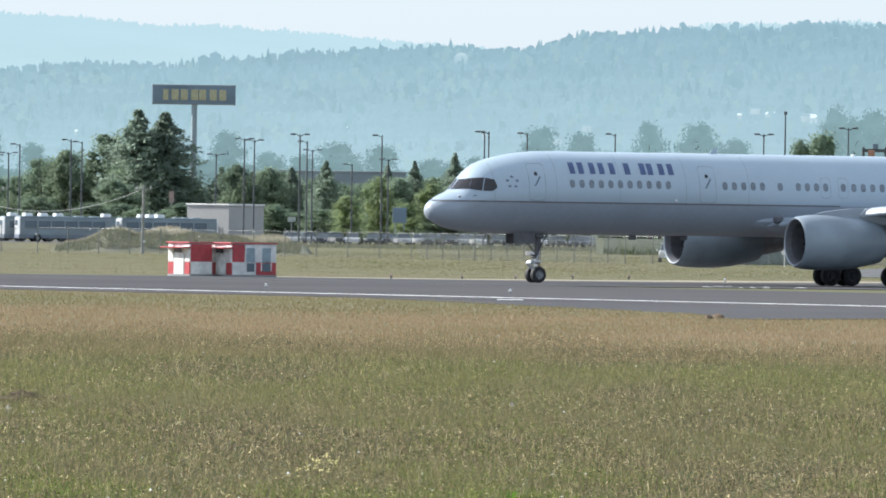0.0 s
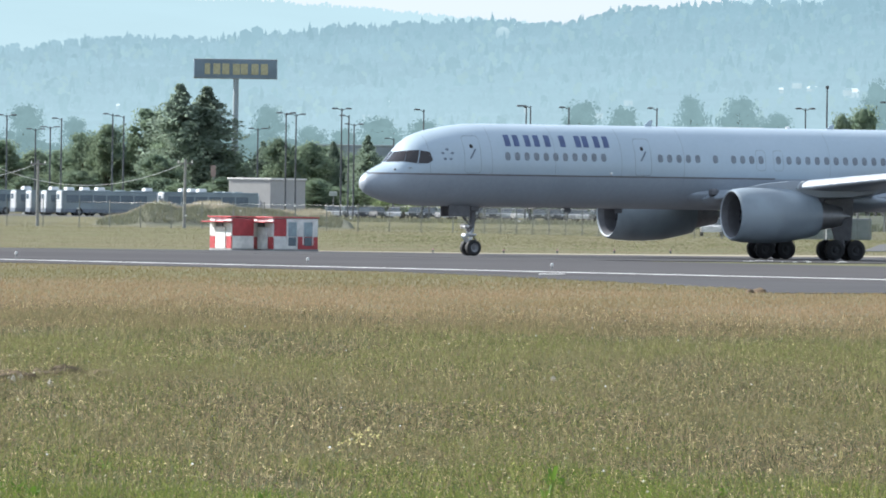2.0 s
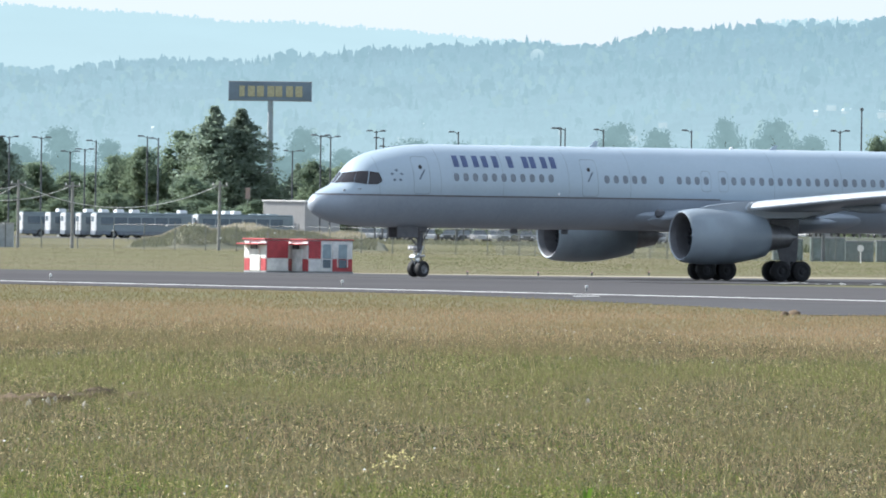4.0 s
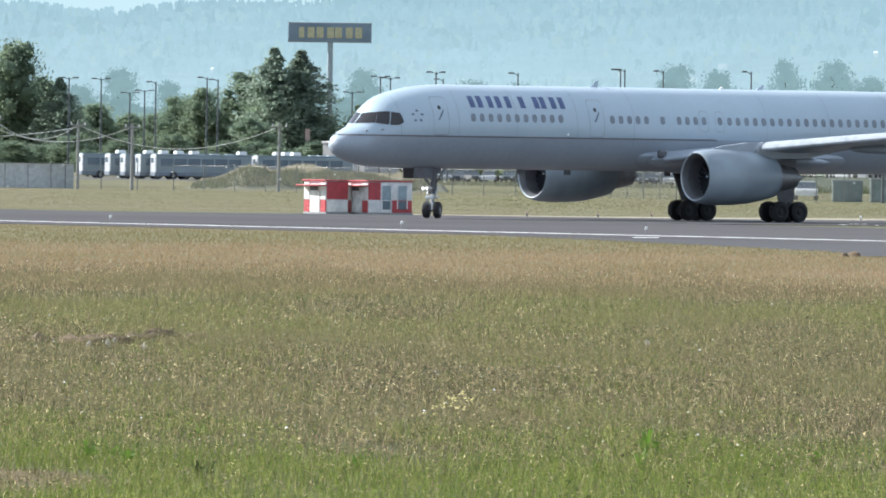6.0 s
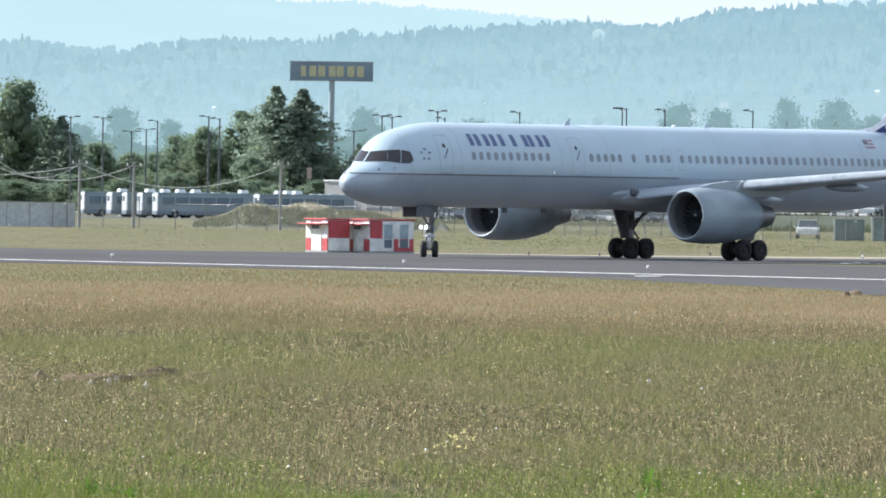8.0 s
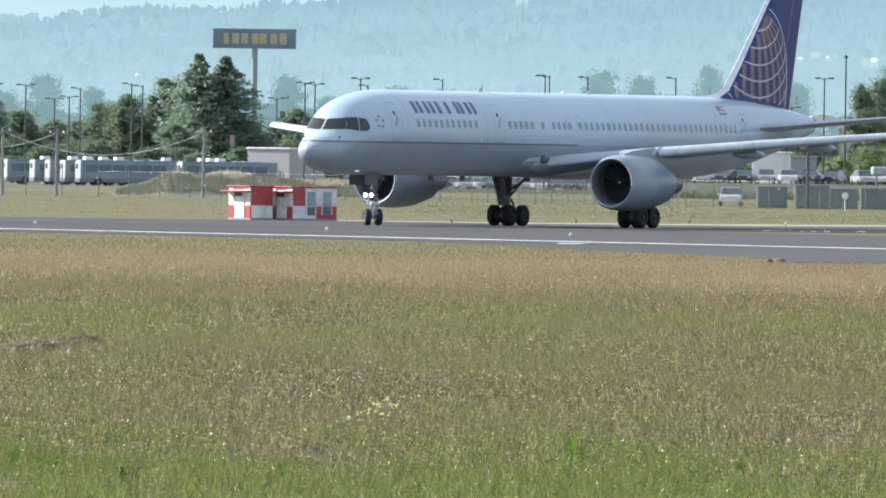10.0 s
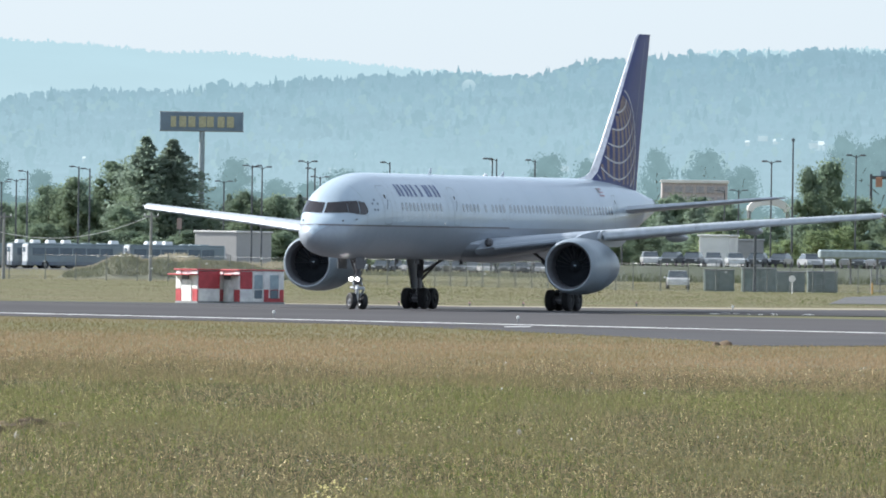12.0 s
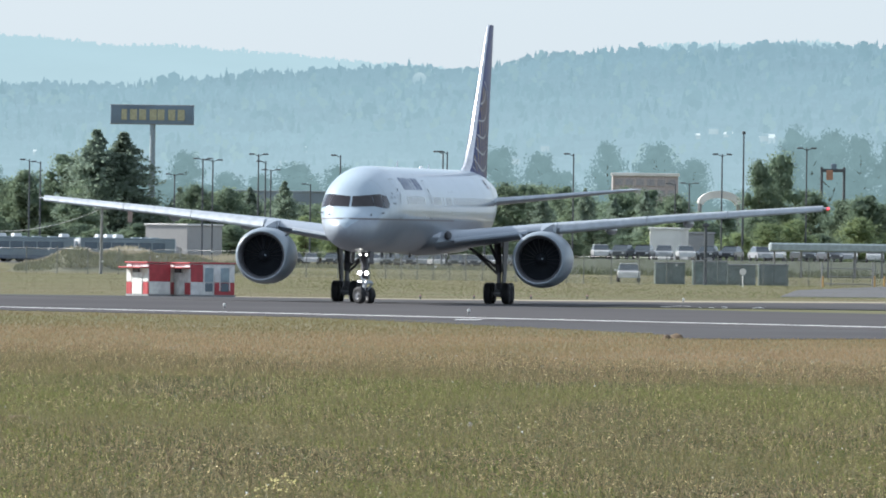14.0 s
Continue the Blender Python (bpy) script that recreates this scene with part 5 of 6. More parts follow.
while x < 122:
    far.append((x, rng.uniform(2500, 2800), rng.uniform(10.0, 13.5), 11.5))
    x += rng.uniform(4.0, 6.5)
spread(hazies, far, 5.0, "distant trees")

# ---- roadside sign, lamps and poles ----
CABLE = mat("bright_aluminium_wire", (0.62, 0.62, 0.60), 0.55, vary=0.1)
STEEL = mat("galvanised_steel", (0.30, 0.30, 0.30), 0.5, 0.5, vary=0.15, fine=3)
POLEDARK = mat("dark_pole", (0.08, 0.088, 0.095), 0.6, vary=0.2, fine=3)
TIMBER = mat("weathered_timber", (0.27, 0.27, 0.255), 0.9, vary=0.25, fine=5, bump=0.2)
SIGNBLUE = mat("sign_blue", (0.165, 0.225, 0.290), 0.5, vary=0.08, scale=0.3)
YELLOW = mat("sign_yellow", (0.44, 0.42, 0.27), 0.5, vary=0.05)
sign = thing("roadside_sign", "tall blue sign with yellow blocks on one pale mast", "sign", pose(-36.3, 2400, 0))
part("mast", Geo().tube((0.1, 0, -0.3), (0.1, 0, 22.2), 0.55, 0.45, 14), mat("mast_paint", (0.27, 0.33, 0.37), 0.6, vary=0.08), sign, "pale round mast")
panel = part("panel", Geo().box((0, 0, 23.4), (13.8, 1.1, 3.1), 0, 0.1, radians(-5)), SIGNBLUE, sign, "blue sign panel")
part("panel_frame", Geo().box((0, 0.1, 21.86), (13.9, 1.2, 0.16), 0, 0.05, radians(-5)).box((0, 0.1, 24.98), (13.9, 1.2, 0.16), 0, 0.05, radians(-5)), STEEL, sign)
x = -5.1
for w, bars in ((0.9, 1), (3.0, 2), (2.6, 2), (3.1, 2)):
    for k in range(bars):
        bx = x + w * ((k + 0.5) / bars)
        part("sign_bar", Geo().box((bx, -0.62 - 0.087 * bx, 23.4), (1.18 if bars > 1 else 0.9, 0.14, 1.8), 0, 0.06, radians(-5)), YELLOW, panel, "yellow bar")
    x += w + 0.35


def lamp_post(h, arms, label):
    t = thing("street_lamp", label, "street lamp")
    part("pole", Geo().tube((0, 0, -0.2), (0, 0, h), 0.115, 0.08, 8), POLEDARK, t)
    for s in arms:
        part("arm", Geo().tube((0, 0, h - 0.25), (s * 0.5, 0, h - 0.02), 0.05, 0.04, 6), POLEDARK, t)
        hd = Geo().box((s * 0.8, 0, h), (0.78, 0.42, 0.16), 0, 0.07, 0, 0.85)
        lamp_top = part("lamp_head", hd, POLEDARK, t)
        part("lens", Geo().box((s * 0.8, 0, h - 0.085), (0.5, 0.3, 0.03), 0, 0.01), PANE, lamp_top, "pale glass lens")
    return t


one = lamp_post(12.0, (-1,), "dark single-armed parking lot lamp post")
two = lamp_post(12.0, (-1, 1), "dark twin-armed parking lot lamp post")
LAMPS = ((-52.4, 11.7, 2, 1700), (-49.6, 10.2, 2, 1720), (-48.0, 10.5, 2, 1725), (-46.0, 11.4, 1, 1700), (-40.0, 12.0, 1, 1700), (-38.8, 11.8, 1, 1704), (-23.8, 10.8, 2, 1760), (-19.7, 12.4, 2, 1700), (-18.6, 12.3, 2, 1706), (-13.2, 13.0, 2, 1700), (-12.5, 12.3, 1, 1720), (-12.0, 11.4, 2, 1740), (-3.6, 13.0, 1, 1700), (-2.9, 10.4, 2, 1740), (8.4, 13.6, 1, 1700), (8.9, 13.6, 1, 1700), (13.4, 13.5, 1, 1700), (23.7, 13.55, 1, 1700), (41.1, 13.75, 2, 1700), (51.0, 14.6, 2, 1700), (36.9, 10.5, 1, 1760), (38.7, 10.6, 2, 1764), (-7.4, 9.9, 1, 1780), (-56.5, 11.8, 2, 1710))
for n, src in ((1, one), (2, two)):
    mine = [pose(x, y, 0) @ Matrix.Diagonal((1, 1, h / 12.0, 1)) for x, h, k, y in LAMPS if k == n]
    tagged(src, group="parking lot lamps")
    for m in mine[1:]:
        copy_thing(src, m)
    src.matrix_basis = mine[0]
single("flagpole", Geo().tube((0, 0, -0.2), (0, 0, 16.2), 0.16, 0.08, 8).lathe(((0, 0.2), (0.3, 0.2), (0.4, 0.0)), (0, 0, 16.1), "z", 8), POLEDARK, "tall bare dark pole", "pole", pose(43.6, 1700, 0))


def utility_pole(x, y, h, lean):
    t = thing("utility_pole", "weathered timber utility pole with a crossarm", "utility pole", pose(x, y, 0, 0, lean, 0), "utility poles")
    part("pole", Geo().tube((0, 0, -0.3), (0, 0, h), 0.14, 0.10, 8), TIMBER, t)
    part("crossarm", Geo().box((0, 0, h - 0.35), (1.3, 0.12, 0.12), 0, 0.02), TIMBER, t)
    for d in (-0.55, 0.0, 0.55):
        part("insulator", Geo().tube((d, 0, h - 0.29), (d, 0, h - 0.08), 0.05, 0.03, 8), LINE, t)


POLES = ((-45.0, 1177, 5.9, 0.5), (-38.1, 1177, 5.5, 0), (-33.7, 1177, 5.4, 0), (-21.8, 1177, 5.6, 0.4))
for p in POLES:
    utility_pole(*p)
for (x0, z0), (x1, z1), sag in (((-52.0, 5.7), (-45.0, 5.6), 0.8), ((-45.0, 5.6), (-38.1, 5.2), 1.4), ((-38.1, 5.2), (-21.8, 5.3), 1.9), ((-45.0, 4.9), (-33.7, 5.1), 1.2), ((-52, 4.3), (-38.1, 5.0), 0.5)):
    g = Geo()
    pts = [(x0 + (x1 - x0) * k / 24, 1177, z0 + (z1 - z0) * k / 24 - sag * 4 * (k / 24) * (1 - k / 24)) for k in range(25)]
    g.v = [(x, y + 0.03 * math.cos(q), z + 0.03 * math.sin(q)) for x, y, z in pts for q in (0.0, 1.257, 2.513, 3.770, 5.027)]
    g.f = [(5 * k + q, 5 * k + (q + 1) % 5, 5 * k + 5 + (q + 1) % 5, 5 * k + 5 + q) for k in range(24) for q in range(5)]
    g.m = [0] * len(g.f)
    single("overhead_cable", g, CABLE, "sagging grey overhead cable between utility poles", "cable", group="overhead cables")
def board(name, label, x, y, z, w, h, material):
    """A small board on one post."""
    t = thing(name, label, "sign", pose(x, y, 0))
    part("post", Geo().tube((0, 0.06, -0.1), (0, 0.06, z), 0.05, None, 6), STEEL, t)
    part("panel", Geo().box((0, 0, z), (w, 0.06, h), 0, 0.02), material, t)


board("yard_sign", "pale small sign on a post before the trees", -14.5, 1752, 3.0, 0.95, 0.55, mat("sign_pale", (0.46, 0.50, 0.44), 0.6))
board("rusty_sign", "rust-brown upright board between the trees", -29.8, 1800, 5.6, 0.6, 1.4, mat("sign_rust", (0.36, 0.27, 0.24), 0.7))
single("yard_pole", Geo().tube((0, 0, -0.2), (0, 0, 4.7), 0.13, 0.1, 8).box((0, 0, 4.5), (0.5, 0.2, 0.2), 0, 0.03), POLEDARK, "dark steel yard pole beside the fence", "pole", pose(25.2, 1090, 0))

# ---- fence ----
POSTGREY = mat("weathered_post", (0.17, 0.18, 0.165), 0.7, vary=0.2, fine=3)
WIRE = mat("fence_wire", (0.36, 0.37, 0.37), 0.5, 0.5, vary=0.15, fine=2)
mesh_wires = Geo()
fence = thing("chain_link_fence", "grey chain-link airfield fence with steel posts", "fence")
FENCE = ((-62, 1168), (-30, 1165), (0, 1140), (16, 1085), (24, 1072), (42, 1110), (62, 1140))
post = Geo().tube((0, 0, -0.2), (0, 0, 2.15), 0.045, 0.04, 7).lathe(((0, 0.06), (0.06, 0.05), (0.08, 0)), (0, 0, 2.14), "z", 7).mesh("fence_post", POSTGREY)
for (x0, y0), (x1, y1) in zip(FENCE, FENCE[1:]):
    n = max(2, round(math.hypot(x1 - x0, (y1 - y0) * 0.6) / 2.9))
    for i in range(n):
        u = i / n
        part("fence_post", post, None, fence, m=pose(x0 + (x1 - x0) * u, y0 + (y1 - y0) * u, 0))
    run = Vector((x1 - x0, y1 - y0, 0))
    length = math.hypot(run.x, run.y * 0.6)
    for k in range(int(length / 0.2)):
        for sg in (-1, 1):
            a, b = ((k + 0.5 - sg * 4.5) * 0.2 / length, (k + 0.5 + sg * 4.5) * 0.2 / length)
            z0, z1 = 0.05, 2.0
            if min(a, b) < 0 or max(a, b) > 1:
                continue
            p, q = Vector((x0, y0, z0)) + run * a, Vector((x0, y0, z1)) + run * b
            d = Vector((0.006, 0, 0))
            mesh_wires.add([p - d, p + d, q + d, q - d], [(0, 1, 2, 3)])
    part("top_rail", Geo().tube((x0, y0, 2.03), (x1, y1, 2.03), 0.012, None, 6), STEEL, fence)
wires = bpy.data.meshes.new("link_mesh")
wires.from_pydata(mesh_wires.v, [], mesh_wires.f)
wires.materials.append(WIRE)
tagged(part("link_mesh", wires, None, fence, "chain-link wire mesh"), kind="stuff")
# Glints along the fence, imitated by small added white boxes.
for i in range(0, 30, 2):
    u = (i + 0.5) / 30
    x = -40 + 66 * u
    y = float(np.interp(x, [p[0] for p in FENCE], [p[1] for p in FENCE])) - 0.1
    z = (1.96, 1.05, 1.5)[i // 2 % 3]
    part("glint_speck", Geo().box((x, y, z), (0.16, 0.03, 0.13), 0, 0.01), LINE, fence, "small white speck for a glint on the fence")

# ---- earth mound ----
MOUND = mat("weedy_earth", (0.185, 0.18, 0.135), 0.95, vary=0.3, scale=0.3, fine=2.5, second=(0.155, 0.16, 0.115), bump=0.2, gloss=0.1)
g = Geo()
nx, ny = 60, 14
for j in range(ny):
    for i in range(nx):
        u, w = i / (nx - 1), j / (ny - 1)
        h = 2.45 * min(1, 3.2 * u) * (1 - u) ** 0.35 * math.sin(math.pi * w) ** 0.6 * (0.85 + 0.5 * noise.noise(Vector((u * 9, w * 3, 0.3))))
        g.v.append((-31.5 + 23 * u, 1238 + 34 * w, max(-0.1, h - 0.06)))
g.f = [(j * nx + i, j * nx + i + 1, (j + 1) * nx + i + 1, (j + 1) * nx + i) for j in range(ny - 1) for i in range(nx - 1)]
g.m = [0] * len(g.f)
single("earth_mound", g, MOUND, "low earth mound grown over with dry weeds", "mound", kind="structure")



def weeds(name, count, box, height, width, material, label, seed, base=None):
    """Upright weeds, one blade each, over a patch; base gives the ground's height."""
    r = random.Random(seed)
    g = Geo()
    for _ in range(count):
        x, y = r.uniform(box[0], box[1]), r.uniform(box[2], box[3])
        z = base(x, y) if base else 0.0
        h, w, a = height * r.uniform(0.4, 1.2), width * r.uniform(0.5, 1.3), r.uniform(0, math.pi)
        dx, dy = math.cos(a) * w, math.sin(a) * w
        g.add([(x - dx, y - dy, z - 0.05), (x + dx, y + dy, z - 0.05), (x + r.uniform(-0.3, 0.3) * h, y, z + h)], [(0, 1, 2)])
    me = bpy.data.meshes.new(name)
    me.from_pydata(g.v, [], g.f)
    me.materials.append(material)
    return single(name, me, material, label, "weeds", kind="stuff")


def mound_top(x, y):
    u, w = (x + 31.5) / 23, (y - 1238) / 34
    if not (0 < u < 1 and 0 < w < 1):
        return 0.0
    return max(0.0, 2.45 * min(1, 3.2 * u) * (1 - u) ** 0.35 * math.sin(math.pi * w) ** 0.6 * (0.85 + 0.5 * noise.noise(Vector((u * 9, w * 3, 0.3)))) - 0.06)


PALEWEED = blades("pale_weeds", ((0.54, 0.48, 0.38), (0.44, 0.39, 0.29), (0.30, 0.29, 0.19)), (0.40, 0.36, 0.26), (0.3, 0.1, 1.0))
DARKWEED = blades("rough_weeds", ((0.16, 0.175, 0.115), (0.20, 0.20, 0.13), (0.13, 0.145, 0.095)), (0.185, 0.18, 0.12), (0.2, 0.05, 1.0))
weeds("mound_brush", 9000, (-30.5, -9.5, 1239, 1252), 0.3, 0.06, DARKWEED, "grey-green brush on the flank of the mound", 13, mound_top)
weeds("mound_weeds", 5000, (-30.0, -10.5, 1250, 1260), 0.4, 0.05, PALEWEED, "pale dry weeds on the earth mound", 14, mound_top)
weeds("verge_weeds", 9000, (-24, 22, 1560, 1620), 0.45, 0.10, DARKWEED, "rough green weeds before the car lot", 15)

# ---- buses ----
BUSWHITE = mat("bus_white", (0.62, 0.64, 0.65), 0.4, vary=0.06, scale=0.4, coat=0.2)
BUSSIDE = mat("bus_side", (0.235, 0.285, 0.300), 0.45, vary=0.08, scale=0.4)
BUSDARK = mat("bus_window", (0.075, 0.092, 0.105), 0.15)
BUSGLASS = mat("bus_tinted_glass", (0.12, 0.155, 0.185), 0.25)
BUSGREY = mat("bus_skirt", (0.16, 0.19, 0.23), 0.5, vary=0.1)


def bus():
    t = thing("shuttle_bus", "grey and white shuttle bus parked in a row", "bus")
    part("body", Geo().box((0, 0, 1.6), (11.5, 2.5, 2.4), 0, 0.14), BUSSIDE, t, "grey bus sides")
    part("roof", Geo().box((0, 0, 2.84), (11.4, 2.4, 0.2), 0, 0.09), BUSSIDE, t, "grey roof")
    # White ends against grey sides: sunlit and shaded faces put into the paint.
    for s in (-1, 1):
        part("sunlit_end", Geo().box((s * 5.68, 0, 1.6), (0.2, 2.52, 2.42), 0, 0.09), BUSWHITE, t, "bus end, white for the sun on it")
    part("skirt", Geo().box((0, 0, 0.62), (11.64, 2.54, 0.5), 0, 0.06), BUSGREY, t, "grey lower skirt")
    for s in (-1, 1):
        for i in range(6):
            part("side_window", Geo().box((-4.4 + 1.62 * i, s * 1.25, 1.98), (1.46, 0.06, 0.86), 0, 0.02), BUSGLASS, t)
        part("end_window", Geo().box((s * 5.8, 0.2, 2.2), (0.06, 1.2, 0.6), 0, 0.02), BUSGLASS, t)
        for lx in (-0.95, 0.95) if s > 0 else ():
            part("tail_lamp", Geo().box((s * 5.81, lx, 0.95), (0.06, 0.2, 0.26), 0, 0.02), FLAGRED, t)
        for x in (-3.6, 3.4):
            wh = part("wheel", Geo().lathe(((-0.14, 0.2), (-0.14, 0.42), (-0.08, 0.48), (0.08, 0.48), (0.14, 0.42), (0.14, 0.2)), (x, s * 1.14, 0.48), "y", 16), RUBBER, t)
            part("rim", Geo().lathe(((s * 0.10, 0.24), (s * 0.12, 0.2), (s * 0.06, 0.12), (s * 0.13, 0.06), (s * 0.13, 0.0)), (x, s * 1.14, 0.48), "y", 12), STEEL, wh, "grey steel rim")
    part("roof_unit", Geo().box((-0.9, 0, 3.12), (1.0, 1.6, 0.46), 0, 0.1, 0, 0.9), BUSWHITE, t, "white roof air conditioner")
    part("roof_hatch", Geo().box((3.4, 0, 2.98), (1.1, 1.4, 0.14), 0, 0.05, 0, 0.9), BUSSIDE, t)
    return t


TURN = 15.0
DIR = Vector((math.cos(radians(TURN)), math.sin(radians(TURN))))
LAT = Vector((-DIR.y, DIR.x))
b0, k = None, 0
for cx, cy in [(-45.5 - 1.85 * i, 1680 + 2.75 * i) for i in range(4)] + [(-54.4, 1693), (-33.8, 1684), (-34.9, 1687.2), (-36.0, 1690.4), (-40.2, 1690)]:
    c = Vector((cx, cy)) + DIR * 5.9 + LAT * 1.27
    m = pose(c.x, c.y, 0, 0, 0, TURN)
    if b0 is None:
        b0 = bus()
        b0.matrix_basis = m
        tagged(b0, group="parked shuttle buses")
    else:
        copy_thing(b0, m)

# ---- buildings ----
PALE = mat("pale_wall", (0.40, 0.39, 0.37), 0.8, vary=0.08, scale=0.2, fine=2, second=(0.37, 0.36, 0.345))
DIMWALL = mat("grey_wall", (0.30, 0.31, 0.32), 0.8, vary=0.1, scale=0.3, fine=2)
WHITEWALL = mat("white_wall", (0.78, 0.76, 0.72), 0.75, vary=0.06, scale=0.3)
REDROOF = mat("brown_roof", (0.42, 0.36, 0.32), 0.8, vary=0.15)
BRICKY = mat("brown_wall", (0.50, 0.44, 0.42), 0.8, vary=0.12, fine=2)
# Pale for glass: haze before the far windows is put into its colour.
HAZYGLASS = mat("hazy_glass", (0.36, 0.35, 0.36), 0.3)
SCREEN = mat("screen_grey", (0.45, 0.475, 0.475), 0.8, vary=0.12, fine=2)
TEAL = mat("green_grey_steel", (0.16, 0.20, 0.19), 0.6, vary=0.15, fine=2)


def shed(name, x, y, sx, sy, h, wall, roof, label, turn=0.0, door=True, ridge=0.0):
    t = thing(name, label, "building", pose(x, y, 0, 0, 0, turn))
    w = part("wall", Geo().box((0, 0, h / 2 - 0.1), (sx, sy, h), 0, 0.04), wall, t)
    if ridge:
        part("roof", Geo().add([(-sx / 2 - 0.3, -sy / 2 - 0.3, h - 0.1), (sx / 2 + 0.3, -sy / 2 - 0.3, h - 0.1), (sx / 2 + 0.3, sy / 2 + 0.3, h - 0.1), (-sx / 2 - 0.3, sy / 2 + 0.3, h - 0.1), (-sx / 2 - 0.3, 0, h + ridge), (sx / 2 + 0.3, 0, h + ridge)], [(0, 1, 5, 4), (2, 3, 4, 5), (0, 4, 3), (1, 2, 5), (0, 3, 2, 1)]), roof, t, smooth=False)
    else:
        part("roof", Geo().box((0, 0, h), (sx + 0.3, sy + 0.3, 0.22), 0, 0.05), roof, t)
    if door:
        dr = part("door", Geo().box((sx * 0.2, -sy / 2 - 0.03, 1.02), (0.95, 0.08, 2.05), 0, 0.02), DIMWALL, t)
        part("handle", Geo().box((sx * 0.2 + 0.35, -sy / 2 - 0.1, 1.02), (0.12, 0.06, 0.04), 0, 0.01), STEEL, dr)
        for i in range(max(1, int(sx / 3))):
            pane = part("window", Geo().box((-sx * 0.38 + 1.6 * i, -sy / 2 - 0.03, 1.7), (1.0, 0.08, 0.9), 0, 0.02), BUSDARK, t)
            part("sill", Geo().box((-sx * 0.38 + 1.6 * i, -sy / 2 - 0.06, 1.22), (1.1, 0.14, 0.06), 0, 0.02), WHITEWALL, pane)
    return t


shed("utility_building", -22.4, 1745, 6.2, 7.2, 4.65, PALE, WHITEWALL, "grey flat-roofed utility building with a pale roof edge", -35, True)
shed("warehouse", -10.2, 2062, 18.6, 22.0, 9.9, mat("warehouse_wall", (0.25, 0.30, 0.34), 0.7, vary=0.1, scale=0.2), mat("warehouse_roof", (0.38, 0.44, 0.47), 0.6, vary=0.08, scale=0.2), "long blue-grey warehouse behind the trees", 0, False)
shed("white_building", 30.9, 1500, 3.2, 4, 4.7, WHITEWALL, WHITEWALL, "bright white block behind the fence", -14, False)
shed("grey_building", 34.2, 1508, 3.0, 4, 4.3, DIMWALL, DIMWALL, "grey block beside the white building", 0, False)
brown = shed("brown_building", 43.4, 2300, 10.4, 8, 14.2, BRICKY, REDROOF, "brown building with a pale roof edge among trees", 0, False)
for j in range(2):
    for i in range(6):
        win = part("window", Geo().box((-4.2 + 1.68 * i, -4.03, 12.9 - 1.7 * j), (1.2, 0.08, 1.0), 0, 0.02), HAZYGLASS, brown)
        part("window_frame", Geo().box((-4.2 + 1.68 * i, -4.05, 12.34 - 1.7 * j), (1.36, 0.12, 0.12), 0, 0.02), REDROOF, win, "pale sill")
part("fascia", Geo().box((0, -4.2, 14.15), (10.8, 0.2, 0.5), 0, 0.05), WHITEWALL, brown, "white roof fascia")
hall = thing("arched_canopy", "white arched canopy rising over the trees", "canopy", pose(50.4, 2100, 0))
g = Geo()
for k in range(13):
    a = math.pi * k / 12
    for y in (-4, 4):
        g.v += [(3.1 * math.cos(a), y, 9.2 + 1.8 * math.sin(a)), (2.35 * math.cos(a), y, 8.9 + 1.05 * math.sin(a))]
for k in range(12):
    o = 4 * k
    g.f += [(o, o + 4, o + 6, o + 2), (o + 1, o + 5, o + 7, o + 3), (o, o + 1, o + 5, o + 4), (o + 2, o + 6, o + 7, o + 3)]
g.m = [0] * len(g.f)
part("vault", g, WHITEWALL, hall, "white vault")
for x in (-2.8, 2.8):
    for y in (-3.8, 3.8):
        part("column", Geo().tube((x, y, -0.2), (x, y, 9.1), 0.2, None, 8), STEEL, hall)
CANOPY = mat("pale_steel_roof", (0.36, 0.42, 0.43), 0.5, vary=0.1, fine=2)
can = thing("long_canopy", "long low grey canopy over parked cars", "canopy", pose(45.5, 1400, 0))
part("roof", Geo().box((0, 0, 2.95), (14.0, 5, 0.85), 0, 0.15), CANOPY, can, "pale blue-grey metal roof")
for i in range(6):
    part("column", Geo().tube((-6.5 + 2.6 * i, 0, -0.1), (-6.5 + 2.6 * i, 0, 2.6), 0.1, None, 8), STEEL, can)
gan = thing("orange_sign_frame", "dark twin-post frame with an orange panel", "sign", pose(70.0, 2200, 0))
for x in (-1.7, 1.7):
    part("post", Geo().tube((x, 0, -0.2), (x, 0, 15.2), 0.25, 0.2, 8), POLEDARK, gan)
part("beam", Geo().box((0, 0, 14.7), (3.8, 0.4, 0.5), 0, 0.05), POLEDARK, gan)
part("panel", Geo().box((-0.5, -0.3, 14.0), (1.0, 0.2, 1.5), 0, 0.05), mat("sign_orange", (0.42, 0.22, 0.14), 0.6), gan, "orange panel")
part("topper", Geo().box((0.1, -0.2, 15.3), (0.9, 0.3, 0.9), 0, 0.1), SIGNBLUE, gan, "blue topper")
single("blue_sign", Geo().box((0, 0, 3.7), (1.7, 0.15, 1.9), 0, 0.04).tube((-0.5, 0.1, -0.1), (-0.5, 0.1, 3.0), 0.06, None, 6).tube((0.5, 0.1, -0.1), (0.5, 0.1, 3.0), 0.06, None, 6), SIGNBLUE, "small blue sign on two posts before the trees", "sign", pose(-1.5, 1782, 0))
cab = Geo().box((0, 0, 0.8), (2.3, 1.6, 1.6), 0, 0.05)
cabinet = thing("equipment_cabinet", "green-grey steel equipment cabinet behind the fence", "cabinet", None, "equipment cabinets")
part("body", cab, TEAL, cabinet)
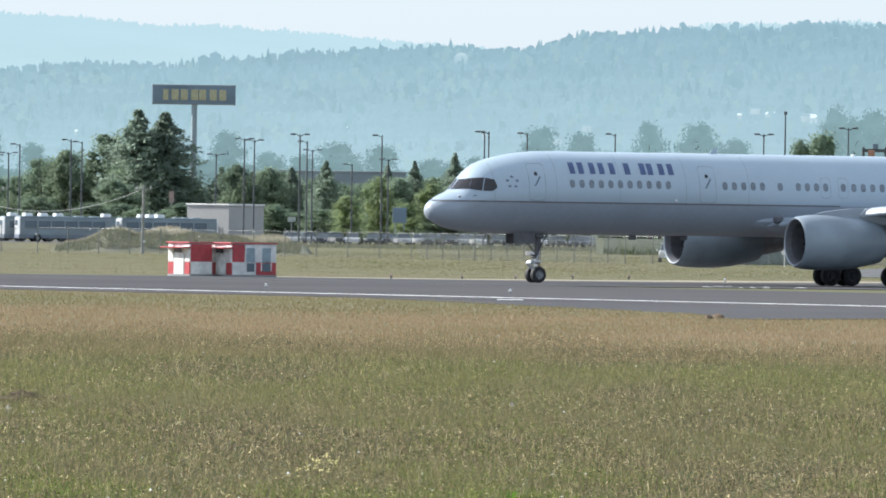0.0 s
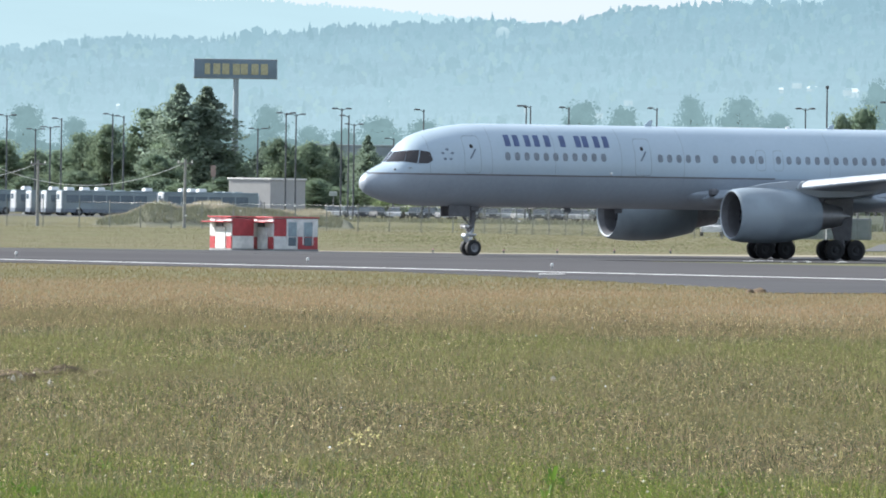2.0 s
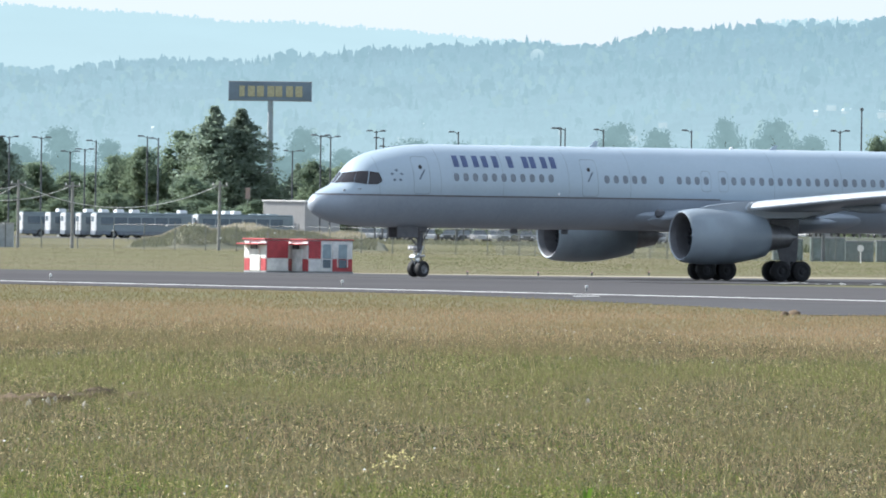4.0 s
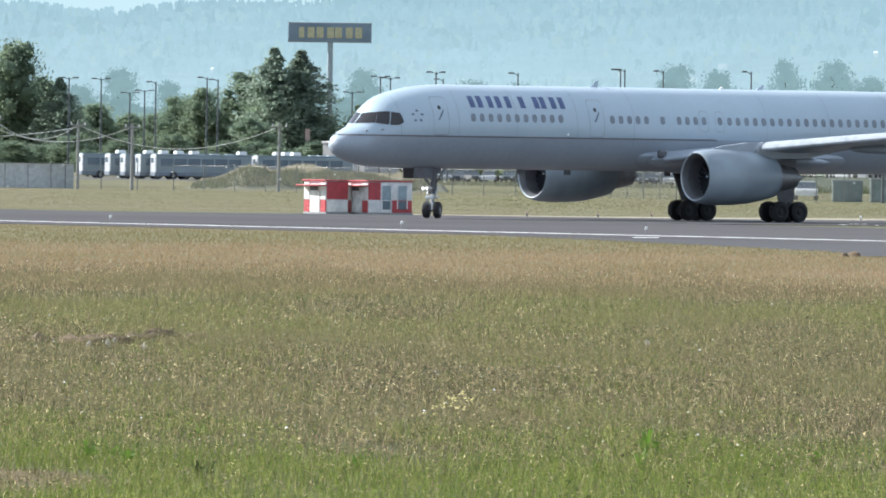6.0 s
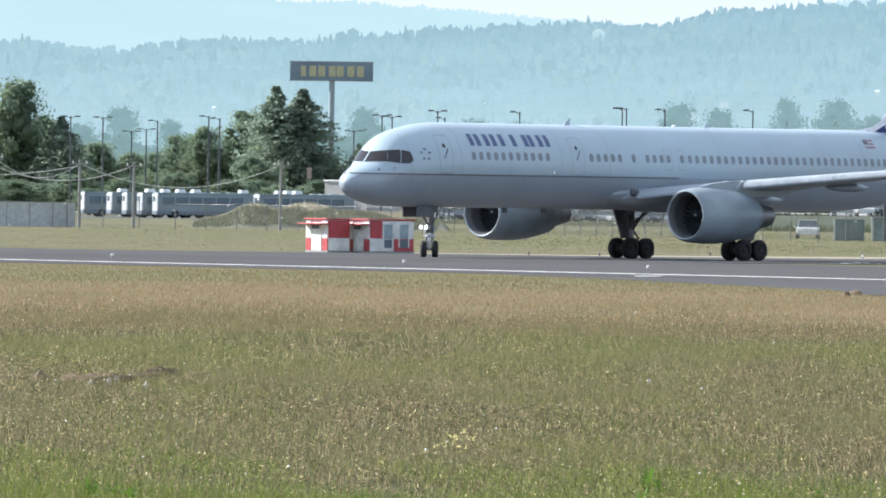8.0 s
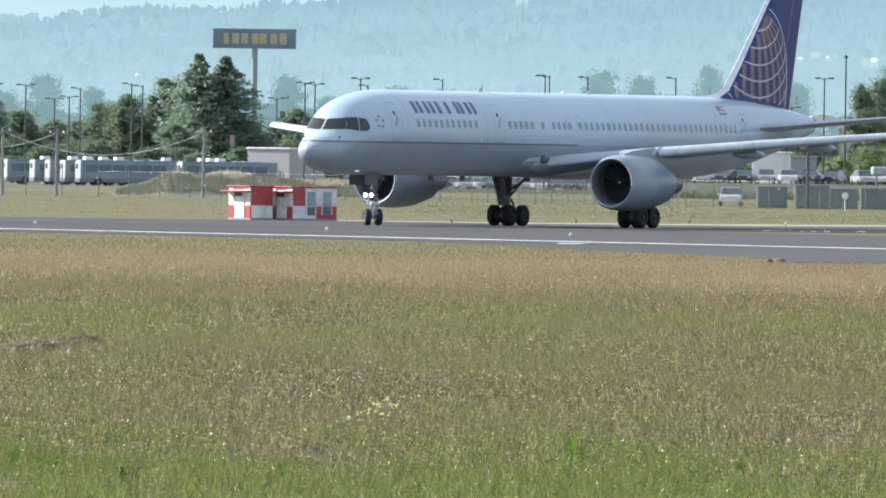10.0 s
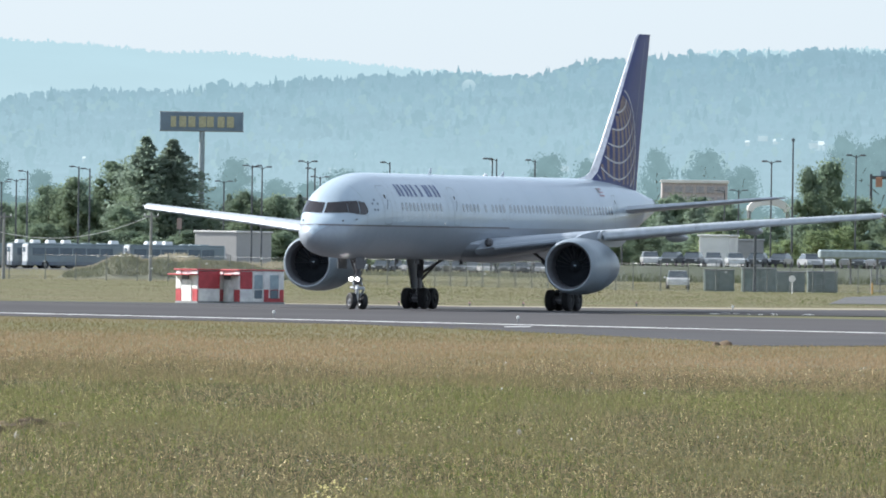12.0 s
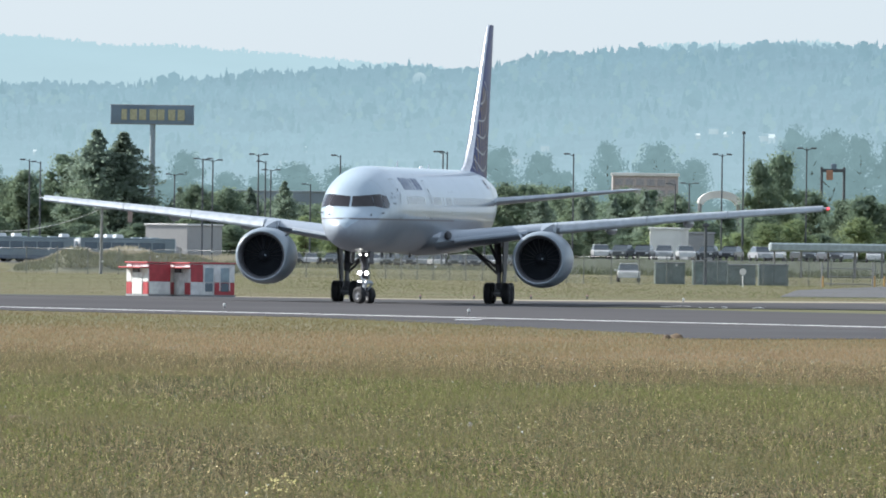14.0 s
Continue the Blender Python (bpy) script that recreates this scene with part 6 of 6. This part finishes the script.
part("lid", Geo().box((0, 0, 1.63), (2.4, 1.7, 0.1), 0, 0.03), DIMWALL, cabinet)
for dx in (-0.55, 0.55):
    dr = part("door", Geo().box((dx, -0.81, 0.82), (1.0, 0.05, 1.3), 0, 0.02), TEAL, cabinet)
    part("handle", Geo().box((dx * 0.25, -0.85, 0.9), (0.04, 0.05, 0.22), 0, 0.01), STEEL, dr)
for x, y, sx, sz in ((25.9, 1106, 1.15, 1.1), (28.4, 1110, 0.95, 0.95), (30.9, 1112, 1.0, 0.98)):
    copy_thing(cabinet, pose(x, y, 0) @ Matrix.Diagonal((sx, 1, sz, 1)))
cabinet.matrix_basis = pose(22.9, 1108, 0)
single("oval_sign", Geo().tube((0, 0, -0.1), (0, 0, 0.9), 0.04, None, 6).lathe(((-0.03, 0.0), (-0.03, 0.25), (0.03, 0.25), (0.03, 0.0)), (0, 0, 1.1), "y", 16), WHITEWALL, "small white oval sign on a post", "sign", pose(27.2, 1058, 0))
ORANGE = mat("safety_orange", (0.50, 0.31, 0.11), 0.6)
for i, (x, y) in enumerate(((38.2, 1098), (39.0, 1100), (40.4, 1104), (33.6, 1076))):
    single("bollard", Geo().tube((0, 0, -0.05), (0, 0, 0.8), 0.07, None, 10).lathe(((0, 0.07), (0.05, 0.04), (0.06, 0)), (0, 0, 0.8), "z", 10), ORANGE, "orange bollard by the service road", "bollard", pose(x, y, 0), "bollards")
gate = thing("steel_gate", "grey tubular steel gate in the airfield fence", "gate", pose(35.6, 1082, 0))
for z in (0.25, 0.8, 1.4):
    part("rail", Geo().tube((-1.9, 0, z), (1.9, 0, z), 0.04, None, 6), STEEL, gate)
for x in (-1.9, 1.9):
    part("upright", Geo().tube((x, 0, -0.05), (x, 0, 1.9), 0.06, None, 6), STEEL, gate)

bank = Geo().add([(19, 1425, 0), (64, 1425, 0), (64, 1438, 1.5), (19, 1438, 1.5), (64, 1498, 1.5), (19, 1498, 1.5), (64, 1498, 0), (19, 1498, 0)], [(0, 1, 2, 3), (3, 2, 4, 5), (5, 4, 6, 7), (0, 3, 5, 7), (1, 6, 4, 2)])
# The mound's earth and weeds again, darkened: the bank's shade is in the colour.
SHADEDSOIL = mat("shaded_bank", (0.10, 0.11, 0.08), 0.95, vary=0.3, scale=0.3, fine=2.5, second=(0.085, 0.095, 0.065), bump=0.2, gloss=0.1)
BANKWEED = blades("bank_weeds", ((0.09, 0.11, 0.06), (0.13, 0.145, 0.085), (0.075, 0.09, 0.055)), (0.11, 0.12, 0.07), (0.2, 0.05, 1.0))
single("bank", bank, SHADEDSOIL, "low weedy bank under the car lot", "bank", kind="structure", smooth=False)
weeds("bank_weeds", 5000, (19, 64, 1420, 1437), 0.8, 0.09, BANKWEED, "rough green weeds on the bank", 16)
screen = thing("screen_fence", "grey slatted screen fence by the bus lot", "fence")
for i in range(14):
    part("screen_panel", Geo().box((-63.0 + 1.85 * i, 1166, 1.0), (1.78, 0.06, 1.9), 0, 0.02), SCREEN, screen)
    part("top_rail", Geo().box((-63.0 + 1.85 * i, 1165.95, 1.98), (1.84, 0.08, 0.06), 0, 0.02), PALE, screen, "pale top rail")
    part("post", Geo().tube((-63.92 + 1.85 * i, 1166, -0.1), (-63.92 + 1.85 * i, 1166, 2.02), 0.035, None, 8), STEEL, screen)

# ---- cars ----
CARPAINT = [mat("car_" + n, c, 0.3, vary=0.03, coat=0.6) for n, c in (("white", (0.7, 0.7, 0.7)), ("silver", (0.42, 0.43, 0.45)), ("dark", (0.05, 0.055, 0.065)), ("charcoal", (0.07, 0.078, 0.082)))]


def car(paint, label):
    t = thing("parked_car", label, "car")
    g = Geo()
    prof = ((-2.2, 0.35), (-2.2, 0.78), (-1.35, 0.92), (2.0, 0.92), (2.2, 0.7), (2.2, 0.35))
    n = len(prof)
    g.add([(x, s * 0.86, z) for s in (-1, 1) for x, z in prof], [tuple(range(n)), tuple(range(n, 2 * n))[::-1]] + [(i, (i + 1) % n, n + (i + 1) % n, n + i) for i in range(n)])
    part("body", g, paint, t)
    cabin = ((-1.3, 0.9), (-0.6, 1.42), (1.1, 1.44), (1.9, 0.92))
    part("cabin_glass", Geo().add([(x, s * (0.8 - 0.22 * (z - 0.9)), z) for s in (-1, 1) for x, z in cabin], [(0, 1, 2, 3), (7, 6, 5, 4), (0, 1, 5, 4), (1, 2, 6, 5), (2, 3, 7, 6)]), BUSDARK, t)
    part("roof", Geo().box((0.25, 0, 1.45), (1.75, 1.36, 0.06), 0, 0.03), paint, t)
    for s in (-1, 1):
        for x in (-1.35, 1.35):
            wh = part("wheel", Geo().lathe(((-0.1, 0.1), (-0.1, 0.28), (-0.06, 0.32), (0.06, 0.32), (0.1, 0.28), (0.1, 0.1)), (x, s * 0.8, 0.32), "y", 14), RUBBER, t)
            part("rim", Geo().lathe(((s * 0.07, 0.19), (s * 0.09, 0.16), (s * 0.05, 0.08), (s * 0.09, 0.03), (s * 0.09, 0.0)), (x, s * 0.8, 0.32), "y", 12), STEEL, wh, "grey alloy rim")
        part("headlight", Geo().box((-2.19, s * 0.62, 0.66), (0.06, 0.3, 0.14), 0, 0.02), STROBE, t)
    return t


cars = [car(p, n + " parked car in the lot behind the fence") for p, n in zip(CARPAINT, ("white", "silver", "dark", "charcoal"))]
rng = random.Random(3)
lot = [(-14.5 + 1.9 * i + rng.uniform(-0.5, 0.5), 1762 + rng.uniform(0, 24)) for i in range(20)] + [(23 + 2.3 * i + rng.uniform(-0.3, 0.3), 1448 + rng.uniform(0, 40)) for i in range(13)] + [(20.5, 1150)]
for i, (x, y) in enumerate(lot):
    m = pose(x, y, 1.5 if 1440 < y < 1500 else 0, 0, 0, 90 + rng.uniform(-16, 16))
    k = (i * 7) % 4 if y > 1200 else 0
    if i < 4:
        cars[i].matrix_basis = m
        tagged(cars[i], group="parked cars")
    else:
        copy_thing(cars[k], m)

# ---- red and white equipment shelters at the runway ----
RED = mat("signal_red", (0.46, 0.060, 0.070), 0.5, vary=0.08, fine=4)
CHALK = mat("signal_white", (0.78, 0.78, 0.76), 0.5, vary=0.06, fine=4)


SHELTERGLASS = mat("shelter_window", (0.30, 0.38, 0.42), 0.3, vary=0.15, fine=5)


def shelter(x, y, lx, ly, h, turn, cols, label):
    """Checkered cabin: one end with a canopy and door, chequers along its side."""
    t = thing("equipment_shelter", label, "shelter", pose(x, y, 0.0, 0, 0, turn), "equipment shelters")
    part("plinth", Geo().box((0, 0, 0.04), (lx + 0.1, ly + 0.1, 0.16), 0, 0.02), DIMWALL, t)
    part("shell", Geo().box((0, 0, h / 2 + 0.06), (lx, ly, h - 0.1), 0, 0.02), CHALK, t, "white sheet-metal shell")
    part("roof", Geo().box((-0.04, 0, h + 0.03), (lx + 0.2, ly + 0.18, 0.07), 0, 0.02), RED, t, "red roof")
    u0 = 0.0
    for u1, low, high in cols:
        for z0, z1, red in ((0.12, 0.74, low), (0.76, h - 0.04, high)):
            for s in (-1, 1):
                part("panel", Geo().box((lx * ((u0 + u1) / 2 - 0.5), s * (ly / 2 + 0.01), (z0 + z1) / 2), (lx * (u1 - u0) - 0.02, 0.05, z1 - z0), 0, 0.012), RED if red else CHALK, t, "red panel" if red else "white panel")
        u0 = u1
    for k, (a, b, z0, z1, c) in enumerate(((-0.5, -0.26, 0.12, 0.72, RED), (-0.5, -0.26, 0.75, h - 0.05, CHALK), (0.26, 0.5, 0.12, 0.72, RED), (0.26, 0.5, 0.75, h - 0.05, CHALK))):
        part("end_panel", Geo().box((-lx / 2 - 0.02, (a + b) / 2 * ly, (z0 + z1) / 2), (0.06, (b - a) * ly, z1 - z0), 0, 0.012), c, t)
    for u in (0.41, 0.77) if lx > 2 else ():
        for s in (-1, 1):
            pl = part("window", Geo().box((lx * (u - 0.5), s * (ly / 2 + 0.03), 1.12), (lx * 0.2, 0.05, 0.72), 0, 0.015), SHELTERGLASS, t, "grey-blue window panel")
            part("lower_pane", Geo().box((lx * (u - 0.5), s * (ly / 2 + 0.045), 0.5), (lx * 0.17, 0.05, 0.42), 0, 0.012), BUSGLASS, t, "dark lower pane")
            for e in (-0.11, 0.11):
                part("frame", Geo().box((lx * (u - 0.5 + e), s * (ly / 2 + 0.035), 0.92), (0.06, 0.06, 1.2), 0, 0.015), CHALK, pl)
    part("door", Geo().box((-lx / 2 - 0.03, 0, 0.66), (0.07, ly * 0.46, 1.1), 0, 0.02), CHALK, t, "white door")
    part("vent", Geo().box((-lx / 2 - 0.06, 0.1, 1.32), (0.06, ly * 0.3, 0.22), 0, 0.02), DARK, t)
    part("canopy", Geo().box((-lx / 2 - 0.24, 0, h - 0.22), (0.6, ly + 0.1, 0.07), 0, 0.02), RED, t, "red canopy over the door")
    part("antenna", Geo().tube((0.2, 0.2, h), (0.2, 0.2, h + 0.35), 0.02, None, 6), STEEL, t)
    return t


shelter(-11.12, 731.2, 1.28, 2.05, 1.68, 33, ((1.0, 0, 1),), "small red and white checkered equipment shelter beside the runway")
shelter(-8.45, 731.6, 2.62, 2.0, 1.68, 33, ((0.28, 0, 1), (0.54, 0, 0), (1.0, 1, 0)), "long red and white checkered equipment shelter beside the runway")

# ---- runway lights, markers and flowers ----
first_l = None
for x, y in ((4.0, 583), (-18.7, 622), (15.9, 735), (-42.3, 1138), (-6, 602)):
    if first_l is None:
        first_l = thing("edge_light", "small white runway edge light on a short stem", "runway light", pose(x, y, 0.03), "runway lights")
        part("stem", Geo().tube((0, 0, -0.03), (0, 0, 0.14), 0.03, 0.03, 8), STEEL, first_l)
        part("globe", Geo().lathe(((0.12, 0.045), (0.17, 0.065), (0.22, 0.055), (0.25, 0.0)), (0, 0, 0), "z", 12), CHALK, first_l, "white glass globe")
    else:
        copy_thing(first_l, pose(x, y, 0.03))
first_m = None
for x, y in ((2.6, 740), (5.4, 749), (8.5, 763), (11.6, 773), (-1.0, 736)):
    if first_m is None:
        first_m = thing("edge_marker", "short red and black taxiway edge marker", "marker", pose(x, y, 0), "edge markers")
        part("stake", Geo().tube((0, 0, -0.05), (0, 0, 0.16), 0.045, None, 8), POLEDARK, first_m)
        part("cap", Geo().tube((0, 0, 0.16), (0, 0, 0.24), 0.05, 0.035, 8), OLDRED, first_m)
    else:
        copy_thing(first_m, pose(x, y, 0))


def flowers(name, count, y0, y1, size, material, label, seed, zs):
    r = random.Random(seed)
    g = Geo()
    for _ in range(count):
        y = y0 + (y1 - y0) * r.random()
        x = r.uniform(-1, 1) * (y * 0.042)
        z = r.uniform(*zs)
        k = size * r.uniform(0.6, 1.4)
        g.add([(x - k, y, z), (x, y - k, z - k * 0.3), (x + k, y, z), (x, y + k, z), (x, y - k * 0.2, z + k * 0.9)], [(0, 1, 4), (1, 2, 4), (2, 3, 4), (3, 0, 4), (3, 2, 1, 0)])
    me = bpy.data.meshes.new(name)
    me.from_pydata(g.v, [], g.f)
    me.materials.append(material)
    return single(name, me, material, label, "flowers", kind="stuff")


flowers("white_flowers", 48, 130, 345, 0.014, CHALK, "scattered small white meadow flowers", 4, (0.22, 0.40))
flowers("yellow_flowers", 260, 130, 345, 0.014, YELLOW, "scattered small yellow meadow flowers", 6, (0.2, 0.36))


# green weeds and a patch of pale yellow flower heads at the meadow edge
TUFTGREEN = blades("weed_leaves", ((0.05, 0.12, 0.015), (0.12, 0.22, 0.03), (0.22, 0.30, 0.06)), (0.10, 0.20, 0.02), (2.0, 2.0, 1.0))
TUFTDARK = blades("dark_weed_leaves", ((0.03, 0.05, 0.02), (0.06, 0.085, 0.03), (0.10, 0.12, 0.05)), (0.05, 0.07, 0.025), (2.0, 2.0, 1.0))


def weed_tuft(x, y, h, material, label, seed):
    """A leafy plant: arched leaves of three joints each round one root, over a few stems."""
    r = random.Random(seed)
    t = thing("weed_tuft", label, "plant", pose(x, y, 0), "weed tufts")
    for k in range(12):
        a, ln, lift = r.uniform(0, 2 * math.pi), h * r.uniform(0.5, 1.1), r.uniform(0.45, 1.0)
        d, n = Vector((math.cos(a), math.sin(a), 0)), Vector((-math.sin(a), math.cos(a), 0))
        g, w = Geo(), 0.02 * r.uniform(0.7, 1.5)
        for q, hh, ww in ((0.02, 0.0, 0.5), (0.25, 0.55, 1.0), (0.55, 0.95, 0.8), (0.85, 1.0, 0.1)):
            c = d * q * ln * (1.1 - lift * 0.6) + Vector((0, 0, hh * ln * lift))
            g.v += [c - n * w * ww, c + n * w * ww]
        g.f, g.m = [(2 * i, 2 * i + 1, 2 * i + 3, 2 * i + 2) for i in range(3)], [0] * 3
        part("leaf", g, material, t)
    stems = Geo()
    for k in range(3):
        stems.tube((r.uniform(-0.02, 0.02), r.uniform(-0.02, 0.02), -0.02), (r.uniform(-0.1, 0.1), r.uniform(-0.1, 0.1), h * r.uniform(0.9, 1.3)), 0.006, 0.003, 5)
    part("stem", stems, material, t)


TUFTS = ((1.0, 142.6, 0.26, 0), (1.12, 141.8, 0.2, 0), (0.9, 136.2, 0.2, 0), (-4.04, 135.7, 0.24, 0), (-4.32, 136.8, 0.22, 0), (-4.2, 134.9, 0.26, 0), (-3.85, 134.2, 0.2, 0), (-3.07, 129.8, 0.16, 1), (-3.0, 130.6, 0.14, 1), (-3.5, 148.0, 0.16, 0), (2.6, 139.0, 0.18, 0), (-1.7, 133.0, 0.18, 0))
for i, (x, y, h, dark) in enumerate(TUFTS):
    weed_tuft(x, y, h, TUFTDARK if dark else TUFTGREEN, "low dark leafy weed in the grass" if dark else "bright green leafy weed at the meadow edge", 80 + i)
heads = Geo()
rng = random.Random(44)
for i in range(40):
    x, y, z, k = rng.gauss(-0.97, 0.11), rng.gauss(158, 1.6), rng.uniform(0.16, 0.34), rng.uniform(0.010, 0.019)
    heads.add([(x - k, y, z), (x, y - k, z - k * 0.3), (x + k, y, z), (x, y + k, z), (x, y, z + k)], [(0, 1, 4), (1, 2, 4), (2, 3, 4), (3, 0, 4), (3, 2, 1, 0)])
single("pale_flower_patch", heads, mat("pale_yellow_petal", (0.70, 0.60, 0.22), 0.7), "patch of pale yellow flower heads in the meadow", "flowers", kind="stuff")


# ---- the way of the airliner ----
TRACK = (
    (0.0, 6.04, 704.59, 25.31), (0.5, 4.68, 703.80, 25.74), (1.0, 3.39, 703.06, 26.00), (1.5, 2.11, 702.33, 26.16),
    (2.0, 0.86, 701.60, 26.29), (2.5, -0.32, 700.84, 26.51), (3.0, -1.43, 700.02, 26.91), (3.5, -2.44, 699.13, 27.58),
    (4.0, -3.32, 698.12, 28.60), (4.5, -4.09, 697.03, 29.98), (5.0, -4.69, 695.83, 31.59), (5.5, -5.17, 694.55, 33.85),
    (6.0, -5.49, 693.20, 36.36), (6.5, -5.69, 691.80, 38.99), (7.0, -5.77, 690.38, 41.77), (7.5, -5.75, 688.95, 44.61),
    (8.0, -5.65, 687.55, 47.52), (8.5, -5.47, 686.18, 50.39), (9.0, -5.24, 684.86, 53.14), (9.5, -4.97, 683.59, 55.82),
    (10.0, -4.65, 682.35, 58.56), (10.5, -4.30, 681.14, 61.26), (11.0, -3.88, 679.93, 63.97), (11.5, -3.42, 678.73, 66.74),
    (12.0, -2.88, 677.49, 69.65), (12.5, -2.28, 676.25, 72.69), (13.0, -1.64, 675.04, 75.68), (13.5, -0.95, 673.93, 78.56),
    (14.0, -0.24, 672.98, 81.26),
)


def motions():
    ts = np.array([r[0] for r in TRACK])
    xs, ys, yaw = (np.array([r[k] for r in TRACK]) for k in (1, 2, 3))
    walk(plane, [(t, pose(x, y, 0.034, 0, 0, a)) for t, x, y, a in TRACK])
    fine = np.arange(0, 14.01, 0.1)
    psi = np.radians(np.interp(fine, ts, yaw))
    mx = np.interp(fine, ts, xs) + 18.29 * np.cos(psi)
    my = np.interp(fine, ts, ys) + 18.29 * np.sin(psi)
    speed = np.hypot(np.gradient(mx, fine), np.gradient(my, fine))
    turn = np.gradient(psi, fine)
    speed, turn = (np.convolve(np.pad(a, 6, mode="edge"), np.ones(13) / 13, "valid") for a in (speed, turn))
    steer = np.arctan2(18.29 * turn, speed)
    walk(nose_axle, [(float(fine[k]), pose(0, 0, 0, 0, 0, math.degrees(steer[k]))) for k in range(0, len(fine), 5)])
    main = np.concatenate([[0], np.cumsum((speed[1:] + speed[:-1]) / 2 * 0.1)])
    nose = np.concatenate([[0], np.cumsum((speed[1:] / np.cos(steer[1:]) + speed[:-1] / np.cos(steer[:-1])) / 2 * 0.1)])
    for ob, place, r in wheels:
        roll = (nose if r < 0.45 else main) / r
        walk(ob, [(float(fine[k]), pose(*place, 0, -math.degrees(roll[k]), 0)) for k in range(0, len(fine), 1)])


motions()
